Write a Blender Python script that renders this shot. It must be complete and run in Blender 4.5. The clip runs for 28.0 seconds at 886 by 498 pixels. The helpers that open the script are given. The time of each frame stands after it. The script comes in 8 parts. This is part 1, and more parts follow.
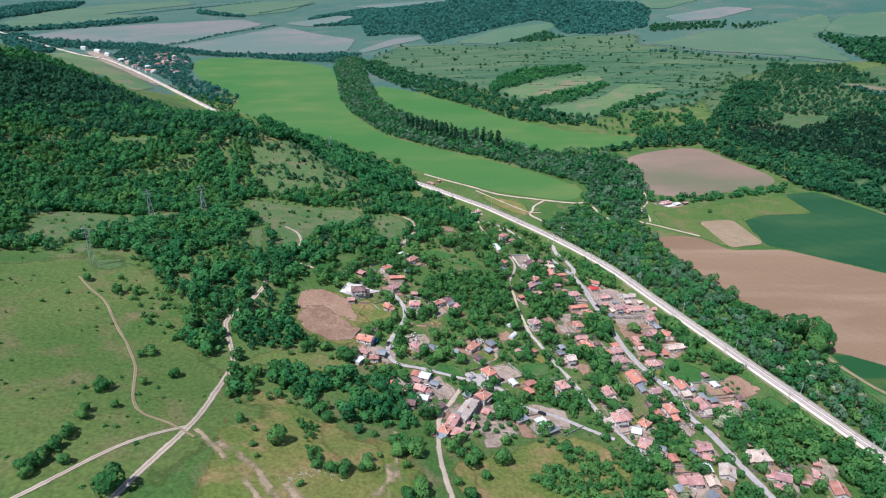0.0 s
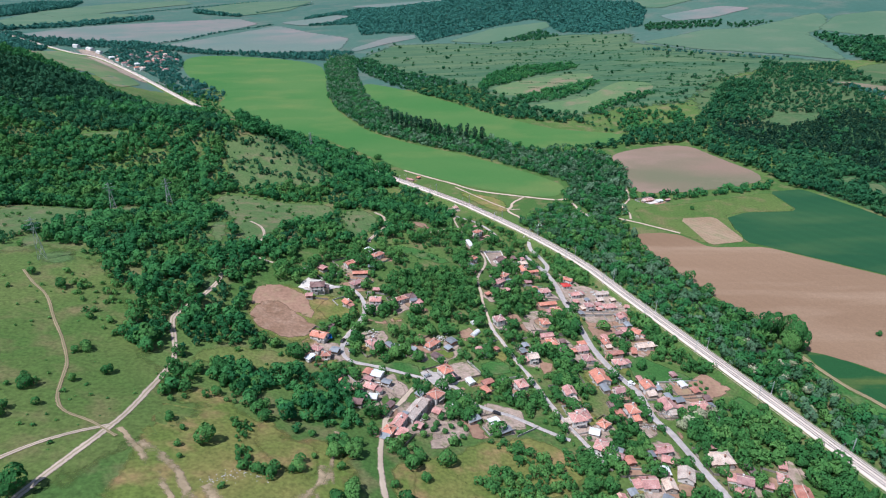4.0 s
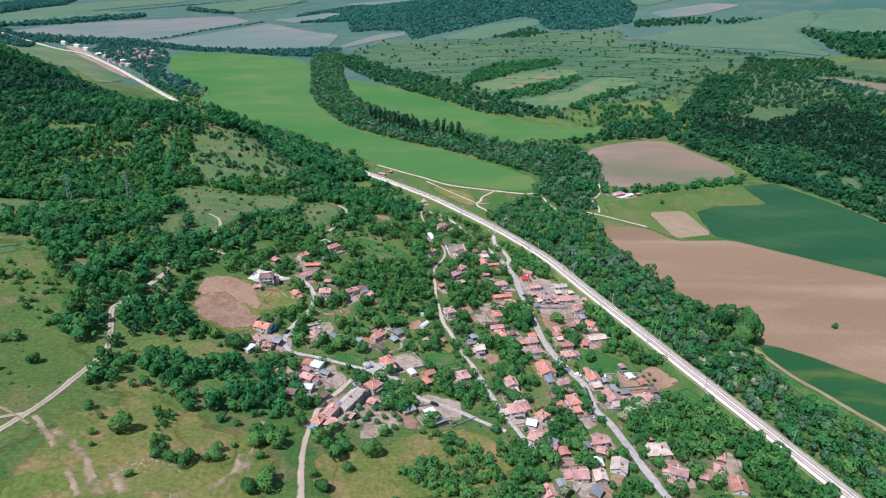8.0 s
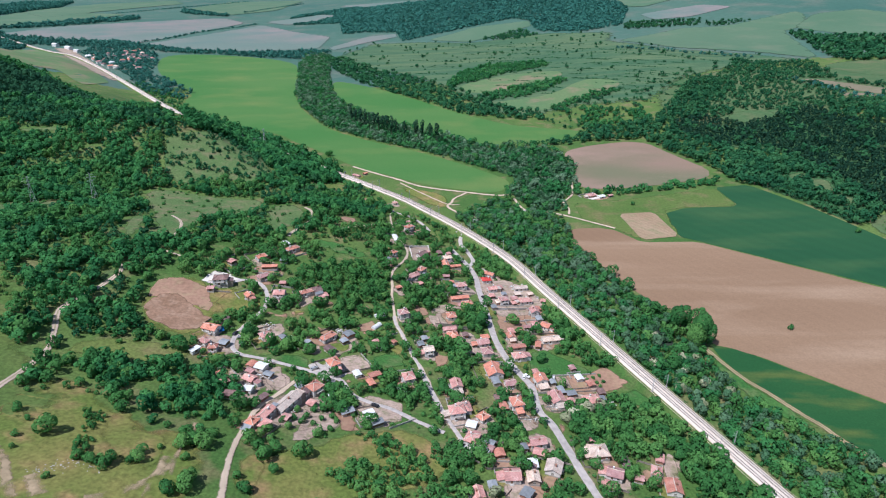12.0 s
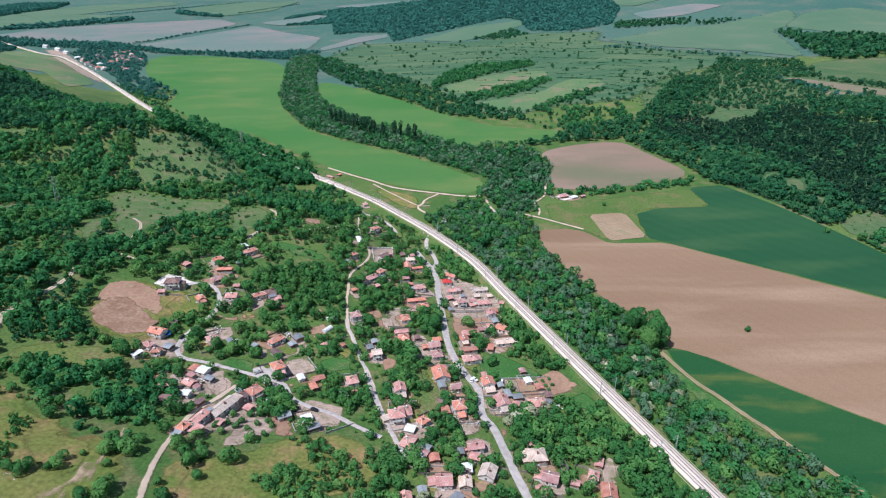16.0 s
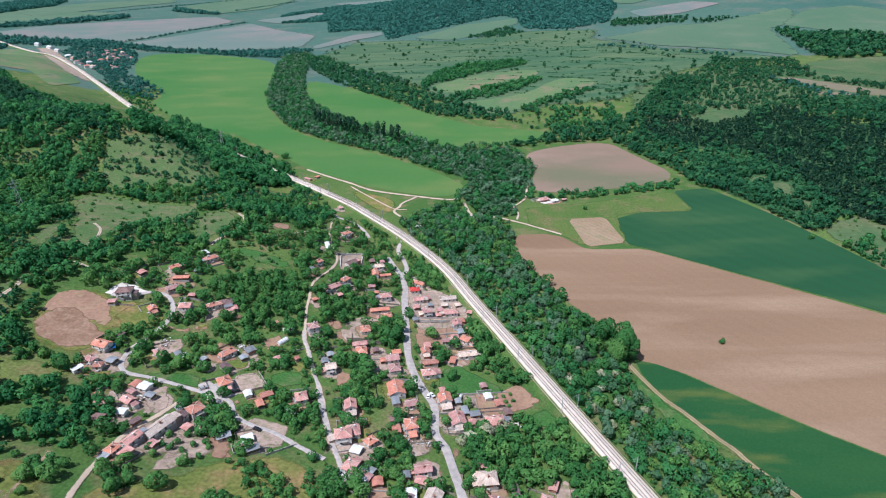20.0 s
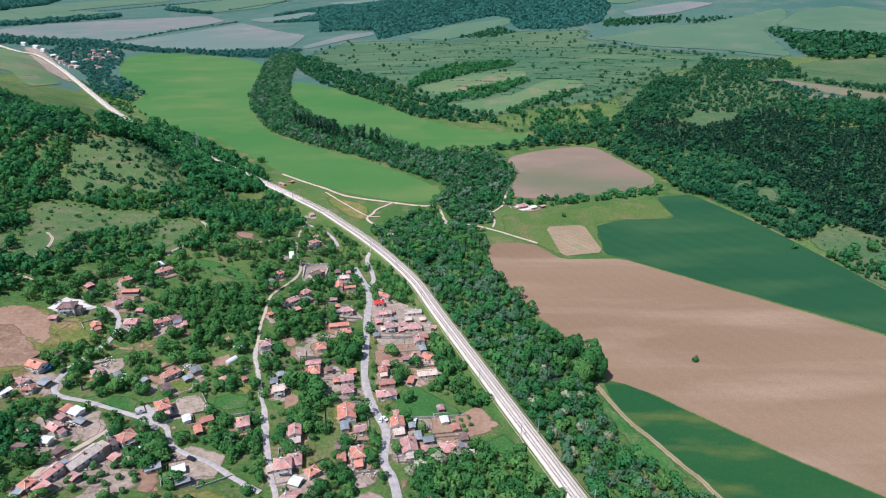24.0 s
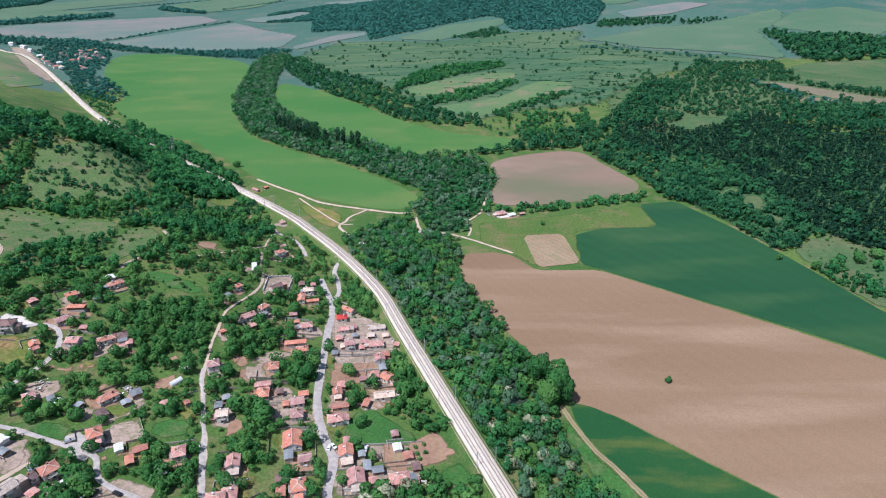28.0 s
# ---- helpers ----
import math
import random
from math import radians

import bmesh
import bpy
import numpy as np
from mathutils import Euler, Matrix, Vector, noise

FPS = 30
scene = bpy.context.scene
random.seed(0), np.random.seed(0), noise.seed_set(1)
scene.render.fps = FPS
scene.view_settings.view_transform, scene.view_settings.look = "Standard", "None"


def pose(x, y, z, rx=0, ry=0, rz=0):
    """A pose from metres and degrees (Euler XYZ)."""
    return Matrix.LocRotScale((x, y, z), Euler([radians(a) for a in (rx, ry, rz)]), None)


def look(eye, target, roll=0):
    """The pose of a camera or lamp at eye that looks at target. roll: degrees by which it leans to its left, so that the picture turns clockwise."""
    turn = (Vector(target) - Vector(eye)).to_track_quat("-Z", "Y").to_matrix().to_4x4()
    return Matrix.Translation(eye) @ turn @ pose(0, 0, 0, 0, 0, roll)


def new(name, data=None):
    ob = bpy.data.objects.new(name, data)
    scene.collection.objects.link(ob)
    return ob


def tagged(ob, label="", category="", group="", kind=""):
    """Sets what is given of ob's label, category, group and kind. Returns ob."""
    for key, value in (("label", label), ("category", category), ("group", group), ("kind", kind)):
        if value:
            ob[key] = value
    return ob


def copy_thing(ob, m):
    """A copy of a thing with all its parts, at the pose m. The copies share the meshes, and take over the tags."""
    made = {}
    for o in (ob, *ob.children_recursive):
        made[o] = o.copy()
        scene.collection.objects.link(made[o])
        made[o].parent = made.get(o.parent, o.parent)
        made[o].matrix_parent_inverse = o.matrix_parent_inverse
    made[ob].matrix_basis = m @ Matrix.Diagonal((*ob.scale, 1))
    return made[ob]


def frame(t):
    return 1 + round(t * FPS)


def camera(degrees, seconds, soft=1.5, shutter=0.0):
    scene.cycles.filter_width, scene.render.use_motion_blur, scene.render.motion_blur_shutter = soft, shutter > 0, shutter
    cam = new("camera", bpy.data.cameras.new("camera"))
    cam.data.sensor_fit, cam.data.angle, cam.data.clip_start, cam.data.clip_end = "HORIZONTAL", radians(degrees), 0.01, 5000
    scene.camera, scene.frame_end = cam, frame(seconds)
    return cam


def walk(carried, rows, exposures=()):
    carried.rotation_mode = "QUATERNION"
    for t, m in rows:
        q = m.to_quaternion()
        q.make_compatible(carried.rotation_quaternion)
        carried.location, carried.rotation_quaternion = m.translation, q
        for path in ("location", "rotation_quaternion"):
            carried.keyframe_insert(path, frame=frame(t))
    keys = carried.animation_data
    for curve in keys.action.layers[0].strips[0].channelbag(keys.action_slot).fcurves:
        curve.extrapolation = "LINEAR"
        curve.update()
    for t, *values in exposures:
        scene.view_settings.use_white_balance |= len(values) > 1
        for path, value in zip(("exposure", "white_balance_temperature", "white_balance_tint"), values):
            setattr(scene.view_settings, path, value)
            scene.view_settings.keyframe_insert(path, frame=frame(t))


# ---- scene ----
# ---- camera ----
cam = camera(72.4, 28.0, soft=1.1)
METRES, EYE, TILT, LEAN, TURN = 213.2, 234.0, -25.5, 0.0, 0.0
ROWS = [
    (0.0, 0.0, 0.0, 0.0, 0.0, 0.0, -0.0),
    (0.5, 0.0115, 0.0124, -0.0001, -0.01, 0.02, -0.01),
    (1.0, 0.0244, 0.0229, -0.0011, 0.02, 0.03, -0.03),
    (1.5, 0.0386, 0.0319, -0.0031, 0.05, 0.06, -0.05),
    (2.0, 0.0538, 0.0392, -0.006, 0.08, 0.09, -0.07),
    (2.5, 0.0695, 0.0462, -0.0093, 0.11, 0.11, -0.12),
    (3.0, 0.0857, 0.0516, -0.0131, 0.13, 0.13, -0.14),
    (3.5, 0.1026, 0.0564, -0.0173, 0.16, 0.16, -0.15),
    (5.5, 0.1741, 0.0697, -0.0358, 0.19, 0.15, -0.22),
    (6.0, 0.1925, 0.0728, -0.0407, 0.18, 0.14, -0.24),
    (6.5, 0.2111, 0.0745, -0.0438, 0.18, 0.11, -0.24),
    (7.0, 0.2296, 0.0753, -0.0445, 0.17, 0.08, -0.24),
    (7.5, 0.2481, 0.0757, -0.0447, 0.16, 0.08, -0.24),
    (8.0, 0.2667, 0.0761, -0.0447, 0.16, 0.08, -0.22),
    (8.5, 0.2853, 0.076, -0.0448, 0.13, 0.08, -0.22),
    (9.0, 0.3025, 0.0763, -0.0444, 0.13, 0.04, -0.2),
    (9.5, 0.3194, 0.0762, -0.0442, 0.15, 0.07, -0.21),
    (10.0, 0.3363, 0.0763, -0.044, 0.17, 0.1, -0.23),
    (10.5, 0.3536, 0.0763, -0.0445, 0.19, 0.15, -0.23),
    (11.0, 0.3715, 0.0764, -0.0447, 0.21, 0.18, -0.21),
    (11.5, 0.3898, 0.0762, -0.0447, 0.23, 0.2, -0.19),
    (12.0, 0.4064, 0.0761, -0.0446, 0.23, 0.23, -0.17),
    (12.5, 0.4247, 0.0761, -0.0446, 0.25, 0.24, -0.13),
    (14.5, 0.4997, 0.0763, -0.044, 0.29, 0.27, -0.02),
    (15.0, 0.5179, 0.0781, -0.0425, 0.32, 0.26, 0.0),
    (15.5, 0.5346, 0.0815, -0.0399, 0.34, 0.24, 0.01),
    (16.0, 0.551, 0.0864, -0.0369, 0.39, 0.21, 0.0),
    (16.5, 0.5667, 0.0926, -0.0335, 0.44, 0.19, -0.01),
    (17.0, 0.5822, 0.0995, -0.0299, 0.49, 0.16, -0.02),
    (17.5, 0.5969, 0.1075, -0.0262, 0.51, 0.12, -0.04),
    (18.0, 0.6118, 0.1158, -0.0221, 0.56, 0.08, -0.07),
    (18.5, 0.6265, 0.1246, -0.018, 0.59, 0.05, -0.09),
    (19.0, 0.6407, 0.1338, -0.0134, 0.62, 0.02, -0.11),
    (19.5, 0.6549, 0.1433, -0.0091, 0.64, -0.01, -0.13),
    (20.0, 0.6689, 0.1532, -0.0046, 0.65, -0.01, -0.12),
    (20.5, 0.6827, 0.163, -0.0001, 0.64, -0.01, -0.13),
    (21.0, 0.6966, 0.1733, 0.0046, 0.65, -0.03, -0.13),
    (21.5, 0.7101, 0.1837, 0.0094, 0.64, -0.04, -0.14),
    (23.5, 0.7641, 0.2255, 0.0295, 0.6, -0.06, -0.19),
    (24.0, 0.7776, 0.2359, 0.0348, 0.58, -0.07, -0.19),
    (24.5, 0.7912, 0.2465, 0.04, 0.59, -0.08, -0.19),
    (25.0, 0.8046, 0.257, 0.045, 0.59, -0.08, -0.2),
    (25.5, 0.8182, 0.2676, 0.0499, 0.59, -0.08, -0.21),
    (26.0, 0.8317, 0.2782, 0.0547, 0.59, -0.07, -0.22),
    (26.5, 0.8449, 0.2887, 0.0596, 0.58, -0.06, -0.23),
    (27.0, 0.8582, 0.2996, 0.0645, 0.59, -0.09, -0.25),
    (27.5, 0.8711, 0.3109, 0.0694, 0.59, -0.09, -0.24),
    (28.0, 0.8839, 0.322, 0.0747, 0.58, -0.09, -0.28),
]
walk(cam, [(t, pose(0, 0, EYE, TILT, LEAN, TURN) @ pose(METRES * x, METRES * y, METRES * z, 90 + pitch, roll, yaw)) for t, x, y, z, yaw, pitch, roll in ROWS], [(0.0, -0.12, 5700, 13), (28.0, -0.12, 5700, 13)])

# ---- light ----
SUN_ELEVATION, SUN_AZIMUTH = 62.0, 230.0  # degrees above the ground; degrees clockwise from +y
world = bpy.data.worlds.new("sky")
scene.world = world
world.use_nodes = True
wn = world.node_tree.nodes
sky = wn.new("ShaderNodeTexSky")
sky.sky_type = "NISHITA"
sky.sun_disc = False
sky.sun_elevation, sky.sun_rotation = radians(SUN_ELEVATION), radians(SUN_AZIMUTH)
world.node_tree.links.new(sky.outputs[0], wn["Background"].inputs[0])
wn["Background"].inputs[1].default_value = 0.095
sun = new("sun", bpy.data.lights.new("sun", "SUN"))
sun.data.energy, sun.data.angle, sun.data.color = 5.3, radians(0.6), (1.0, 0.96, 0.9)
az, el = radians(SUN_AZIMUTH), radians(SUN_ELEVATION)
sun.matrix_world = look((0, 0, 900), (-math.sin(az) * math.cos(el), -math.cos(az) * math.cos(el), 900 - math.sin(el)))

# ---- materials ----
def node_mat(name, rough=0.85, metal=0.0):
    m = bpy.data.materials.new(name)
    m.use_nodes = True
    b = m.node_tree.nodes["Principled BSDF"]
    b.inputs["Roughness"].default_value, b.inputs["Metallic"].default_value = rough, metal
    b.inputs["Specular IOR Level"].default_value = 0.25
    return m, m.node_tree.nodes, m.node_tree.links, b


def noise_node(nodes, links, scale, detail=4.0, stretch=None, place="Position"):
    geo = nodes.new("ShaderNodeNewGeometry")
    n = nodes.new("ShaderNodeTexNoise")
    n.inputs["Scale"].default_value, n.inputs["Detail"].default_value = scale, detail
    if stretch:
        mp = nodes.new("ShaderNodeMapping")
        mp.inputs["Rotation"].default_value = (0, 0, radians(stretch[0]))
        mp.inputs["Scale"].default_value = (stretch[1], stretch[2], 1)
        links.new(geo.outputs["Position"], mp.inputs[0])
        links.new(mp.outputs[0], n.inputs["Vector"])
    else:
        links.new(geo.outputs["Position"], n.inputs["Vector"])
    return n


def ramp_node(nodes, links, source, stops):
    r = nodes.new("ShaderNodeValToRGB")
    while len(r.color_ramp.elements) < len(stops):
        r.color_ramp.elements.new(0.5)
    for e, (pos, col) in zip(r.color_ramp.elements, stops):
        e.position, e.color = pos, (*col, 1)
    links.new(source, r.inputs[0])
    return r


def mix_node(nodes, links, fac, a, b, blend="MIX"):
    mx = nodes.new("ShaderNodeMix")
    mx.data_type, mx.blend_type = "RGBA", blend
    if isinstance(fac, float):
        mx.inputs[0].default_value = fac
    else:
        links.new(fac, mx.inputs[0])
    for k, v in ((6, a), (7, b)):
        if isinstance(v, tuple):
            mx.inputs[k].default_value = (*v, 1)
        else:
            links.new(v, mx.inputs[k])
    return mx.outputs[2]


def bumped(nodes, links, bsdf, source, strength, distance):
    bp = nodes.new("ShaderNodeBump")
    bp.inputs["Strength"].default_value, bp.inputs["Distance"].default_value = strength, distance
    links.new(source, bp.inputs["Height"])
    links.new(bp.outputs[0], bsdf.inputs["Normal"])


def ground_mat(name, big, small, patch, scales=(0.012, 0.11, 0.9), stretch=None, low=0.35, high=0.62, bump=0.5, fine=0.35, lines=None, soft=False):
    """Earth or crop: two wide tones, a patch colour on the middle scale, a fine grain over all. lines: (turn, metres, strength) of drill rows."""
    m, nodes, links, b = node_mat(name, 0.95)
    n1 = noise_node(nodes, links, scales[0], 5, stretch)
    n2 = noise_node(nodes, links, scales[1], 5, stretch)
    n3 = noise_node(nodes, links, scales[2], 3)
    c = ramp_node(nodes, links, n1.outputs[0], [(low, big), (high, small)]).outputs[0]
    f = ramp_node(nodes, links, n2.outputs[0], [(0.5, (0, 0, 0)), (0.72, (1, 1, 1))]).outputs[0]
    c = mix_node(nodes, links, f, c, patch)
    g = ramp_node(nodes, links, n3.outputs[0], [(0.25, (1 - fine,) * 3), (0.75, (1 + fine,) * 3)]).outputs[0]
    c = mix_node(nodes, links, 1.0, c, g, "MULTIPLY")
    if lines:
        geo = nodes.new("ShaderNodeNewGeometry")
        mp = nodes.new("ShaderNodeMapping")
        mp.inputs["Rotation"].default_value = (0, 0, radians(lines[0]))
        links.new(geo.outputs["Position"], mp.inputs[0])
        w = nodes.new("ShaderNodeTexWave")
        w.inputs["Scale"].default_value, w.inputs["Distortion"].default_value = 0.314 / lines[1], 2.0
        w.inputs["Detail"].default_value = 3
        w.inputs["Detail Scale"].default_value = 0.2
        links.new(mp.outputs[0], w.inputs[0])
        k = ramp_node(nodes, links, w.outputs[0], [(0.2, (1 - lines[2],) * 3), (0.8, (1 + lines[2],) * 3)]).outputs[0]
        c = mix_node(nodes, links, 1.0, c, k, "MULTIPLY")
    links.new(c, b.inputs["Base Color"])
    bumped(nodes, links, b, n3.outputs[0], bump, 0.4)
    if soft:  # the patch thins out into what lies below it
        at = nodes.new("ShaderNodeAttribute")
        at.attribute_name = "edge"
        n4 = noise_node(nodes, links, 0.12, 6)
        add = nodes.new("ShaderNodeMath")
        links.new(at.outputs["Fac"], add.inputs[0])
        links.new(n4.outputs[0], add.inputs[1])
        f = ramp_node(nodes, links, add.outputs[0], [(0.7, (0, 0, 0)), (0.95, (1, 1, 1))]).outputs[0]
        clear, ms = nodes.new("ShaderNodeBsdfTransparent"), nodes.new("ShaderNodeMixShader")
        links.new(f, ms.inputs[0])
        links.new(clear.outputs[0], ms.inputs[1])
        links.new(b.outputs[0], ms.inputs[2])
        links.new(ms.outputs[0], nodes["Material Output"].inputs[0])
    return m


def leaf_mat(name, dark, mid, light, through_light=0.29):
    """Foliage: tone by the tree's own tint, grain by the single leaf clump."""
    m, nodes, links, b = node_mat(name, 0.85)
    b.inputs["Specular IOR Level"].default_value = 0.08
    at = nodes.new("ShaderNodeAttribute")
    at.attribute_name = "tint"
    info = nodes.new("ShaderNodeObjectInfo")
    geo = nodes.new("ShaderNodeNewGeometry")
    add = nodes.new("ShaderNodeMath")
    add.operation = "ADD"
    links.new(at.outputs["Fac"], add.inputs[0])
    links.new(info.outputs["Random"], add.inputs[1])
    fr = nodes.new("ShaderNodeMath")
    fr.operation = "FRACT"
    links.new(add.outputs[0], fr.inputs[0])
    c = ramp_node(nodes, links, fr.outputs[0], [(0.0, dark), (0.5, mid), (0.97, light)]).outputs[0]
    g = ramp_node(nodes, links, geo.outputs["Random Per Island"], [(0.0, (0.9, 0.9, 0.92)), (1.0, (1.1, 1.1, 1.06))]).outputs[0]
    c = mix_node(nodes, links, 1.0, c, g, "MULTIPLY")
    n = noise_node(nodes, links, 1.6, 3)
    g = ramp_node(nodes, links, n.outputs[0], [(0.32, (0.68, 0.7, 0.72)), (0.68, (1.28, 1.26, 1.22))]).outputs[0]
    c = mix_node(nodes, links, 1.0, c, g, "MULTIPLY")
    bumped(nodes, links, b, n.outputs[0], 0.4, 0.3)
    links.new(c, b.inputs["Base Color"])
    tr = nodes.new("ShaderNodeBsdfTranslucent")
    links.new(c, tr.inputs[0])
    ms = nodes.new("ShaderNodeMixShader")
    ms.inputs[0].default_value = through_light
    links.new(b.outputs[0], ms.inputs[1])
    links.new(tr.outputs[0], ms.inputs[2])
    links.new(ms.outputs[0], nodes["Material Output"].inputs[0])
    return m


def solid_mat(name, colour, rough=0.8, metal=0.0, vary=0.25, scale=0.8, random_shift=0.0):
    """A painted, plastered or metal surface with soft stains; random_shift: how much single objects differ."""
    m, nodes, links, b = node_mat(name, rough, metal)
    n = noise_node(nodes, links, scale, 6)
    n2 = noise_node(nodes, links, scale * 0.15, 4)
    lo, hi = tuple(v * (1 - vary) for v in colour), tuple(v * (1 + vary * 0.6) for v in colour)
    c = ramp_node(nodes, links, n.outputs[0], [(0.3, lo), (0.7, hi)]).outputs[0]
    g = ramp_node(nodes, links, n2.outputs[0], [(0.3, (1 - vary * 0.7,) * 3), (0.7, (1.0,) * 3)]).outputs[0]
    c = mix_node(nodes, links, 1.0, c, g, "MULTIPLY")
    if random_shift:
        info = nodes.new("ShaderNodeObjectInfo")
        r = ramp_node(nodes, links, info.outputs["Random"], [(0.0, (1 - random_shift,) * 3), (1.0, (1 + random_shift * 0.5,) * 3)]).outputs[0]
        c = mix_node(nodes, links, 1.0, c, r, "MULTIPLY")
    links.new(c, b.inputs["Base Color"])
    bumped(nodes, links, b, n.outputs[0], 0.3, 0.05)
    return m


def tile_mat(name, colour, dark, pale):
    """Clay roof tiles: courses as waves, lichen and replaced tiles as patches."""
    m, nodes, links, b = node_mat(name, 0.8)
    tc = nodes.new("ShaderNodeTexCoord")
    w = nodes.new("ShaderNodeTexWave")
    w.bands_direction = "X"
    w.inputs["Scale"].default_value, w.inputs["Distortion"].default_value = 1.0, 0.6
    links.new(tc.outputs["Object"], w.inputs[0])
    n = noise_node(nodes, links, 0.35, 5)
    n2 = noise_node(nodes, links, 2.5, 3)
    c = ramp_node(nodes, links, n.outputs[0], [(0.3, dark), (0.5, colour), (0.72, pale)]).outputs[0]
    g = ramp_node(nodes, links, n2.outputs[0], [(0.3, (0.72,) * 3), (0.7, (1.18,) * 3)]).outputs[0]
    c = mix_node(nodes, links, 1.0, c, g, "MULTIPLY")
    k = ramp_node(nodes, links, w.outputs[0], [(0.1, (0.78,) * 3), (0.6, (1.05,) * 3)]).outputs[0]
    c = mix_node(nodes, links, 1.0, c, k, "MULTIPLY")
    info = nodes.new("ShaderNodeObjectInfo")
    r = ramp_node(nodes, links, info.outputs["Random"], [(0.0, (0.75, 0.8, 0.85)), (1.0, (1.15, 1.1, 1.05))]).outputs[0]
    c = mix_node(nodes, links, 1.0, c, r, "MULTIPLY")
    links.new(c, b.inputs["Base Color"])
    bumped(nodes, links, b, w.outputs[0], 0.6, 0.08)
    return m


def track_mat(name, wheel, middle, worn=0.0):
    """A farm track: two worn ruts, grass along the middle, ragged edges. worn: how far it breaks up into patches."""
    m, nodes, links, b = node_mat(name, 0.95)
    uv = nodes.new("ShaderNodeUVMap")
    sep = nodes.new("ShaderNodeSeparateXYZ")
    links.new(uv.outputs[0], sep.inputs[0])
    n = noise_node(nodes, links, 0.5, 5)
    mul = nodes.new("ShaderNodeMath")
    mul.operation = "MULTIPLY_ADD"
    mul.inputs[1].default_value, mul.inputs[2].default_value = 0.3 + worn * 0.5, -0.15 - worn * 0.25
    links.new(n.outputs[0], mul.inputs[0])
    add = nodes.new("ShaderNodeMath")
    links.new(sep.outputs[0], add.inputs[0])
    links.new(mul.outputs[0], add.inputs[1])
    f = ramp_node(nodes, links, add.outputs[0], [(0.36, (1, 1, 1)), (0.47, (0.3 + 0.7 * worn,) * 3), (0.53, (0.3 + 0.7 * worn,) * 3), (0.64, (1, 1, 1))]).outputs[0]
    n2 = noise_node(nodes, links, 0.12, 4)
    wc = ramp_node(nodes, links, n2.outputs[0], [(0.3, tuple(v * 0.75 for v in wheel)), (0.7, wheel)]).outputs[0]
    c = mix_node(nodes, links, f, middle, wc)
    links.new(c, b.inputs["Base Color"])
    e = ramp_node(nodes, links, add.outputs[0], [(0.03, (0, 0, 0)), (0.2 + worn * 0.1, (1, 1, 1)), (0.8 - worn * 0.1, (1, 1, 1)), (0.97, (0, 0, 0))]).outputs[0]
    if worn > 0.5:
        n3 = noise_node(nodes, links, 0.09, 6)
        g = ramp_node(nodes, links, n3.outputs[0], [(0.4, (0, 0, 0)), (0.58, (1, 1, 1))]).outputs[0]
        e = mix_node(nodes, links, 1.0, e, g, "MULTIPLY")
    clear, ms = nodes.new("ShaderNodeBsdfTransparent"), nodes.new("ShaderNodeMixShader")
    links.new(e, ms.inputs[0])
    links.new(clear.outputs[0], ms.inputs[1])
    links.new(b.outputs[0], ms.inputs[2])
    links.new(ms.outputs[0], nodes["Material Output"].inputs[0])
    return m


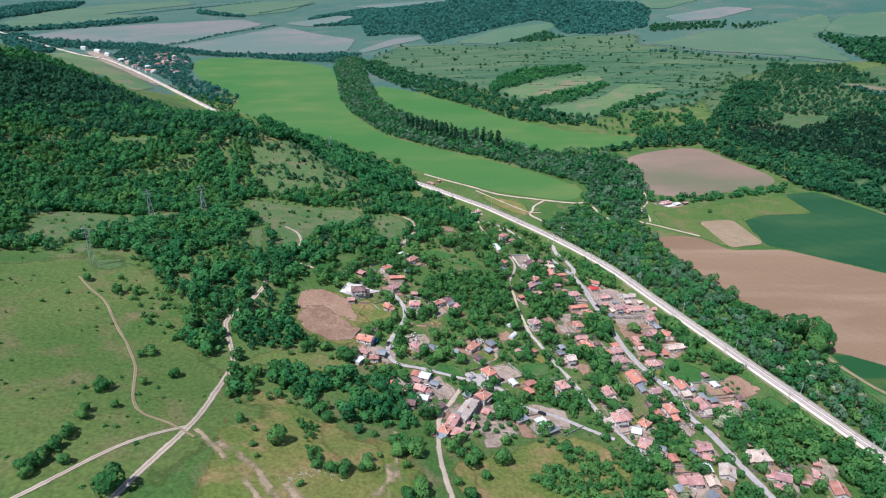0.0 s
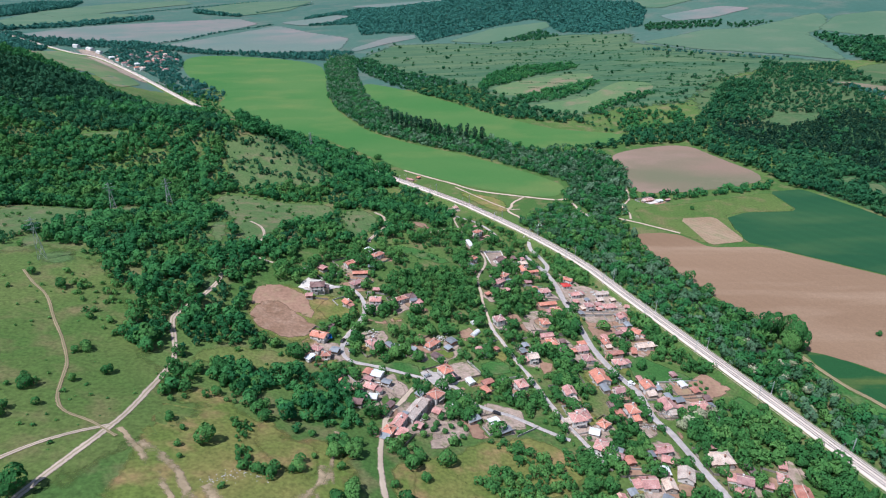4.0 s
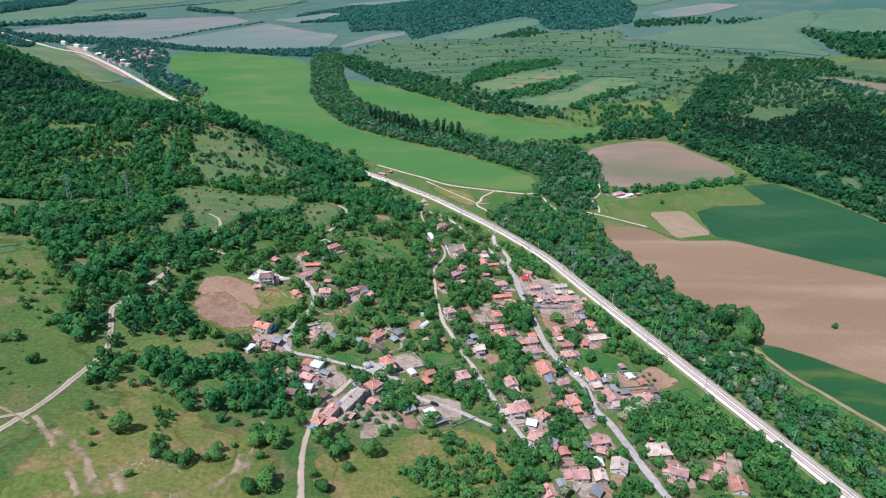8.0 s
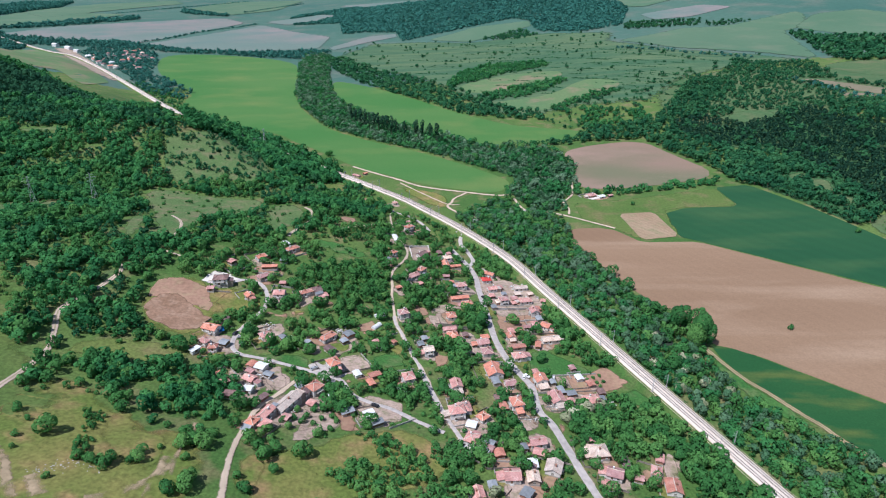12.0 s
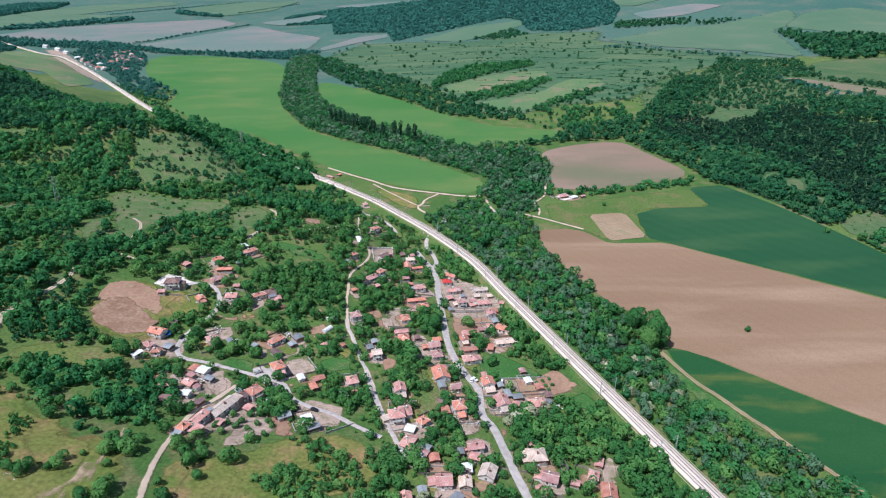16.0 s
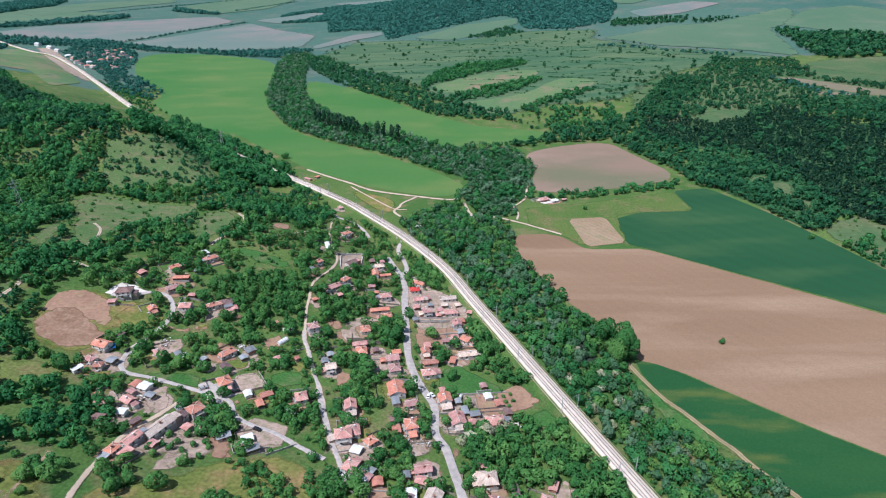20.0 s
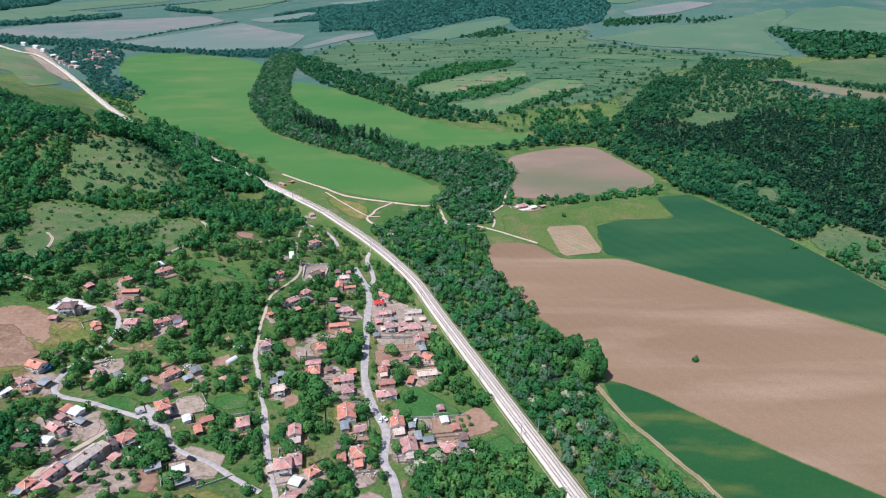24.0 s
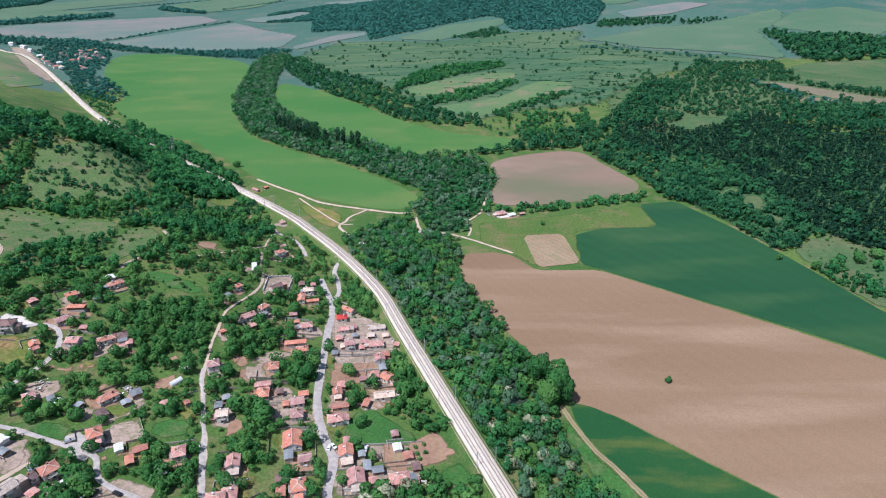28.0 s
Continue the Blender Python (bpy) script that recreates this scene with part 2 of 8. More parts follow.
M = {
    "grass": ground_mat("rough_grass", (0.060, 0.130, 0.029), (0.106, 0.165, 0.042), (0.190, 0.168, 0.078), (0.011, 0.06, 0.7), low=0.38, high=0.6),
    "crop": ground_mat("young_crop", (0.055, 0.165, 0.038), (0.085, 0.182, 0.048), (0.125, 0.195, 0.055), (0.004, 0.009, 1.2), (35, 1, 1.6), fine=0.12, bump=0.2),
    "darkcrop": ground_mat("dense_crop", (0.015, 0.074, 0.029), (0.022, 0.086, 0.032), (0.042, 0.104, 0.038), (0.006, 0.014, 1.2), (37, 0.7, 2), fine=0.1, bump=0.2, lines=(-33, 14, 0.025)),
    "plough": ground_mat("ploughed_soil", (0.228, 0.143, 0.086), (0.292, 0.190, 0.118), (0.340, 0.234, 0.154), (0.006, 0.016, 0.8), (37, 0.35, 2.2), low=0.3, high=0.68, fine=0.1, bump=0.3, lines=(-33, 9, 0.012)),
    "upplough": ground_mat("sprouting_soil", (0.165, 0.160, 0.095), (0.275, 0.182, 0.138), (0.30, 0.205, 0.158), (0.0045, 0.012, 0.8), (25, 0.8, 1.5), low=0.36, high=0.6, fine=0.1, bump=0.3),
    "stubble": ground_mat("fallow_soil", (0.3, 0.21, 0.13), (0.36, 0.26, 0.17), (0.25, 0.22, 0.12), (0.03, 0.1, 0.9), fine=0.2, lines=(-35, 5, 0.035)),
    "meadow": ground_mat("hay_meadow", (0.09, 0.145, 0.03), (0.15, 0.185, 0.05), (0.2, 0.17, 0.075), (0.012, 0.05, 0.7), soft=True),
    "barley": ground_mat("barley_crop", (0.013, 0.076, 0.023), (0.025, 0.092, 0.026), (0.12, 0.145, 0.036), (0.008, 0.022, 1.0), (31, 0.7, 2.4), fine=0.12, bump=0.2),
    "pasture": ground_mat("dry_pasture", (0.078, 0.148, 0.046), (0.112, 0.162, 0.058), (0.185, 0.168, 0.09), (0.02, 0.07, 0.7), soft=True),
    "grazing": ground_mat("grazed_hill_meadow", (0.078, 0.142, 0.031), (0.113, 0.158, 0.041), (0.178, 0.156, 0.068), (0.015, 0.05, 0.6), soft=True),
    "litter": ground_mat("shaded_undergrowth", (0.030, 0.090, 0.034), (0.042, 0.112, 0.040), (0.07, 0.11, 0.05), (0.02, 0.08, 0.6), soft=True),
    "earth": ground_mat("bare_soil", (0.297, 0.176, 0.119), (0.374, 0.229, 0.156), (0.330, 0.242, 0.143), (0.05, 0.15, 0.5), bump=0.15, fine=0.2, soft=True),
    "redsoil": ground_mat("raw_red_soil", (0.250, 0.150, 0.095), (0.320, 0.200, 0.135), (0.37, 0.25, 0.175), (0.06, 0.16, 0.6), bump=0.4, fine=0.28, soft=True),
    "dirt": ground_mat("yard_dirt", (0.325, 0.242, 0.190), (0.440, 0.330, 0.268), (0.215, 0.205, 0.110), (0.08, 0.3, 0.8), bump=0.2, fine=0.25, soft=True),
    "pale": ground_mat("pale_gravel", (0.66, 0.6, 0.54), (0.76, 0.71, 0.65), (0.6, 0.53, 0.46), (0.1, 0.4, 2.0), fine=0.12, soft=True),
    "lawn": ground_mat("lush_grass", (0.04, 0.13, 0.028), (0.06, 0.155, 0.036), (0.12, 0.16, 0.06), (0.03, 0.1, 0.9), soft=True),
    # far fields: distance haze is mixed into the base colours, pale and bluish
    "hazepink": ground_mat("hazed_far_fallow", (0.143, 0.195, 0.164), (0.248, 0.210, 0.198), (0.129, 0.191, 0.164), (0.0025, 0.008, 0.1), low=0.42, high=0.66, fine=0.05, bump=0.1, soft=True),
    "hazegreen": ground_mat("hazed_far_crop", (0.084, 0.160, 0.092), (0.104, 0.174, 0.102), (0.13, 0.182, 0.112), (0.004, 0.012, 0.1), fine=0.05, bump=0.1, soft=True),
    "terrace": ground_mat("terraced_grassland", (0.056, 0.126, 0.062), (0.108, 0.164, 0.078), (0.044, 0.106, 0.054), (0.016, 0.05, 0.25), (32, 0.2, 1.6), low=0.38, high=0.6, fine=0.2, soft=True),
    "drygrass": ground_mat("dry_meadow_grass", (0.124, 0.168, 0.036), (0.192, 0.186, 0.054), (0.300, 0.198, 0.092), (0.03, 0.07, 0.6), low=0.4, high=0.6, soft=True),
    "slopecrop": ground_mat("slope_crop", (0.1, 0.18, 0.075), (0.14, 0.2, 0.085), (0.26, 0.19, 0.13), (0.008, 0.02, 0.3), fine=0.12),
    # far ground: grass green with the blue of haze put into the colour
    "hazeplain": ground_mat("hazed_grassland", (0.053, 0.130, 0.099), (0.077, 0.150, 0.111), (0.123, 0.158, 0.123), (0.002, 0.01, 0.08), fine=0.1, bump=0.1),
    "eastslope": ground_mat("dry_hill_scrub_grass", (0.060, 0.126, 0.048), (0.086, 0.140, 0.056), (0.135, 0.150, 0.072), (0.008, 0.03, 0.3), fine=0.2, soft=True),
    "tanfield": ground_mat("bleached_fallow", (0.185, 0.165, 0.105), (0.225, 0.185, 0.125), (0.15, 0.165, 0.085), (0.01, 0.04, 0.4), (-30, 1, 3), fine=0.12, soft=True),
    "faint": track_mat("grassy_wheel_track", (0.36, 0.28, 0.165), (0.13, 0.165, 0.06), 0.1),
    "asphalt": solid_mat("worn_asphalt", (0.52, 0.465, 0.435), 0.9, vary=0.22, scale=0.4),
    "ballast": solid_mat("limestone_ballast", (0.76, 0.655, 0.565), 0.95, vary=0.15, scale=1.2),
    "steel": solid_mat("rail_steel", (0.24, 0.2, 0.18), 0.5, 0.3),
    "sleeper": solid_mat("concrete_sleeper", (0.66, 0.59, 0.53), 0.9),
    "concrete": solid_mat("old_concrete", (0.45, 0.42, 0.39), 0.9),
    "galvan": solid_mat("galvanised_steel", (0.55, 0.56, 0.56), 0.55, 0.2),
    "water": solid_mat("river_water", (0.05, 0.07, 0.05), 0.12),
    "track": track_mat("farm_track", (0.58, 0.46, 0.36), (0.24, 0.21, 0.11)),
    "worn": track_mat("worn_bare_path", (0.47, 0.355, 0.225), (0.36, 0.28, 0.155), 1.0),
    "dirtlane": track_mat("dirt_lane_edge", (0.62, 0.49, 0.37), (0.52, 0.41, 0.30), 0.25),
    "lane": ground_mat("dirt_lane", (0.440, 0.341, 0.264), (0.550, 0.440, 0.341), (0.363, 0.297, 0.198), (0.1, 0.3, 1.5)),
    "bark": solid_mat("bark", (0.12, 0.09, 0.065), 0.95),
    "leaf": leaf_mat("broadleaf", (0.050, 0.170, 0.050), (0.080, 0.230, 0.064), (0.140, 0.305, 0.084)),
    "forest": leaf_mat("oak_wood_leaf", (0.036, 0.158, 0.056), (0.054, 0.206, 0.068), (0.084, 0.262, 0.080)),
    "willow": leaf_mat("riverside_leaf", (0.062, 0.162, 0.076), (0.100, 0.212, 0.110), (0.172, 0.280, 0.172)),
    "pine": leaf_mat("dark_pine_needle", (0.016, 0.058, 0.036), (0.022, 0.072, 0.042), (0.032, 0.092, 0.050)),
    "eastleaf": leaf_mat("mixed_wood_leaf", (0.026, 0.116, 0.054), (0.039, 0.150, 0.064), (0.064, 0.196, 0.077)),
    "darkwood": leaf_mat("dark_beech_leaf", (0.028, 0.104, 0.056), (0.037, 0.126, 0.064), (0.048, 0.150, 0.072)),
    # far crowns: the blue-green of distance haze is painted into the leaf colour
    "hazeleaf": leaf_mat("hazed_far_leaf", (0.046, 0.168, 0.138), (0.055, 0.188, 0.150), (0.068, 0.216, 0.166)),
    "blossom": leaf_mat("acacia_blossom", (0.30, 0.34, 0.20), (0.42, 0.44, 0.28), (0.55, 0.55, 0.40)),
    "orange": tile_mat("orange_clay_tiles", (0.62, 0.255, 0.18), (0.47, 0.19, 0.14), (0.68, 0.36, 0.28)),
    "pink": tile_mat("weathered_clay_tiles", (0.58, 0.3, 0.27), (0.44, 0.225, 0.205), (0.68, 0.43, 0.39)),
    "brown": tile_mat("dark_brown_tiles", (0.24, 0.15, 0.14), (0.18, 0.115, 0.11), (0.3, 0.21, 0.2)),
    "red": tile_mat("bright_red_tiles", (0.6, 0.06, 0.055), (0.45, 0.06, 0.05), (0.62, 0.12, 0.1)),
    "tan": tile_mat("sun_bleached_tiles", (0.74, 0.58, 0.48), (0.58, 0.42, 0.34), (0.8, 0.67, 0.57)),
    "grey": solid_mat("corrugated_sheet", (0.4, 0.42, 0.44), 0.5, 0.3, 0.2, 0.8, 0.3),
    "white_sheet": solid_mat("white_sheet_roof", (0.74, 0.74, 0.74), 0.6, 0.0, 0.12, 0.6),
    "plaster": solid_mat("whitewashed_plaster", (0.84, 0.8, 0.76), 0.9, 0, 0.12, 0.5, 0.12),
    "plaster_old": solid_mat("weathered_plaster", (0.5, 0.4, 0.33), 0.95, 0, 0.3, 0.5, 0.3),
    "brickwall": solid_mat("bare_brick", (0.42, 0.22, 0.15), 0.95, 0, 0.3, 1.2, 0.2),
    "frame": solid_mat("window_frame_paint", (0.6, 0.56, 0.5), 0.6, 0, 0.1),
    "wood": solid_mat("weathered_wood", (0.22, 0.15, 0.1), 0.9, 0, 0.3, 1.0, 0.3),
    "fence": solid_mat("grey_fence_boards", (0.36, 0.31, 0.27), 0.9, 0, 0.3, 1.0, 0.3),
    "stone": solid_mat("pale_fieldstone", (0.55, 0.52, 0.48), 0.95, 0, 0.25, 1.0, 0.2),
    "tarp": solid_mat("blue_tarpaulin", (0.03, 0.2, 0.5), 0.5, 0, 0.15),
    "tyre": solid_mat("rubber", (0.03, 0.03, 0.03), 0.9),
}
glass, gn, gl, gb = node_mat("window_glass", 0.08)
gb.inputs["Base Color"].default_value = (0.03, 0.035, 0.04, 1)
gb.inputs["Specular IOR Level"].default_value = 0.6
M["glass"] = glass

# ---- the lie of the land: hills as (x, y, height, spread), on a flat valley floor ----
SOUTH_HILLS = [
    (-26, 143, 34.0, 100), (-143, 117, 21.1, 100), (-286, 143, 46.3, 145), (-429, 195, 61.8, 145),
    (-78, 247, -8.0, 100), (-195, 273, 11.2, 100), (-325, 338, -23.8, 145), (-481, 390, 82.4, 145),
    (0, 312, -14.2, 100), (26, 390, 19.5, 100), (-91, 377, 16.2, 100), (-195, 429, 45.6, 100),
    (-299, 520, -21.9, 145),
]
WEST_HILLS = [
    (-442, 572, 13.3, 145), (-52, 468, 3.3, 100), (-143, 546, -36.0, 100), (-234, 650, 56.9, 100),
    (-351, 728, 25.0, 145), (-494, 741, -11.3, 145), (-624, 806, 105.6, 145), (-78, 598, 35.1, 100),
    (-468, 910, -6.6, 145), (104, 221, 5.2, 100), (-715, 1040, -32.5, 145), (-624, 585, 52.3, 145),
    (-1040, 975, 199.1, 260),
]
EAST_HILLS = [
    (559, 728, -5.9, 169), (442, 806, -4.9, 143), (676, 624, 14.9, 156), (780, 845, 26.6, 195),
    (585, 1040, 9.8, 195), (325, 1040, 3.6, 182), (806, 1274, -9.0, 234), (520, 1365, 35.2, 234),
    (936, 1560, 7.3, 260), (195, 1300, 3.5, 208), (1170, 1235, 57.7, 286), (975, 585, 50.5, 221),
]
FAR_HILLS = [
    (325, 2145, -4.2, 312), (715, 2015, 27.4, 338), (65, 2665, 55.0, 390), (585, 2860, 52.2, 416),
    (1235, 2080, 67.5, 416), (-455, 2730, -21.2, 390), (-910, 3380, -3.0, 520), (1105, 2990, 40.7, 520),
    (130, 3510, 30.0, 520), (-1560, 3120, 11.9, 520), (1820, 2340, 76.7, 585),
]
VALLEY_LINE = [(559, -390), (247, 221), (192, 325), (143, 429), (78, 543), (-117, 748), (-298, 961), (-624, 1378), (-966, 1781), (-1950, 2990)]


def left_of_line(x, y):
    best = None
    for (ax, ay), (bx, by) in zip(VALLEY_LINE, VALLEY_LINE[1:]):
        dx, dy = bx - ax, by - ay
        t = np.clip(((x - ax) * dx + (y - ay) * dy) / (dx * dx + dy * dy), 0, 1)
        px, py = x - ax - t * dx, y - ay - t * dy
        d = np.hypot(px, py) * np.where(dx * py - dy * px > 0, 1.0, -1.0)
        best = d if best is None else np.where(np.abs(d) < np.abs(best), d, best)
    return best


def height(x, y):
    u = np.clip((left_of_line(x, y) - 10) / 100, 0, 1)
    z = 0.0 * x
    for cx, cy, a, s in SOUTH_HILLS + WEST_HILLS:
        z = z + a * np.exp(-((x - cx) ** 2 + (y - cy) ** 2) / (2 * s * s))
    z = z * u * u * (3 - 2 * u)
    for cx, cy, a, s in EAST_HILLS + FAR_HILLS:
        z = z + a * np.exp(-((x - cx) ** 2 + (y - cy) ** 2) / (2 * s * s))
    return z

# ---- the plan, in metres ----
RAIL = [(449.5, -300), (325, 0), (262.3, 150), (229, 230), (204.1, 290), (179.1, 350), (158.3, 400), (137.5, 450), (102.6, 507.8), (60.5, 564.7), (41.3, 588.3), (-3.9, 635), (-46.1, 676.7), (-249, 875.9), (-363.6, 999.1), (-546, 1229.2), (-735.1, 1465.8), (-878.7, 1629.5), (-980.9, 1701.5), (-1269.6, 1978.3), (-1847, 2532)]
RIVER = [(159.6, 608.5), (176.7, 568.2), (176.9, 516), (170.4, 467.6), (186.7, 431), (208.7, 394.3), (223.6, 358), (227.2, 328.2)]
ROADS = {}
ROADS["main_street"] = (4.2, [(91.9, 469.7), (99, 452.1), (105.7, 435.7), (110, 415.8), (111.2, 393.4), (114.5, 361.4), (117, 334.1), (120.7, 315.4), (126.5, 299), (131, 289.6), (134.6, 281.3), (135.8, 259.8), (140.7, 250.2), (145.2, 232.7), (149.6, 214.7), (154.3, 198.8)])
ROADS["underpass_lane"] = (3.2, [(106, 438.4), (108.9, 449.3), (105.1, 466.8), (99.4, 485.1), (101.5, 504.7)])
ROADS["lower_street"] = (2.2, [(87.1, 246.3), (79.5, 268.5), (73.4, 286.2), (67.3, 301.4), (61.5, 317.6), (56, 330.4), (54.6, 338.5)])
ROADS["lower_lane"] = (2.0, [(54.6, 338.5), (53.9, 344.2), (51.4, 358.8), (50.5, 372.1), (49, 390), (51.1, 401.6), (55.3, 416.8), (57.1, 435.4), (54, 453.9), (46.4, 473.2), (39.6, 503.9), (34.7, 539.9), (36, 556.2)])
ROADS["lower_street_end"] = (2.5, [(72.6, 285.1), (81.7, 259.9), (91, 237.4), (99.3, 219.6)])
ROADS["station_lane"] = (2.5, [(24.2, 577.5), (36, 556.2), (53.2, 542.8), (65.6, 524.6), (72.4, 508.3)])
ROADS["upper_street"] = (2.5, [(-64.4, 349.2), (-54.2, 351), (-44.4, 357.9), (-34.1, 356.6), (-27, 346.6), (-24.7, 331.4), (-32, 304.8), (-31.5, 290.7), (-25.5, 283.4), (-14.2, 282), (1.9, 278.6), (17.7, 274.2), (31.7, 269.4), (38.3, 258.6), (48.2, 252.3), (59.6, 248.6), (71.4, 241.3), (86.4, 233.6)])
ROADS["meadow_track"] = (2.7, [(-118.2, 132.3), (-113.4, 150.9), (-105.8, 196), (-106.4, 229.1), (-108, 255.1), (-115.1, 273.8), (-124, 293.9), (-121, 310.4), (-116.7, 327.2), (-114.9, 341.6), (-116.8, 351.8)])
ROADS["west_track"] = (1.9, [(-151.2, 135.9), (-142.6, 147.1), (-135.7, 157.4), (-125.5, 175.1), (-116.3, 186.7), (-105.8, 196)])
ROADS["north_track"] = (1.5, [(-100.8, 189.0), (-113.9, 196.0), (-125.9, 200.0), (-133.8, 207.9), (-140.7, 222.6), (-146.8, 236.6), (-159.7, 255.4), (-173.5, 272.4), (-182.6, 285.1), (-191.6, 295.6), (-203.3, 305.0), (-216.4, 317.8)])
ROADS["loop_track"] = (2.7, [(-31.8, 427.9), (-32.3, 434.2), (-27.2, 450.3), (-23.4, 468.7), (-26.5, 488.3), (-35.3, 500.6)])
ROADS["garden_track"] = (2.5, [(7.2, 147.7), (6.7, 162.2), (3.7, 175.9), (1.1, 187), (-1.1, 199.8), (-1.9, 212.6), (-2.1, 226), (-1.2, 236.5), (3.6, 249.6), (9.6, 265.3)])
ROADS["hill_track"] = (2.0, [(-106.4, 400.5), (-107, 414.7), (-115.1, 435.4), (-127.4, 449.1)])
ROADS["grove_track"] = (1.9, [(-101, 377.1), (-89.9, 373.7)])
ROADS["cross_track"] = (2.2, [(1.5, 452.4), (15.1, 469.2), (27.2, 493.7), (36.6, 514.1)])
ROADS["valley_track"] = (3.7, [(-23.2, 700.1), (12.5, 669.7), (34.2, 653), (62, 629.4), (109.1, 612.1), (137.2, 603.9), (152.2, 605.5)])
ROADS["valley_branch"] = (2.9, [(109.1, 612.1), (95.5, 593.5), (92.9, 582.6), (88.6, 570.8), (100.8, 551.1)])
ROADS["bridge_road"] = (2.9, [(156.5, 594.3), (164.8, 561.7), (186, 557.1), (205.6, 545.4), (228.8, 527.4), (241.2, 517.7)])
ROADS["worn_path_b"] = (3.8, [(-22, 216.6), (-19.4, 192.2), (-19.6, 180.5), (-20.4, 168.5), (-16.8, 148.4), (-10.1, 132)])
ROADS["worn_cross"] = (4.6, [(-102.6, 194.9), (-91.8, 185.2), (-82.5, 176.3), (-73.2, 166.4), (-64.2, 156.2)])
ROADS["worn_gully"] = (6, [(-91.7, 188.1), (-80.7, 181.1), (-72.5, 174.5), (-66.3, 166.7), (-58.8, 157.0)])
ROADS["worn_gate"] = (6, [(-22.6, 190.4), (-21.8, 180.1), (-23.9, 172.1), (-30.7, 165.8), (-37.8, 162.1)])
ROADS["worn_gate_side"] = (3, [(-19.9, 194.0), (-17.6, 182.9), (-14.9, 171.3)])
ROADS["worn_hollow"] = (8, [(-59.1, 169.3), (-55.2, 164.7), (-51.5, 160.2)])
ROADS["meadow_link"] = (1.9, [(36.7, 641.7), (60, 611.5), (87.3, 578.6), (100.7, 576.1)])
ROADS["house_track"] = (2.2, [(205.2, 551.3), (207.7, 565.6), (205.7, 583.3), (212.5, 595.6), (218.9, 607.9), (223.3, 631.3), (226.1, 645.7)])
ROADS["strip_track"] = (3.1, [(249.8, 328.1), (253.1, 315.9), (256.7, 305.9), (261.7, 293.9), (266.8, 286.3), (272.3, 276.2), (278.2, 265.3), (283.4, 257.3), (287.3, 247.6), (292.6, 238.7), (297.9, 230.9), (307.0, 215.7)])
FIELDS = {}
FIELDS["valley_meadow"] = [(-661.8, 1657.4), (-533.2, 1676.2), (-286.5, 1555.7), (-228.8, 1348.8), (-194.1, 1140.7), (-149.5, 1004.6), (-86.8, 879), (-18.7, 813.2), (48.8, 765.6), (119.9, 697.3), (154.5, 656.3), (157.7, 637.5), (140.7, 608.7), (93.5, 624.0), (56.5, 641.6), (16.4, 672.4), (-19.3, 697.6), (-51.1, 736.2), (-88.2, 781.4), (-110, 800), (-149.9, 855.3), (-240.5, 893.7), (-324.2, 1007.1), (-372.9, 1071.7), (-374.5, 1144.1), (-542, 1353.8)]
FIELDS["river_meadow"] = [(-150.9, 1277.9), (-71.2, 1210.4), (16.3, 1098), (96.9, 975.7), (173.8, 891.6), (228.2, 871.5), (281.4, 855.7), (288.3, 832.4), (202.8, 793.8), (132.8, 784.4), (84.8, 838.3), (13.6, 901.2), (-59.9, 1000.8), (-105.1, 1088)]
FIELDS["upper_ploughland"] = [(232, 760.2), (278.8, 793.3), (349.4, 809.4), (368.5, 753.7), (399.4, 665.5), (326, 638.3), (257.6, 623.3), (225.7, 630.4), (242.7, 708.9)]
FIELDS["house_meadow"] = [(214.4, 581.7), (243.6, 588.7), (276, 595.8), (374.2, 625.9), (376.1, 569.5), (322.9, 568.5), (301.1, 560.1), (296.5, 511.3), (291.7, 498.1), (257.4, 492.3), (237.5, 518.7), (215.1, 538.5)]
FIELDS["green_crop"] = [(374.2, 625.9), (410.8, 628.9), (438.6, 558), (460.3, 486.5), (480.1, 417.7), (520.4, 326.2), (534.1, 283.8), (472.8, 341.4), (450.7, 370.8), (411.4, 404.8), (353.7, 450.5), (305.6, 490.2), (294, 498.1), (291.9, 550.4), (322.9, 568.5), (376.1, 569.5)]
FIELDS["fallow_patch"] = [(252.8, 552.9), (288.2, 557.8), (293.5, 500.1), (258.3, 492.3)]
FIELDS["ploughland"] = [(201.1, 516.3), (223.6, 519.7), (239.5, 514.5), (256.8, 487.5), (305.2, 488.3), (353.1, 448.9), (410.1, 402.3), (449.3, 368.7), (506, 310.1), (551.5, 255.8), (387.1, 228.7), (355.0, 254.0), (330.7, 273.5), (301.2, 299.6), (278.6, 320.2), (256, 332.2), (255.8, 353), (237.7, 379.6), (227.2, 399.6), (214.3, 431.3), (198.4, 467.9), (196.1, 486.2)]
FIELDS["barley_strip"] = [(254.8, 332.2), (266.0, 328.3), (278.2, 319.4), (300.8, 298.8), (330.3, 272.7), (354.6, 253.2), (386.7, 227.9), (363.3, 198.6), (312.4, 212.3), (298.4, 232.1), (289.2, 248.8), (279.2, 266.4), (268.1, 287.2), (258.9, 304.8), (255.1, 318.1)]
FIELDS["hillside_field_a"] = [(100.7, 1164.8), (198.1, 1233.2), (309.8, 1234.6), (306.4, 1172.3), (213.5, 1126), (141.3, 1082.6)]
FIELDS["hillside_field_b"] = [(149, 1026.1), (262.7, 1046), (337.1, 1147.7), (391.3, 1121.8), (389.3, 1073.6), (289, 1016.3), (231.8, 946.3)]
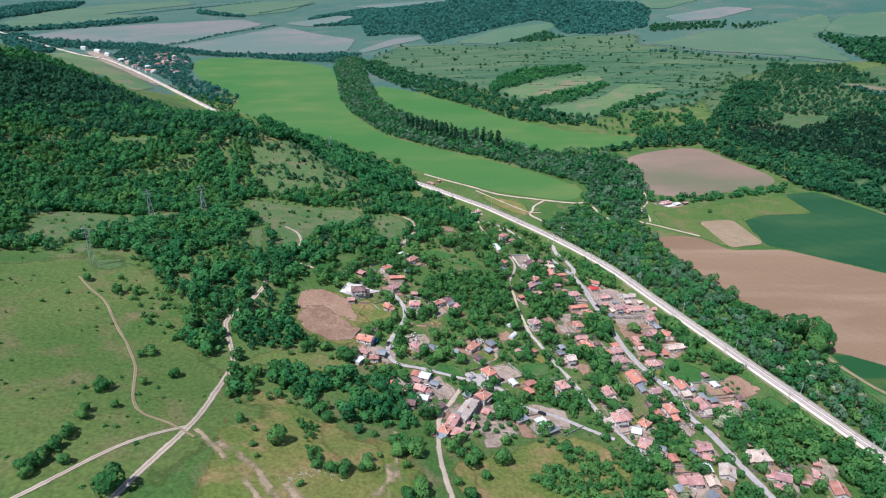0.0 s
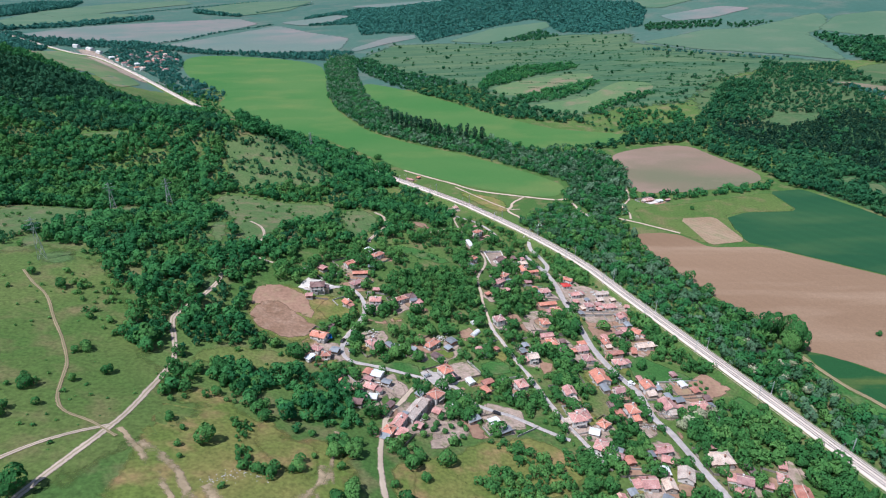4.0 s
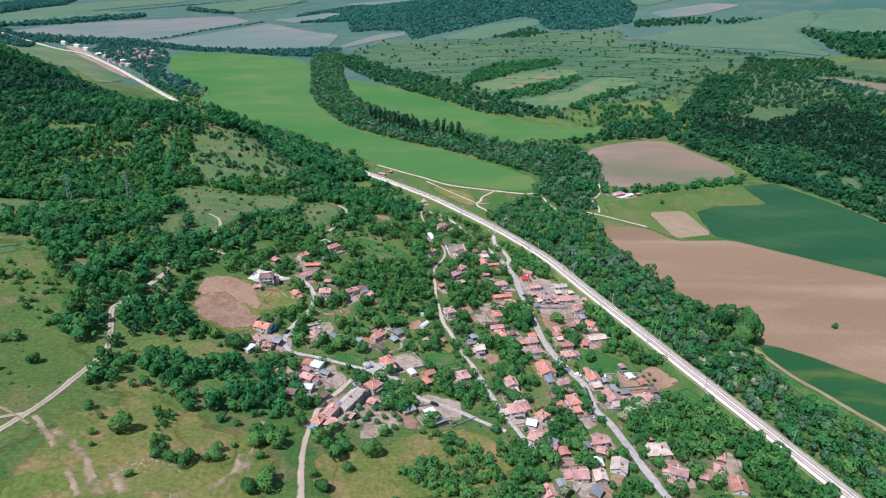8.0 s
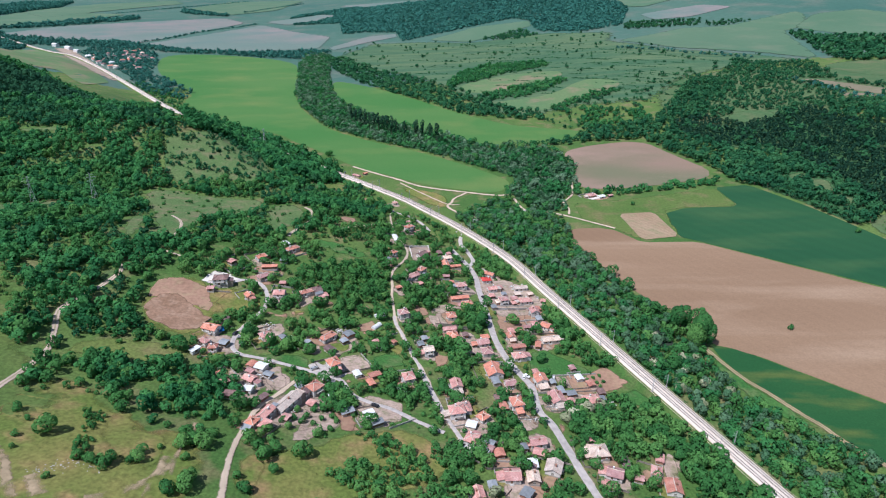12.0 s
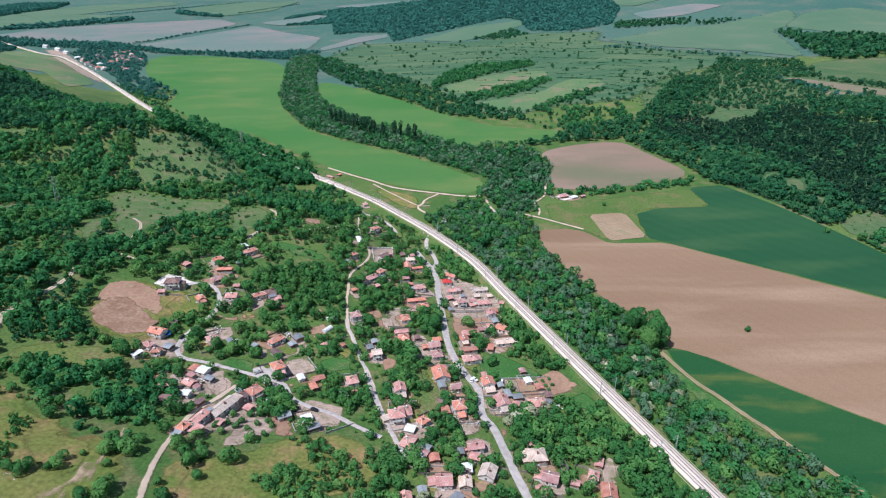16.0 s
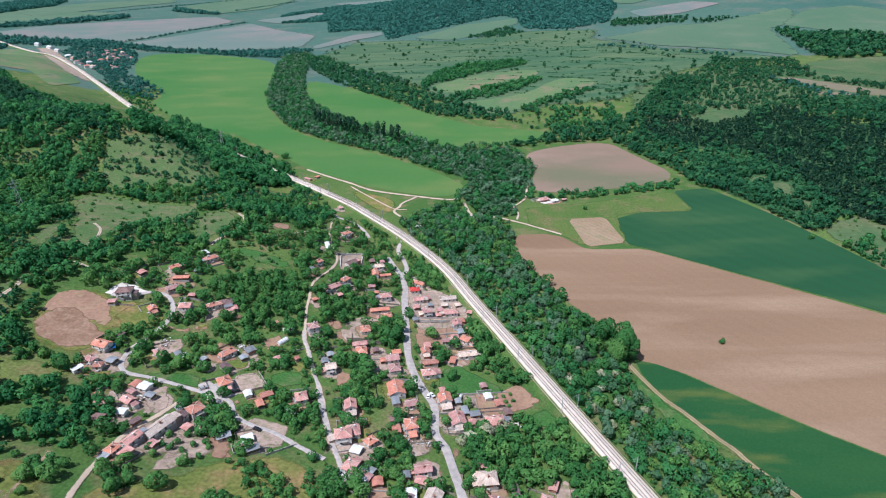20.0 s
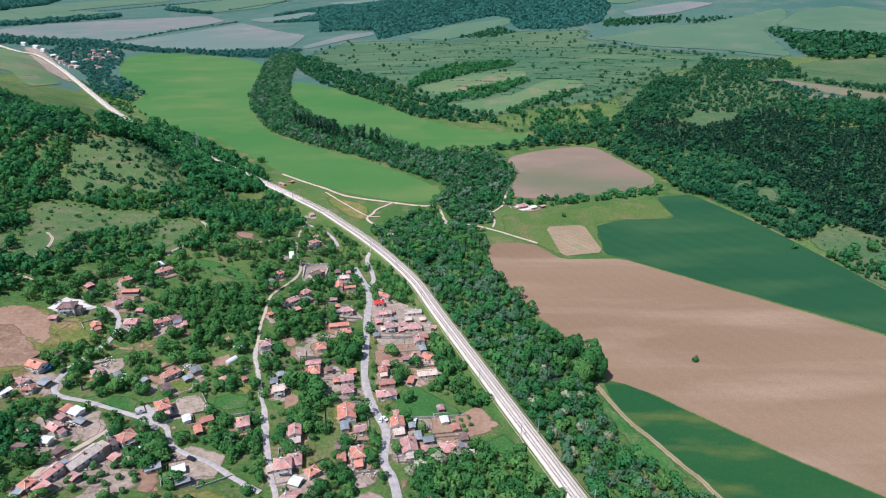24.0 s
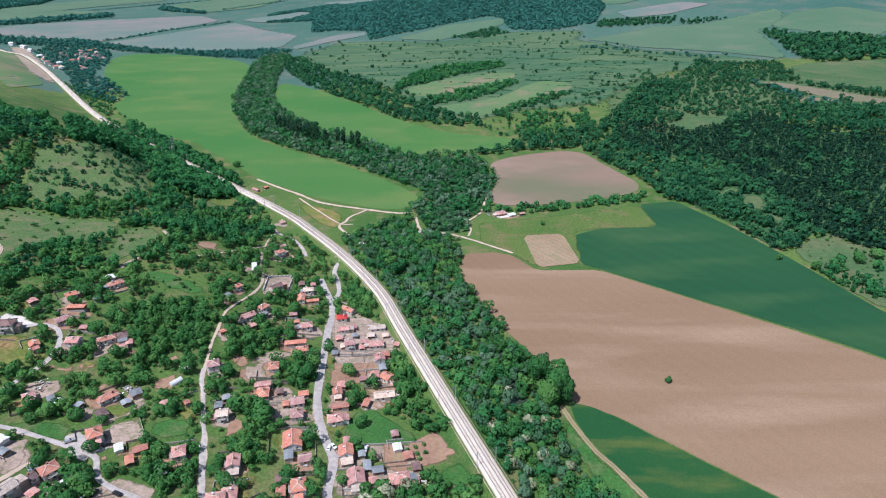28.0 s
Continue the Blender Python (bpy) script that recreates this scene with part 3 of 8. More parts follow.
FIELDS["hill_pasture"] = [(-186.7, 522.0), (-161.5, 533.9), (-116.5, 519.1), (-75.1, 520.5), (-63.5, 486.0), (-77.6, 465.6), (-94.6, 455.8), (-102.7, 428.2), (-103.9, 394.3), (-116.7, 397.3), (-142.8, 447.6)]
FIELDS["hill_glade"] = [(-205.5, 624.7), (-186.7, 644.4), (-167.1, 663.5), (-150, 700), (-122, 680), (-91.7, 607.4), (-77.4, 576.6), (-101.0, 553.4), (-127.2, 562.4), (-152.4, 540.5), (-178.8, 550.1), (-192.4, 583.2)]
FIELDS["loop_glade"] = [(-68.7, 501.1), (-48.3, 510.3), (-29.4, 491.6), (-29.2, 461.7), (-37.6, 434.1), (-43.3, 422.6), (-54.2, 444.6)]
FIELDS["dry_lawn"] = [(-93.1, 334), (-83, 346.4), (-64.6, 345.7), (-46.8, 351.1), (-38.4, 340.4), (-44.6, 329.3), (-56.4, 324.6), (-68.4, 323.3), (-79.9, 329.6), (-89, 322.5)]
FIELDS["plain_field_a"] = [(-1428.4, 2137.5), (-1373, 2381.3), (-1204.6, 2566.6), (-894.5, 2885.9), (-732.3, 2653.6), (-777, 2288.3), (-827.9, 1918.3), (-942.6, 1944.5), (-1168.7, 2009.4)]
FIELDS["plain_field_b"] = [(-816.9, 1891.2), (-753.4, 2100.9), (-639.6, 2559.5), (-437.3, 2207.5), (-272.7, 2021), (-259.8, 1769.6), (-437.1, 1715.5), (-603.4, 1753.2)]
FIELDS["plain_field_c"] = [(-671.1, 2690.7), (-468.3, 2913.3), (-352.3, 2704.4), (-404.4, 2502.5), (-533, 2481.4)]
FIELDS["plain_field_d"] = [(-246.5, 1789.8), (-166.7, 1997.5), (-70.4, 2038.7), (-59.6, 1974.3), (-141.1, 1884.5), (-222.7, 1725)]
FIELDS["far_field_a"] = [(-1901.1, 3009.1), (-1909.5, 3770.9), (-1626.7, 4141.3), (-1418.1, 3768.3), (-1520, 3091.7), (-1607.7, 2723.1)]
FIELDS["far_field_b"] = [(-1798.4, 2613.8), (-1901.1, 3009.1), (-1341.5, 2930.5), (-1391, 2624.2), (-1563.3, 2318.4)]
FIELDS["far_field_c"] = [(-1216.1, 3217), (-1232.8, 4022.3), (-798.2, 4118.7), (-751.3, 3267.4), (-923, 2982.3)]
FIELDS["far_field_d"] = [(-489.3, 3435.6), (-73.1, 3518.6), (37.2, 2687.2), (-207, 2833)]
FIELDS["ridge_field_a"] = [(27, 1894.1), (176.2, 2082.5), (355.1, 2118.5), (357.5, 2018.8), (268.9, 1948), (155.3, 1815.6)]
FIELDS["ridge_field_b"] = [(501.6, 1582.4), (704.9, 1713.8), (809, 1680.7), (1050.4, 1808), (1052.3, 1754.6), (984.9, 1606.4), (898.6, 1547.9), (835.3, 1299.2), (812.7, 1232.4), (730.8, 1321.2), (579.8, 1390)]
FIELDS["ridge_field_c"] = [(1065.1, 1750.4), (1236.3, 1810.4), (1332.6, 1657.8), (1047.9, 1360.6), (994.5, 1429.1), (933.9, 1588.9)]
FIELDS["ridge_field_d"] = [(671.4, 1989.6), (873.1, 2027), (936.6, 1936.9), (789.9, 1856.2), (684.6, 1875.3)]
FIELDS["ridge_field_e"] = [(697.1, 2363), (847, 2358.7), (875.3, 2220.4), (726.2, 2108.6), (669.7, 2163)]
FIELDS["dry_meadow"] = [(-99.1, 215.8), (-97.2, 232.7), (-88.2, 242.8), (-72.9, 236.4), (-59.0, 221.2), (-47.8, 216.2), (-33.9, 208.2), (-21.8, 214.2), (-7.1, 197.8), (-3.1, 168.0), (-16.2, 139.7), (-85.8, 128.8), (-94.5, 170.1), (-96.6, 192.6)]
FIELDS["lane_meadow"] = [(2.1, 197.3), (8.1, 203.6), (21.9, 205.5), (36.9, 197.3), (42.5, 182.0), (25.7, 177.6), (7.7, 173.2), (3.7, 181.8)]
FIELDS["bank_meadow"] = [(-58.8, 210.3), (-50.1, 223.5), (-41.6, 208.9), (-27.8, 207.7), (-21.3, 193.2), (-23.7, 176.3), (-47.9, 185.5)]
FIELDS["orchard_meadow"] = [(13.6, 207.4), (19.8, 212.0), (30.7, 214.3), (38.2, 224.7), (50.6, 228.2), (68.5, 235.5), (79.3, 231.7), (87.9, 219.7), (89.8, 202.6), (67.1, 185.3), (38.3, 174.3), (11.6, 167.7), (10.1, 184.4)]
FIELDS["slope_glade_a"] = [(-307.7, 414.8), (-305.9, 445.2), (-284.3, 453.2), (-250.6, 453.0), (-235.8, 419.1), (-241.2, 397.7), (-252.8, 376.3), (-263.6, 366.4), (-284.1, 372.6)]
FIELDS["slope_glade_b"] = [(-260.3, 437.4), (-233.4, 470), (-217.3, 470.5), (-217, 443.3), (-233.9, 415.3), (-240.3, 403.7)]
FIELDS["slope_glade_c"] = [(-252.2, 369.1), (-245.6, 377.2), (-229.8, 362), (-230.9, 350.8), (-243.3, 347.6)]
FIELDS["scrub_glade_a"] = [(-352.5, 618.5), (-307.4, 629.9), (-296.1, 616.4), (-338.1, 606.1)]
FIELDS["scrub_glade_b"] = [(-269.5, 590.4), (-257.2, 595.5), (-254.7, 587.7), (-265.4, 581.7)]
FIELDS["scrub_glade_c"] = [(-226, 604.4), (-220.8, 616.8), (-210.6, 583), (-216.5, 576.3)]
FIELDS["grove_glade"] = [(-155.3, 431), (-142.5, 446.9), (-125.5, 392.8), (-131.3, 385.1), (-141, 398.2)]
FIELDS["grove_glade_b"] = [(-127.9, 340.3), (-115.9, 348.4), (-112.5, 332.1), (-118.7, 319.8)]
FIELDS["side_glade"] = [(-77, 607), (-59.4, 619.6), (-11.6, 612.8), (-7.7, 584.5), (-44.7, 589.4)]
FIELDS["side_glade_b"] = [(-57.1, 626.8), (-27.2, 644.3), (-14.2, 620.8), (-36.4, 607.3)]
FIELDS["bare_glade"] = [(-8.4, 487.6), (11.2, 497.2), (16.1, 477.5), (1.7, 472.6)]
FIELDS["knoll_lawn"] = [(-20.8, 428.2), (-1.5, 431.3), (25.9, 418.1), (37.1, 406.7), (20.8, 402.6), (-0.7, 411.7), (-11.9, 412.7)]
FIELDS["terrace_grass"] = [(-208.4, 1606.6), (-139.5, 1863), (26.7, 1874), (155.3, 1815.6), (362.3, 1895.3), (556.7, 1768.5), (501.6, 1582.4), (576.9, 1382.4), (724.6, 1309), (806.4, 1221.9), (658, 1178), (505.1, 1090.2), (424.1, 978.4), (313.8, 971), (242.8, 936), (212.9, 918.2), (140.1, 957), (80, 1141.2), (-4.8, 1306.3), (-106.6, 1395.6)]
FIELDS["west_meadow"] = [(-317.9, 294.5), (-255.2, 338.6), (-238.3, 351.1), (-219.8, 364.1), (-173.5, 340.8), (-145.4, 306.1), (-119.2, 265.9), (-108.8, 251.8), (-96.9, 244.5), (-67.2, 212.9), (-76, 200.3), (-93.3, 169.9), (-105.2, 133.9), (-150.5, 125.1), (-210.8, 158)]
FIELDS["grove_clearing"] = [(-106.8, 267.9), (-89.4, 280.9), (-71.4, 283.2), (-51, 283.9), (-45.2, 274.9), (-55.8, 264.4), (-66.5, 258.3), (-84.4, 260.2), (-99.2, 252)]
FIELDS["grey_patch"] = [(-228.5, 339.8), (-220.3, 354.2), (-203.3, 352.5), (-193.0, 337.8), (-199.5, 323.1), (-217.2, 325.2)]
FIELDS["station_field"] = [(-772.8, 1175.4), (-1106.7, 1734.9), (-1019.5, 1744), (-835.1, 1560.5), (-628.8, 1287.9), (-563.5, 1203), (-544.2, 1084.7), (-655.8, 1206.9), (-718, 1178.3), (-511.2, 828.5)]
FIELDS["field_tuft"] = [(250.3, 402.4), (254.1, 403.1), (257.7, 397.9), (253.2, 397.2)]
FIELDS["station_yard"] = [(-1039.8, 1815.3), (-962, 1778.9), (-754.7, 1514.7), (-568.8, 1262.1), (-566.2, 1231.8), (-663.9, 1312), (-907.6, 1635)]
FIELDS["east_glade"] = [(460.2, 513.9), (490.0, 532.4), (516.7, 537.7), (509.3, 518.0), (532.2, 505.8), (549.8, 485.4), (590, 430), (540, 395), (505.3, 407.9), (479.7, 420.4), (469.4, 447.0), (465.5, 477.1)]
FIELDS["east_slope"] = [(448.3, 1087.9), (556.1, 1138.3), (655, 1180), (762.7, 1150), (840, 1220), (955, 1200), (1080, 1170), (930, 930), (830, 700), (730.5, 740), (622.1, 835), (481.0, 835), (408.3, 866), (406.4, 976.0)]
FIELDS["tan_strip"] = [(656.9, 1043.9), (704.4, 1048.0), (753.6, 870.2), (760.4, 806.5), (737.6, 773.2), (726.2, 827.0), (708.6, 875.9), (682.3, 968.7)]
FIELDS["tan_strip_small"] = [(666.0, 927.8), (695.0, 917.7), (706.6, 872.5), (684.9, 872.0), (662.8, 898.9)]
FIELDS["ridge_pasture"] = [(774.5, 1168.5), (837.1, 1198.5), (955.0, 1184.8), (1040.7, 1152.5), (889.9, 945.0), (833.4, 993.5), (793.1, 1049.9), (771.5, 1109.6)]
FIELDS["forest_glade_a"] = [(447, 634.7), (469.2, 657), (483, 650), (470, 626), (451.7, 618)]
FIELDS["forest_glade_b"] = [(468, 623), (485.9, 634), (494, 617), (478, 586), (461, 594)]
FIELDS["forest_glade_c"] = [(476, 587), (490, 568.1), (480, 552), (467, 566)]
FIELDS["scrub_clearing"] = [(477.8, 870.0), (511.9, 905.8), (560.1, 883.4), (547.7, 851.6), (501.8, 843.3)]
FIELDS["track_verge"] = [(251.8, 328.1), (254.8, 312.5), (267.7, 286.0), (283.4, 257.3), (286.1, 251.1), (278.4, 252.1), (267.1, 258.5), (257.1, 270.5), (249.0, 292.5), (243.7, 313.6)]
FIELDS["rail_meadow"] = [(31.9, 638.1), (88.7, 607.5), (92.0, 578.6), (93.0, 563.1), (70.6, 571.9), (47.5, 602.7)]
YARDS = {}
YARDS["dry_surround"] = ("drygrass", [(-93.3, 310.9), (-95.4, 339.1), (-83.6, 355.4), (-65.4, 353.6), (-54.2, 337.5), (-35.4, 346.4), (-30.7, 332), (-48.4, 314.7), (-42.6, 292.8), (-56.5, 288.2), (-78.8, 292.1)])
YARDS["asphalt_lot"] = ("asphalt", [(16.8, 276.9), (19.6, 283.3), (28.9, 282.7), (35.5, 279.7), (31.8, 272.3), (23.2, 272.2)])
YARDS["dirt_yard_a"] = ("dirt", [(27, 286.3), (27.8, 292.4), (37.7, 297), (45.5, 286.8), (41.2, 278.5), (34.2, 274.9)])
YARDS["brown_garden"] = ("earth", [(73, 341.5), (83.5, 348), (89.4, 337.6), (80.8, 330.4), (73.8, 333.8)])
YARDS["terrace_garden"] = ("earth", [(120.1, 378.8), (141, 384.3), (156.2, 371.2), (153.8, 359.7), (138.4, 350.7), (124.8, 351.3)])
YARDS["dirt_yard_b"] = ("dirt", [(172.3, 293.5), (183.1, 309.4), (192.6, 293.7), (183.6, 285.9), (175.4, 286.1)])
YARDS["dirt_yard_c"] = ("dirt", [(44.4, 258), (53.8, 259.5), (67.8, 240.7), (58, 232), (47.4, 237.1)])
YARDS["dirt_yard_d"] = ("dirt", [(-6, 272.3), (5, 272.3), (8.5, 259.4), (-1.2, 253.9), (-6.7, 261.7)])
YARDS["dirt_yard_e"] = ("dirt", [(-25.9, 267.4), (-15.2, 268.4), (-14.8, 259.7), (-23.7, 257.4)])
YARDS["bare_bank"] = ("earth", [(-5.2, 592.7), (6, 599.2), (12, 587.7), (-0.7, 578.8)])
YARDS["brown_field_small"] = ("earth", [(35.1, 318.6), (46.6, 330), (47.5, 323.8), (39.5, 314.9)])
YARDS["garden_plot_b"] = ("earth", [(-19.5, 327.2), (-0.5, 335.5), (-0.1, 328.7), (-16, 323.4)])
YARDS["walled_yard"] = ("dirt", [(53.5, 457.2), (73.3, 471.7), (79.2, 433.9), (62.3, 420)])
YARDS["ruin_yard"] = ("dirt", [(18.4, 232.1), (34.3, 235.6), (37.4, 226.5), (20.2, 218)])
YARDS["barn_yard"] = ("dirt", [(111.1, 413.7), (130.4, 410.4), (149.6, 406.9), (155.2, 392.5), (158.2, 381.3), (149, 375), (135.4, 373.6), (118.7, 367.5), (113.4, 387)])
YARDS["bare_strip"] = ("earth", [(33.9, 245.6), (48.9, 228.9), (41.5, 226), (31.9, 240.1)])
YARDS["garden_plot_c"] = ("earth", [(94.7, 323.2), (103.6, 323), (103.3, 312.2), (97.1, 312.1)])
YARDS["lawn_a"] = ("lawn", [(41.6, 294.3), (58.6, 302.5), (67, 291.4), (56.1, 282.3), (47.1, 286.3)])
YARDS["lawn_b"] = ("lawn", [(138.8, 321.6), (148, 324.5), (160.8, 315.5), (175.5, 303.7), (173.5, 298.7), (146.1, 293.6), (135.1, 294.1), (134.9, 308.5)])
YARDS["lawn_c"] = ("lawn", [(-22.7, 289.8), (-6.7, 288.9), (9.7, 291.7), (16.8, 276.9), (-0.1, 278), (-14.6, 281.3)])
YARDS["lawn_d"] = ("lawn", [(85.4, 405.2), (103.4, 415.3), (103.7, 404.2), (88.7, 398.9)])
YARDS["lawn_e"] = ("lawn", [(181, 281.1), (194.5, 288.9), (203.5, 276.7), (198, 269.9), (185.1, 272.6)])
YARDS["plot_a"] = ("dirt", [(-5.7, 343), (2.2, 345.5), (4.3, 339.2), (0.8, 335.8)])
YARDS["plot_b"] = ("earth", [(5.4, 348.5), (14.9, 349.3), (16.5, 344.2), (9.7, 342.5)])
YARDS["plot_c"] = ("earth", [(27.8, 349), (34.3, 350), (41.8, 342.4), (34.6, 341.3)])
YARDS["plot_d"] = ("earth", [(7.6, 313.6), (11, 323.9), (18.9, 316.3), (16, 310.7)])
YARDS["stony_garden"] = ("dirt", [(18.6, 296), (21.2, 305.9), (30.6, 309.4), (36.7, 305.2), (31.5, 297), (25.7, 291.3)])
YARDS["yard_f"] = ("dirt", [(-20.3, 275.2), (-2.3, 275.7), (3.3, 268.9), (6, 257.4), (-2, 249.4)])
YARDS["yard_g"] = ("dirt", [(14.6, 246.2), (20.1, 253.4), (26.2, 251.6), (31.3, 241.7), (19, 239.7)])
YARDS["plot_e"] = ("dirt", [(75, 348.2), (84.3, 362.6), (93.8, 363.2), (105.2, 374.6), (108.6, 366.2), (92.5, 355.6), (80, 343.8)])
YARDS["plot_f"] = ("earth", [(65.1, 347.9), (70, 356.5), (78, 346.4), (73, 341.5)])
YARDS["terrace_a"] = ("earth", [(120, 367.8), (138.9, 372.9), (141.6, 364.3), (141.9, 349.1), (126.3, 346.1), (121.5, 351.6)])
YARDS["plot_g"] = ("earth", [(140, 339.2), (158.5, 343.5), (160.3, 336.5), (144.1, 331.2)])
YARDS["yard_h"] = ("dirt", [(93.2, 320), (104.4, 325.7), (110, 310.6), (101.4, 302.1), (98.6, 296.5)])
YARDS["yard_i"] = ("dirt", [(148.6, 295.6), (162.3, 297.4), (175.7, 300.1), (178.7, 286.4), (167.7, 281), (158.8, 281.8), (151.1, 286.4)])
YARDS["yard_j"] = ("dirt", [(136.1, 284.7), (147.3, 284.7), (149.2, 278.6), (137.6, 275.9)])
YARDS["yard_k"] = ("dirt", [(135.4, 274), (158.4, 281.4), (175.6, 281.8), (177.9, 271.4), (162.2, 268.4), (149.9, 265.2), (137.6, 264.5)])
YARDS["plot_h"] = ("earth", [(79.8, 305.7), (84.7, 304.2), (88.5, 292.9), (85.2, 290.6)])
YARDS["plot_i"] = ("drygrass", [(89.6, 264.4), (99.6, 267.9), (108, 266.2), (104.4, 260.3), (93, 258.1)])
YARDS["yard_l"] = ("drygrass", [(98.7, 293.3), (106.5, 296.4), (110.6, 285.5), (102.3, 281.3)])
YARDS["cluster_yard"] = ("dirt", [(-50, 295.2), (-38.5, 301.1), (-27.5, 297.1), (-25.7, 281.3), (-33.8, 282.4), (-45.6, 287.1)])
YARDS["yard_m"] = ("dirt", [(-25.2, 313.6), (-9.9, 320.3), (-5.6, 308.3), (-15.9, 299), (-21.5, 303.4)])
YARDS["barn_garden"] = ("dirt", [(-1.7, 235), (4.1, 254.7), (15.1, 256.2), (29.5, 255), (36.7, 240.2), (46.9, 230), (38.7, 222.8), (19.9, 221), (9.9, 220.7), (-0.5, 220.2)])
YARDS["plot_j"] = ("dirt", [(127.3, 243), (138.5, 240.2), (140, 228.1), (128.8, 223.5), (123.6, 226.5)])
YARDS["plot_k"] = ("earth", [(144.3, 253.1), (149.4, 252.4), (147.5, 243.9), (142.6, 240.7)])
YARDS["yard_n"] = ("dirt", [(152.6, 230.7), (166.7, 231.4), (165.9, 224.6), (153.4, 224.6)])
YARDS["yard_o"] = ("dirt", [(194.6, 233), (200.9, 235.8), (199.8, 220.2), (191.5, 217.3)])
YARDS["yard_p"] = ("dirt", [(111.3, 204.1), (121.7, 204.1), (121.5, 197), (110.5, 195.3)])
YARDS["yard_q"] = ("dirt", [(87.6, 253.9), (98.3, 254.5), (96.9, 238.6), (90.2, 237.5)])
YARDS["plot_l"] = ("earth", [(80.6, 305.1), (89.6, 302.1), (87.5, 291.6), (80.2, 287.4)])
YARDS["dry_plot"] = ("drygrass", [(-59.2, 328.3), (-47, 350.8), (-36.5, 346.7), (-31.7, 333.6), (-40.6, 323.1), (-53.3, 321.1)])
YARDS["gravel_yard"] = ("pale", [(-69.4, 349.2), (-67.8, 356.9), (-65.0, 363.7), (-55.4, 362.8), (-44.3, 359.7), (-48.5, 351.9), (-52.5, 344.1), (-60.7, 346.1)])
YARDS["slope_terrace_a"] = ("dirt", [(118.5, 371.0), (149.4, 380.6), (152.5, 368.5), (121.9, 357.7)])
YARDS["slope_terrace_b"] = ("earth", [(119.8, 354.7), (139.5, 361.2), (143.8, 346.8), (122.7, 334.9)])
YARDS["slope_terrace_c"] = ("earth", [(125.1, 326.2), (136.9, 329.8), (136.8, 321.0), (125.0, 319.5)])
YARDS["slope_terrace_d"] = ("dirt", [(141.9, 334.8), (157.8, 342.0), (160.7, 332.1), (144.0, 327.1)])
YARDS["scrap_yard"] = ("dirt", [(112.3, 411.2), (132.7, 419.3), (148.2, 405.1), (157.0, 385.1), (142.9, 381.8), (115.5, 380.9)])
YARDS["bare_plot_side"] = ("drygrass", [(-56.0, 329.6), (-47.4, 348.3), (-32.0, 345.9), (-31.9, 326.5), (-42.0, 317.3)])
YARDS["bare_plot_upper"] = ("earth", [(-91.0, 321.9), (-92.5, 333.5), (-92.3, 343.5), (-79.9, 351.4), (-62.8, 344.0), (-53.1, 327.3), (-53.4, 318.1), (-62.6, 321.3), (-72.4, 325.7), (-82.1, 325.4)])
YARDS["field_house_yard"] = ("pale", [(229.7, 598.1), (237.3, 612.6), (247.8, 601.6), (245.8, 592.7), (233.2, 590.4)])
YARDS["bare_corner"] = ("earth", [(167.0, 299.3), (181.9, 310.0), (193.8, 293.6), (185.3, 286.8), (173.4, 281.7)])
YARDS["bare_garden"] = ("earth", [(155.9, 299.4), (168.2, 299.1), (170.1, 276.3), (157.7, 281.0)])
YARDS["side_yard"] = ("earth", [(147.9, 281.6), (156.5, 282.2), (157.0, 268.3), (150.7, 266.5)])
YARDS["front_yard"] = ("dirt", [(135.3, 271.7), (139.5, 278.7), (140.7, 264.9), (136.8, 263.9)])
YARDS["shed_yard"] = ("dirt", [(74.4, 343.4), (84.2, 350.1), (89.5, 336.5), (78.9, 328.6)])
YARDS["wall_yard"] = ("dirt", [(96.4, 318.6), (111.2, 327.3), (112.8, 312.0), (103.8, 305.9)])
YARDS["dry_side"] = ("drygrass", [(98.5, 294.6), (106.4, 296.2), (108.9, 285.2), (102.4, 282.3)])
YARDS["dry_orchard"] = ("drygrass", [(85.4, 260.1), (99.7, 269.5), (101.1, 260.6), (88.0, 256.9)])
YARDS["garden_path"] = ("dirt", [(84.9, 359.0), (102.4, 371.2), (104.4, 364.6), (87.0, 353.2)])
YARDS["long_bed"] = ("earth", [(32.5, 325.8), (44.9, 334.6), (47.8, 329.8), (37.6, 313.4)])
YARDS["small_bed"] = ("earth", [(65.6, 351.9), (69.9, 356.1), (72.1, 342.3), (69.0, 340.5)])
YARDS["square"] = ("asphalt", [(11.9, 280.3), (15.8, 285.4), (27.9, 275.4), (29.3, 266.6), (21.6, 268.1)])
YARDS["square_yard"] = ("dirt", [(25.0, 288.3), (38.0, 297.6), (48.4, 284.1), (38.8, 278.0), (30.4, 278.2)])
YARDS["lane_bank"] = ("earth", [(32.7, 269.7), (41.5, 277.8), (52.2, 280.9), (53.6, 277.5), (35.9, 266.4)])
YARDS["lower_yard"] = ("dirt", [(37.1, 253.7), (41.8, 256.8), (49.7, 253.0), (66.0, 243.0), (47.9, 237.5)])
YARDS["barn_front"] = ("dirt", [(16.5, 243.3), (25.3, 250.3), (34.7, 238.3), (23.4, 232.9)])
YARDS["round_yard"] = ("dirt", [(-8.3, 265.5), (-0.2, 272.5), (7.5, 264.5), (6.8, 252.1), (-1.4, 254.6)])
YARDS["terrace_bed"] = ("drygrass", [(-13.1, 328.3), (-2.3, 337.7), (2.6, 331.8), (-7.6, 324.5)])
YARDS["terrace_bed_b"] = ("earth", [(-23.7, 328.9), (-19.5, 333.1), (-14.3, 327.2), (-19.9, 324.2)])
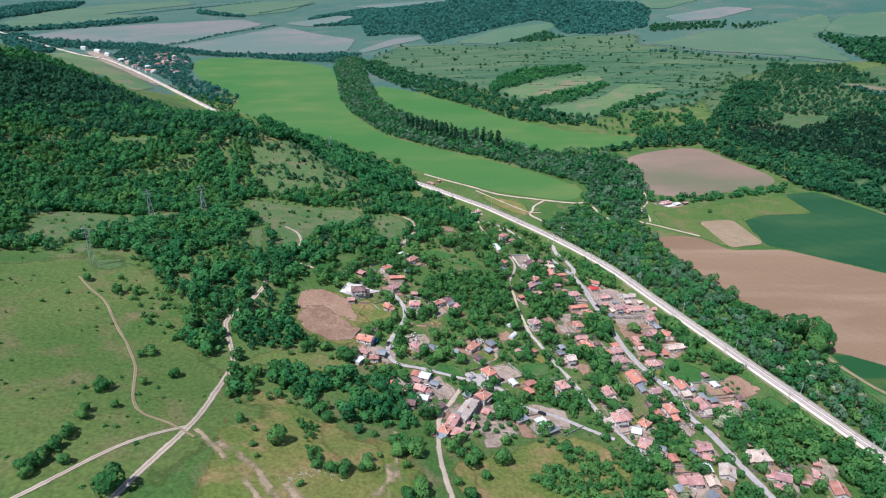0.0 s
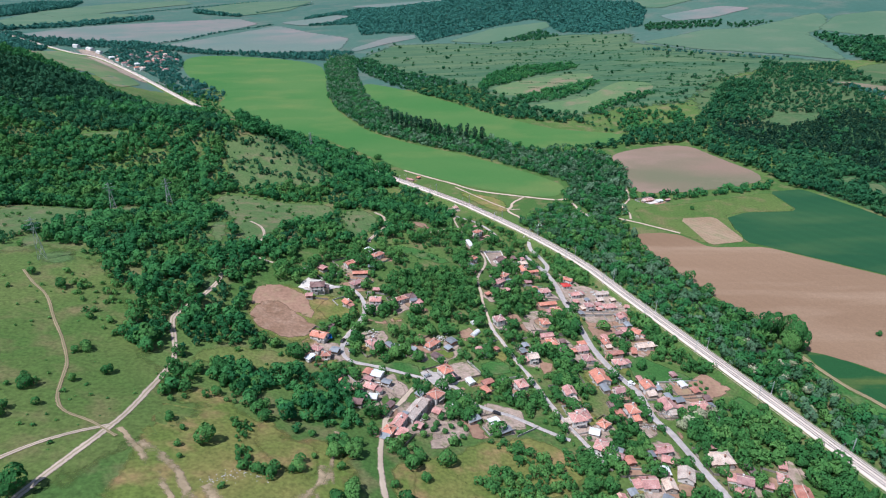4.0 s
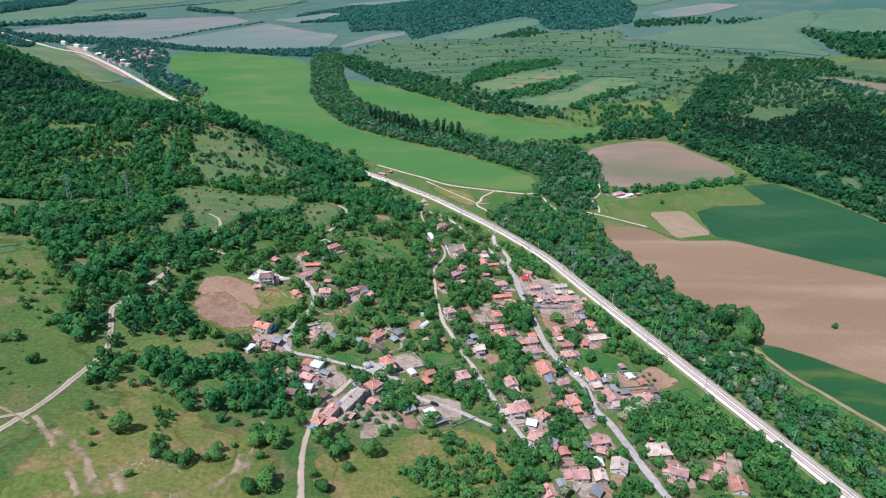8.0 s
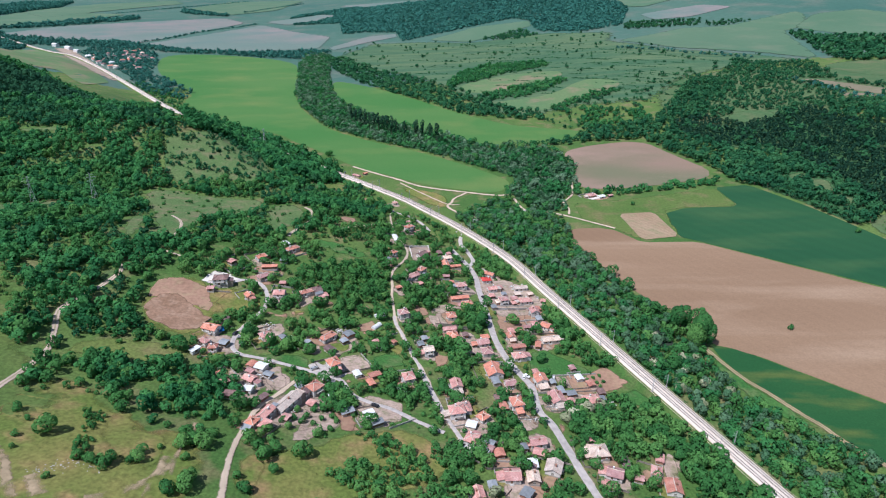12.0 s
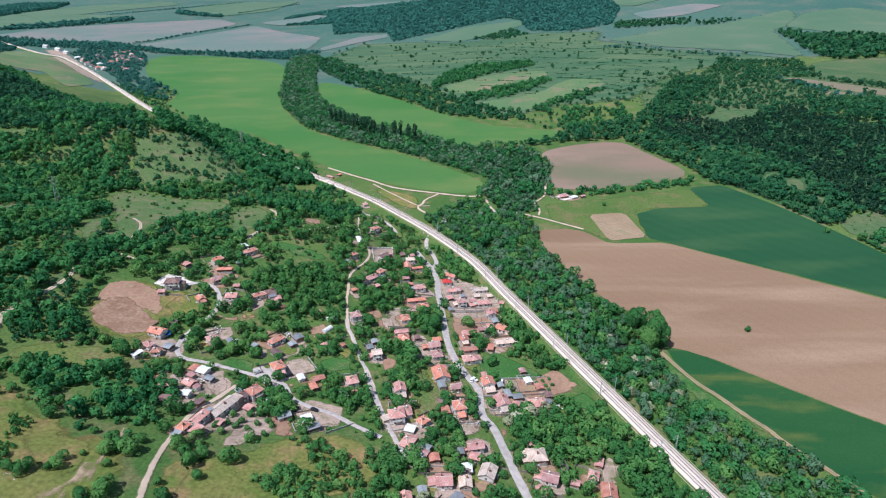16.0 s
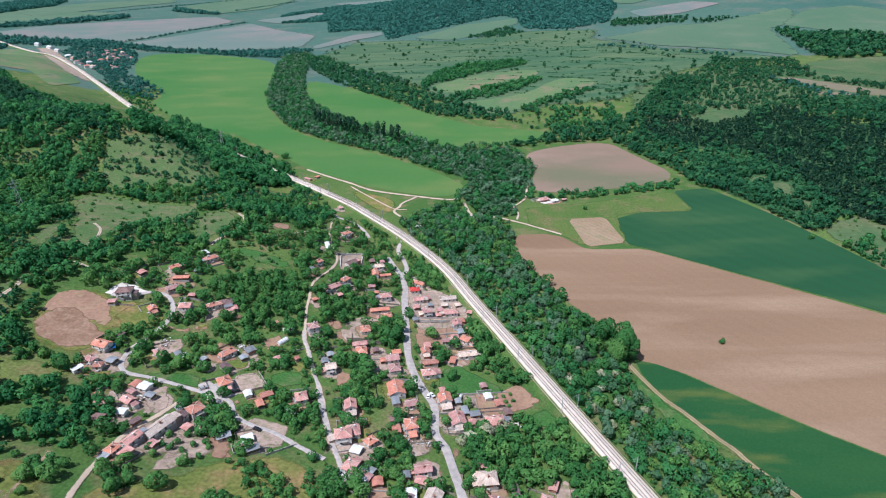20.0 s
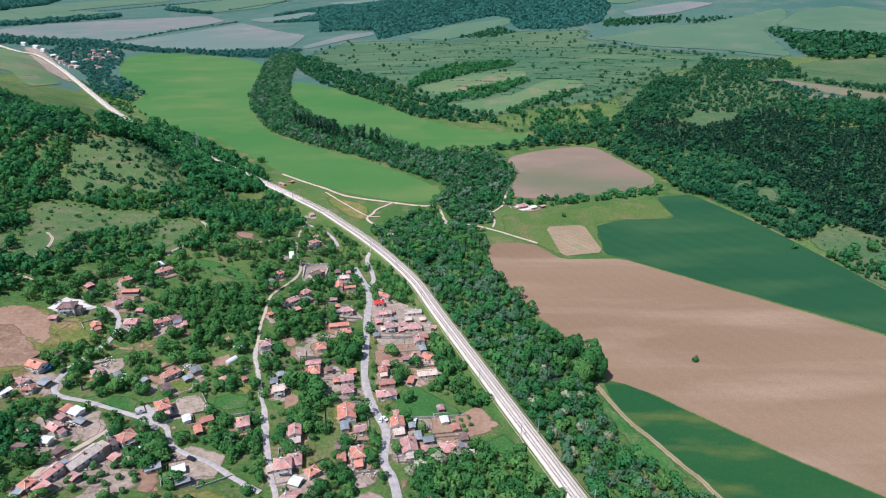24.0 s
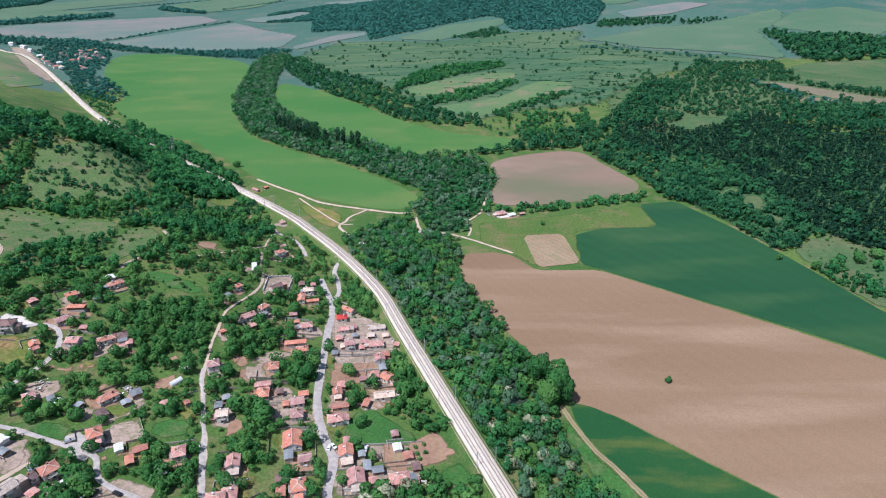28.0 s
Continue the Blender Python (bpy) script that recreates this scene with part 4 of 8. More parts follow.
YARDS["dry_bank"] = ("drygrass", [(14.7, 304.2), (30.2, 309.2), (34.0, 297.9), (22.8, 294.0)])
YARDS["walled_plot"] = ("dirt", [(18.8, 220.2), (26.4, 227.8), (30.0, 216.3), (19.3, 212.9)])
YARDS["steep_bed"] = ("earth", [(33.7, 249.7), (46.3, 234.6), (44.9, 226.4), (37.8, 225.9), (32.9, 238.6)])
YARDS["lower_field"] = ("dirt", [(46.7, 259.6), (66.1, 255.5), (67.4, 239.8), (52.5, 234.4), (45.6, 246.0)])
YARDS["ruin_plot"] = ("dirt", [(-9.5, 272.2), (-0.6, 277.9), (7.4, 258.6), (2.8, 251.6), (-9.7, 263.8)])
YARDS["scrap_plot"] = ("dirt", [(124.3, 253.8), (136.9, 256.0), (134.4, 243.5), (123.9, 240.1)])
YARDS["grey_plot"] = ("dirt", [(112.8, 207.3), (125.6, 212.9), (125.1, 196.9), (112.8, 193.5)])
YARDS["pale_slope"] = ("dirt", [(191.2, 233.6), (198.9, 239.7), (197.4, 220.1), (188.5, 217.5)])
YARDS["sand_patch"] = ("earth", [(143.3, 250.4), (150.5, 256.1), (147.9, 245.6), (143.6, 243.8)])
YARDS["verge_bed"] = ("earth", [(129.5, 211.8), (140.7, 213.0), (139.7, 203.5), (129.4, 203.1)])
YARDS["bare_plot"] = ("redsoil", [(-89.5, 311.6), (-88.5, 320.5), (-86.1, 328.1), (-81.7, 331.1), (-76.4, 332.8), (-67.4, 326.3), (-58.5, 319.8), (-49.2, 313.2), (-50.8, 306.7), (-51.6, 300.1), (-58.1, 297.5), (-65.0, 295.0), (-73.5, 298.0), (-81.6, 302.0)])
WOODS = {}
WOODS["hill_forest"] = [(-637.9, 655.3), (-556.2, 793.7), (-553.8, 851.9), (-702.6, 1184.9), (-470.6, 891.9), (-355.1, 835.6), (-365.4, 731.1), (-422.7, 693.3), (-422.5, 649.1), (-457.8, 625.1), (-519.7, 511.2)]
WOODS["west_wood"] = [(-525.4, 517.9), (-460.8, 630.3), (-427.8, 703), (-362, 852.7), (-196.2, 658.8), (-213.8, 849.7), (-143.6, 814.7), (-58.8, 719.6), (-22, 657.4), (9.6, 603.9), (37.3, 559.4), (18, 490.2), (-11.1, 448.8), (-28.2, 426.7), (-62, 416.7), (-88.8, 378.2), (-96.8, 351.9), (-92.5, 323.2), (-73.7, 295.8), (-57.8, 276.9), (-60.7, 246), (-62.2, 218.2), (-72.7, 214.7), (-91.9, 220.5), (-100.1, 225.8), (-108.9, 257.8), (-112.3, 281.1), (-120.7, 293.4), (-120.3, 277.8), (-123.2, 269.2), (-130.7, 266), (-145.3, 293), (-147.5, 312), (-157.1, 329.5), (-169.5, 348.7), (-193.6, 354.9), (-225.4, 360.7), (-236.7, 354.8), (-247.5, 348.7), (-277.4, 341.5), (-316.4, 309.7), (-332.7, 295.5)]
WOODS["slope_forest"] = [(-410.5, 384.3), (-377.5, 492.3), (-306.3, 534.9), (-245.1, 550.5), (-209.2, 528.6), (-202.7, 475.1), (-236.6, 477.2), (-261.3, 443.4), (-288.6, 453), (-316.1, 434.5), (-333.1, 423.4), (-369.4, 337)]
WOODS["garden_grove"] = [(-64.1, 268.8), (-51.1, 273.1), (-43.3, 260.6), (-29.7, 276.4), (-13.1, 254.4), (-9.3, 227.8), (-12.2, 202.7), (-20.7, 200.3), (-22.4, 221.6), (-36.7, 210.7), (-49.1, 224.1), (-58.8, 240.7)]
WOODS["hedge_line"] = [(-64.5, 211.8), (-57.7, 214.2), (-52.9, 196.0), (-47.8, 182.5), (-37.7, 183.7), (-36.1, 179.4), (-51.9, 179.9), (-58.3, 196.4)]
WOODS["meadow_edge_wood"] = [(-196.7, 359.8), (-174.2, 362.8), (-141.1, 319.5), (-152.0, 311.7), (-176.0, 328.0)]
WOODS["meadow_edge_grove"] = [(-147.3, 282.9), (-131.5, 294.2), (-112.6, 268.6), (-124.1, 255.4), (-134.7, 263.6)]
WOODS["garden_grove_west"] = [(-111.8, 263.7), (-95.9, 271.3), (-64.2, 249.8), (-59.3, 234.2), (-66.1, 226.7), (-81.5, 226.1), (-97.0, 218.4), (-105.5, 244.5)]
WOODS["orchard_thicket"] = [(40.3, 227.1), (51.3, 226.1), (70.9, 226.2), (84.5, 224.2), (98.1, 214.3), (106.9, 201), (111.1, 191.7), (90.8, 170.5), (37.9, 160.2), (35.4, 190.7), (44.3, 200.2), (40.5, 209.4)]
WOODS["spur_wood_b"] = [(-213.6, 699.7), (-273.9, 929.4), (-169.4, 831), (-98.2, 752.4), (-33.3, 675.8), (-32.8, 631.1), (-72.6, 635.5), (-106.2, 611.1), (-139.4, 629.1), (-186.6, 651.3)]
WOODS["spur_wood"] = [(-302.9, 900.7), (-247.8, 872), (-211, 848.6), (-160.9, 797.4), (-109.2, 745.5), (-60.5, 699.8), (-42.4, 664), (-56.4, 618.5), (-81.7, 617.7), (-118.7, 664.5), (-182.8, 773.5), (-214.6, 829.2), (-247.4, 831.9)]
WOODS["riverside_wood"] = [(159, 598.5), (191, 568.4), (198, 527.1), (196.1, 486.2), (198.4, 466.1), (214.1, 429), (227, 396.4), (237.3, 376.1), (255.4, 350.4), (254.8, 332.2), (244.2, 315.8), (247.8, 299.0), (253.7, 282.5), (261.1, 269.4), (269.9, 258.6), (278.9, 252.1), (285.4, 243.1), (293.3, 232.2), (300.3, 216.8), (340, 170), (269.2, 152.9), (235.9, 232.9), (211, 292.9), (186, 352.9), (165.2, 402.9), (144.2, 453.4), (108.8, 512), (89.3, 567), (102.2, 548.8), (128.7, 580.5)]
WOODS["river_belt"] = [(-263.9, 1503), (-278.9, 1688), (-211.8, 1635.2), (-150.9, 1277.9), (-105.1, 1088), (-59.9, 1000.8), (13.6, 901.2), (84.8, 838.3), (132.8, 784.4), (202.8, 793.8), (232, 760.2), (242.7, 708.9), (225.7, 630.4), (196.4, 543.2), (159.1, 572.3), (151.9, 621.1), (165.1, 639), (161, 665.3), (120.6, 701.6), (49, 770.5), (-18.8, 818.7), (-87.3, 885.4), (-150.6, 1012.7), (-192, 1140.6)]
WOODS["east_forest"] = [(203.9, 798.8), (256, 851.6), (325.2, 865.7), (396, 902.5), (440.5, 974.3), (511.1, 1080.8), (552.5, 1086), (566.6, 1034.1), (484.5, 933), (493.8, 880.7), (528.4, 854.7), (584.6, 872.4), (644.3, 883.4), (781.1, 749.3), (552.6, 483.2), (444.6, 564.4), (432.1, 607.1), (402, 639.9), (401.3, 669.2), (371.3, 760.3), (351.1, 814), (283.2, 807.8), (239.6, 788.8)]
WOODS["east_pine"] = [(408.5, 878.1), (453.9, 894.8), (488.7, 858.8), (542.8, 859.8), (601.5, 871.6), (613.3, 783.2), (652.2, 749.8), (757, 625.4), (530.9, 481.5), (512.6, 509.8), (495.5, 547.0), (501.0, 606.6), (496.6, 680.8), (481.6, 749.5), (442.9, 756.1), (413.4, 817)]
WOODS["east_scrub"] = [(552.5, 1086), (642.4, 1234.8), (779.4, 1203.8), (732.9, 1020.9), (834.4, 806.9), (781.1, 749.3), (644.3, 883.4), (584.6, 872.4), (528.4, 854.7), (493.8, 880.7), (484.5, 933), (566.6, 1034.1)]
WOODS["east_forest_near"] = [(397.3, 667.2), (414.4, 631.5), (440, 561.4), (448.9, 517.2), (463.3, 509.9), (494.2, 535.6), (522, 536.5), (539.5, 514.7), (582.2, 466.4), (682.7, 606.3), (545.1, 678.9), (444.5, 721.9)]
WOODS["far_forest"] = [(-601.3, 2590.4), (-577, 2946.2), (-392.4, 3130.6), (-68.8, 3311.3), (262.7, 2622.2), (474.7, 2544.7), (681.7, 2272.3), (671.8, 2107.5), (593.2, 1866.8), (479.3, 1831.4), (365.5, 1913.7), (346.5, 2123), (307.6, 2180.3), (177.7, 2100.7), (28, 1974), (-40.3, 1888.1), (-71.1, 2059.4), (-173.7, 2087.9), (-246.2, 2074.1), (-298.9, 2360.7), (-482.5, 2446.9)]
WOODS["ridge_wood"] = [(898.6, 1547.9), (931.2, 1465.2), (987.2, 1417.5), (1123.9, 1236.7), (903.9, 971.7), (835.4, 1177.5), (844.9, 1296)]
WOODS["ridge_hedge"] = [(607.1, 1886.4), (797.3, 1795.6), (755.8, 1729.8), (574.5, 1776.4)]
WOODS["ridge_hedge_b"] = [(782.7, 1759.2), (960.7, 1722.6), (938.4, 1664.3), (773.6, 1700.6)]
WOODS["terrace_hedge"] = [(-228.7, 1616), (-158, 1580.7), (-61.2, 1360.8), (5.2, 1295.3), (78.7, 1163.6), (120.6, 1118.1), (175.8, 1018.3), (225.9, 964.6), (234.9, 907.9), (170.5, 926.3), (110.4, 956.3), (63.8, 1014.4), (-2.1, 1121.1), (-79.4, 1230.6), (-160.3, 1398.7)]
WOODS["hill_hedge_a"] = [(155.9, 1079.2), (212.1, 1117.9), (292, 1155.4), (307.4, 1141.2), (269.6, 1100.4), (219.8, 1048.7), (160.3, 1039)]
WOODS["hill_hedge_b"] = [(112.2, 1281.5), (167.3, 1356.7), (296.5, 1333.5), (298.4, 1286.1), (199.6, 1243.6), (100.6, 1136.2), (82.4, 1179.8)]
WOODS["hill_hedge_c"] = [(252.8, 980.8), (343.8, 1078.9), (382.7, 1093.6), (377.6, 1045.6), (302.8, 997.5), (257.6, 943.3)]
WOODS["hill_hedge_d"] = [(264.7, 954.3), (324, 975.3), (393.6, 942.8), (392.7, 882.6), (319.6, 848.4), (277, 869)]
WOODS["hill_hedge_e"] = [(204.7, 1995.7), (310, 1995.9), (357.3, 1867.3), (282.8, 1806.9), (191.1, 1852.7)]
WOODS["rail_wood"] = [(151.5, 260.6), (179.8, 279.5), (204.2, 281.8), (220, 263.6), (228.3, 234.1), (239.4, 205.6), (207.4, 202.9), (197.2, 225.3), (177.1, 231.1), (159, 236.6), (148, 238.9)]
WOODS["station_wood"] = [(-975.6, 2016.5), (-951.7, 2064.1), (-684.7, 1678.2), (-615.3, 1551.8), (-560.6, 1353.8), (-476.1, 1287), (-382.3, 1170.2), (-370.8, 1080.9), (-464.2, 1143.3), (-610, 1353.9), (-696.9, 1466.8), (-820, 1598.7), (-891.3, 1699.7)]
WOODS["station_back_wood"] = [(-1526.2, 2199.7), (-1430.3, 2202), (-1227.2, 2082.2), (-996.5, 2062.1), (-714, 1754.9), (-882.8, 1814.2), (-1142.1, 1870.3), (-849.3, 1261.7)]
WOODS["plain_hedge"] = [(-806.1, 1864.9), (-596.1, 1730.7), (-429.6, 1684), (-268.1, 1717.9), (-220.2, 1704.5), (-261, 1572.6), (-459.4, 1624.9), (-685.6, 1721)]
WOODS["field_hedge"] = [(224.6, 626.8), (256.4, 619.8), (323.6, 632.9), (390.9, 655.1), (383.1, 633.4), (316.8, 617.1), (257, 604.4), (221.9, 607.8)]
WOODS["far_plain_hedge"] = [(-1663.7, 2408.9), (-1477.2, 2531.2), (-1233.3, 2794.6), (-1195.9, 2705.8), (-1352.3, 2421.4), (-1569.8, 2266)]
WOODS["far_plain_hedge_b"] = [(-1216.1, 3217), (-1065.3, 3182.8), (-884.3, 2938), (-995.6, 2965.5), (-1150.3, 3036)]
WOODS["far_west_wood"] = [(-852.8, 987.5), (-2269.5, 3326), (-2394.9, 3814.9), (-2147.1, 3908.5), (-1903.7, 3346.9), (-1893.4, 3040), (-1894.2, 2759.3), (-633.1, 727.6)]
WOODS["rail_side_scrub"] = [(-586.7, 1271.3), (-468.9, 1141.9), (-334.3, 978.6), (-199.1, 670), (-267.1, 931.2), (-346.3, 1049.3), (-398.2, 1119.1), (-523.2, 1256.1)]
WOODS["glade_grove"] = [(465.5, 477.1), (494.3, 491.0), (515.6, 478.6), (531.9, 446.8), (505.3, 407.9), (483.3, 426.4), (467.9, 451.4)]
WOODS["slope_scrub"] = [(194.9, 916.1), (262.1, 987.8), (342.7, 1049.9), (427.9, 1106.1), (543.7, 1171.3), (525.7, 1079.8), (454.9, 996.4), (349.2, 893.5), (284.3, 840.0), (226.8, 830.7)]
WOODS["rail_side_trees"] = [(153, 411.1), (165, 397.7), (177.8, 361.9), (191, 322.4), (195.5, 302.3), (183.3, 300.5), (172, 316.3), (156.5, 330.3), (142.5, 332), (154.6, 344.2), (155, 365.4)]
VILLAGE = [(-88.8, 378.2), (-61.4, 411.5), (-36.9, 424.4), (-10.9, 442.8), (41.6, 539.2), (66.8, 572.1), (99.6, 491.8), (130.1, 447.9), (150.2, 418.9), (163.4, 354.5), (175.6, 292.5), (163.1, 265), (182, 239.9), (216, 218.9), (221, 175.2), (91.8, 160.2), (78.1, 210.9), (60.2, 228.7), (31, 218.2), (-1, 205.7), (-25.1, 257), (-51.9, 278.9), (-63.2, 311.5), (-51.5, 327.3), (-82.4, 343.2)]
# houses: x, y, turn, length, width, floors, roof
HOUSES_A = [
    (119.8, 386.2, 13, 3.5, 4, 1, "pink"), (135.7, 385.9, 11, 4, 4, 1, "pink"), (138.7, 393.4, 10, 4.1, 4, 1, "tan"),
    (128.9, 391.6, 12, 2.9, 3.3, 1, "grey"), (156, 383.8, -15, 2.9, 3.3, 1, "pink"), (148, 393.9, 15, 3.5, 3.3, 1, "tan"),
    (120, 369.1, 13, 3, 3.6, 1, "grey"), (134.9, 378.6, 12, 2.8, 3.3, 1, "pink"), (98.1, 309.7, 15, 3, 3.6, 1, "pink"),
    (104.3, 315.7, 13, 2.7, 3.3, 1, "orange"), (99.1, 324.9, 13, 3, 3.6, 1, "brown"), (147.2, 286.9, 12, 2.7, 3.3, 1, "grey"),
    (154.5, 270.3, 11, 3, 3.6, 1, "pink"), (173.5, 272.6, 11, 3, 3.6, 1, "pink"),
]
HOUSES_B = [
    (-41, 385.7, 43, 5.8, 5.1, 1, "orange"), (-57.2, 374.8, 53, 4.2, 5.1, 1, "pink"), (-32.1, 375.1, 4, 9.7, 3.6, 1, "orange"),
    (-32.8, 362.6, 44, 7.9, 5.1, 1, "pink"), (-23.4, 403.9, 44, 8.7, 5.1, 1, "orange"), (-35.7, 339.4, 41, 4.4, 5.1, 1, "orange"),
    (-18.7, 346.3, 0, 6.8, 5.8, 1, "pink"), (-3.3, 351, 32, 8.6, 4.3, 1, "orange"), (3.3, 355.3, 27, 5.4, 5.8, 1, "brown"),
    (60.3, 338, 22, 5.5, 5.8, 2, "pink"), (-16.3, 301.8, 39, 4.8, 5.8, 1, "pink"), (18.2, 307.9, 49, 9.2, 5.1, 1, "orange"),
    (29.7, 313, 40, 4.6, 5.1, 1, "grey"), (7.5, 300.7, 73, 3.1, 2.9, 1, "grey"),
]
HOUSES_C = [
    (26.1, 280.9, 34, 6, 7.2, 2, "orange"), (48.9, 275.5, 30, 5.7, 3.6, 1, "orange"), (67.2, 273.7, 20, 5.4, 6.5, 2, "pink"),
    (21.2, 255.9, 50, 6.5, 6.5, 2, "orange"), (11.4, 239.4, 62, 13.5, 6, 1, "tan"), (16.0, 249.6, 62, 6.5, 4.4, 1, "brown"), (56.6, 309.3, 38, 2.1, 2.5, 1, "orange"),
    (77.1, 301.4, 15, 5.3, 5.1, 2, "tan"), (92.6, 270.4, 13, 5.4, 6.5, 2, "pink"), (96.4, 253, 12, 6, 7.2, 1, "pink"),
    (68.2, 436.4, 46, 7.9, 5.1, 1, "brown"), (47, 421.6, 49, 5.3, 4.3, 1, "orange"), (45.8, 408.5, -39, 4.4, 2.9, 1, "grey"),
    (64.1, 388.8, 43, 7.2, 5.1, 1, "pink"), (68.9, 403.2, 52, 6.3, 5.1, 1, "orange"),
]
HOUSES_D = [
    (88.3, 444.6, 14, 6.3, 5.1, 1, "tan"), (86.6, 429.9, -77, 9.4, 4.3, 1, "orange"), (94.4, 429, 13, 7.9, 2.9, 1, "orange"),
    (51.6, 516.6, 46, 5.3, 4.3, 1, "pink"), (54.3, 500.7, 46, 6.8, 5.1, 2, "orange"), (36.2, 576.8, 26, 4.3, 4.3, 1, "pink"),
    (119.7, 423.2, -33, 9.3, 4.3, 1, "orange"), (117.3, 411.8, 11, 6.2, 5.1, 1, "red"), (120.7, 397.7, 15, 6.3, 5.1, 1, "pink"),
    (142, 402.4, 11, 9.4, 4.3, 1, "tan"), (98, 393.6, 15, 7.1, 5.8, 1, "pink"), (91.4, 396.5, 12, 2.7, 2.9, 1, "orange"),
    (96.6, 371.2, 11, 11.9, 3.6, 1, "orange"), (101.7, 366.1, 16, 6.3, 5.1, 1, "orange"),
]
HOUSES_E = [
    (127.6, 379.6, 13, 5.9, 5.8, 2, "pink"), (143.4, 383.4, 10, 8.6, 5.8, 1, "pink"), (147.4, 366.3, 13, 5.4, 5.8, 2, "pink"),
    (55.1, 369.6, 28, 3.4, 2.9, 1, "orange"), (90.7, 344.6, 12, 5.3, 5.8, 1, "orange"), (89.3, 328.2, 12, 8, 3.6, 1, "pink"),
    (91.3, 321, 11, 5.8, 6.5, 1, "orange"), (74.3, 315.2, 18, 3, 3.6, 1, "grey"), (111.1, 326.1, 15, 4.7, 3.6, 1, "orange"),
    (109.5, 318.9, 16, 6.6, 5.8, 1, "pink"), (111.5, 309.2, 12, 5.8, 6.5, 1, "pink"), (114, 289.5, -77, 10.4, 8.4, 1, "orange"),
    (122.3, 279.1, 15, 5.5, 5.1, 1, "pink"), (123.7, 260, 13, 6, 7.2, 2, "orange"),
]
HOUSES_F = [
    (140.1, 285.5, 13, 6.3, 6.5, 2, "orange"), (146.8, 270.8, 13, 7.2, 8.7, 1, "pink"), (166.3, 272.9, 13, 8.8, 6.5, 1, "pink"),
    (163.6, 293.9, 15, 3.6, 4.3, 1, "pale"), (128, 331.9, 13, 4.6, 5.1, 1, "orange"), (131.5, 320.3, 13, 8.2, 3.6, 1, "orange"),
    (130.7, 309.5, 14, 7.4, 5.8, 1, "pink"), (146, 351.2, 10, 4.2, 5.1, 1, "pink"), (153.2, 350.3, -38, 5.8, 5.8, 1, "orange"),
    (153.3, 333.2, 11, 10.8, 5.1, 1, "tan"), (144.4, 325.6, 80, 6, 2.9, 1, "orange"), (237.5, 601.5, 27, 9.5, 6.2, 1, "pink"), (247, 598.5, 27, 7, 5, 1, "pale"),
    (120.5, 541.8, 16, 6.6, 4.3, 1, "orange"), (-14, 663.8, -34, 9.4, 3.6, 1, "pink"),
]
HOUSES_G = [
    (45.9, 461.5, -73, 11.7, 2.9, 1, "pale"), (-55.9, 349.6, 8, 8.6, 6.6, 2, "brown"), (92.6, 247.8, 12, 7.4, 6.5, 2, "pink"),
    (105.5, 246.7, -48, 4.7, 5.1, 1, "orange"), (99.2, 227.2, -27, 5.4, 6.5, 2, "pink"), (111.6, 221.3, 12, 4.1, 4.3, 1, "orange"),
    (100.4, 194.1, 12, 4.8, 5.8, 1, "pink"), (130.7, 231.6, 11, 7.4, 5.1, 1, "pink"), (135.7, 214.8, -19, 6.8, 7.2, 1, "tan"),
    (116.2, 207.2, 3, 6.6, 6.5, 1, "pink"), (125.4, 207.4, 2, 5.1, 5.8, 1, "tan"), (159.7, 230.5, 6, 8.6, 7.9, 1, "tan"),
    (164.3, 216.6, -20, 6.8, 5.8, 1, "pink"), (189.9, 211.7, -8, 6.5, 7.2, 1, "orange"),
]
HOUSES_H = [
    (185.1, 221.5, -109, 5.5, 4.3, 1, "pink"), (-15.3, 272.7, -21, 3.6, 4.3, 1, "orange"), (-11.7, 258.3, -29, 6.1, 4.3, 1, "pink"),
    (-9.9, 249, -8, 4.1, 3.6, 1, "pale"), (-27.6, 259.9, -47, 2.4, 2.9, 1, "orange"),
    (-45.8, 300.9, -20, 9, 5.8, 1, "orange"), (-45, 287.9, -30, 5.8, 4.3, 1, "pink"), (-39.1, 283.6, 5, 4.5, 4.3, 1, "orange"),
    (-35.2, 289.5, -18, 4.4, 4.3, 1, "grey"), (-1.1, 243.3, 57, 4.5, 2.9, 1, "brown"), (49.9, 241.1, 28, 4.6, 4.3, 0.5, "pale"),
    (99.7, 240.9, -18, 4.4, 4.3, 0.6, "pale"), (121.4, 197.9, -34, 4.2, 5.1, 1, "grey"),
]
HOUSES_I = [
    (4.6, 229.0, 66, 8.0, 4.4, 1, "pink"), (0.9, 221.0, 68, 4.6, 4.4, 1, "orange"), (-10.2, 271.6, -21, 5.6, 5.0, 1, "pale"),
]
HOUSES = HOUSES_A + HOUSES_B + HOUSES_C + HOUSES_D + HOUSES_E + HOUSES_F + HOUSES_G + HOUSES_H + HOUSES_I
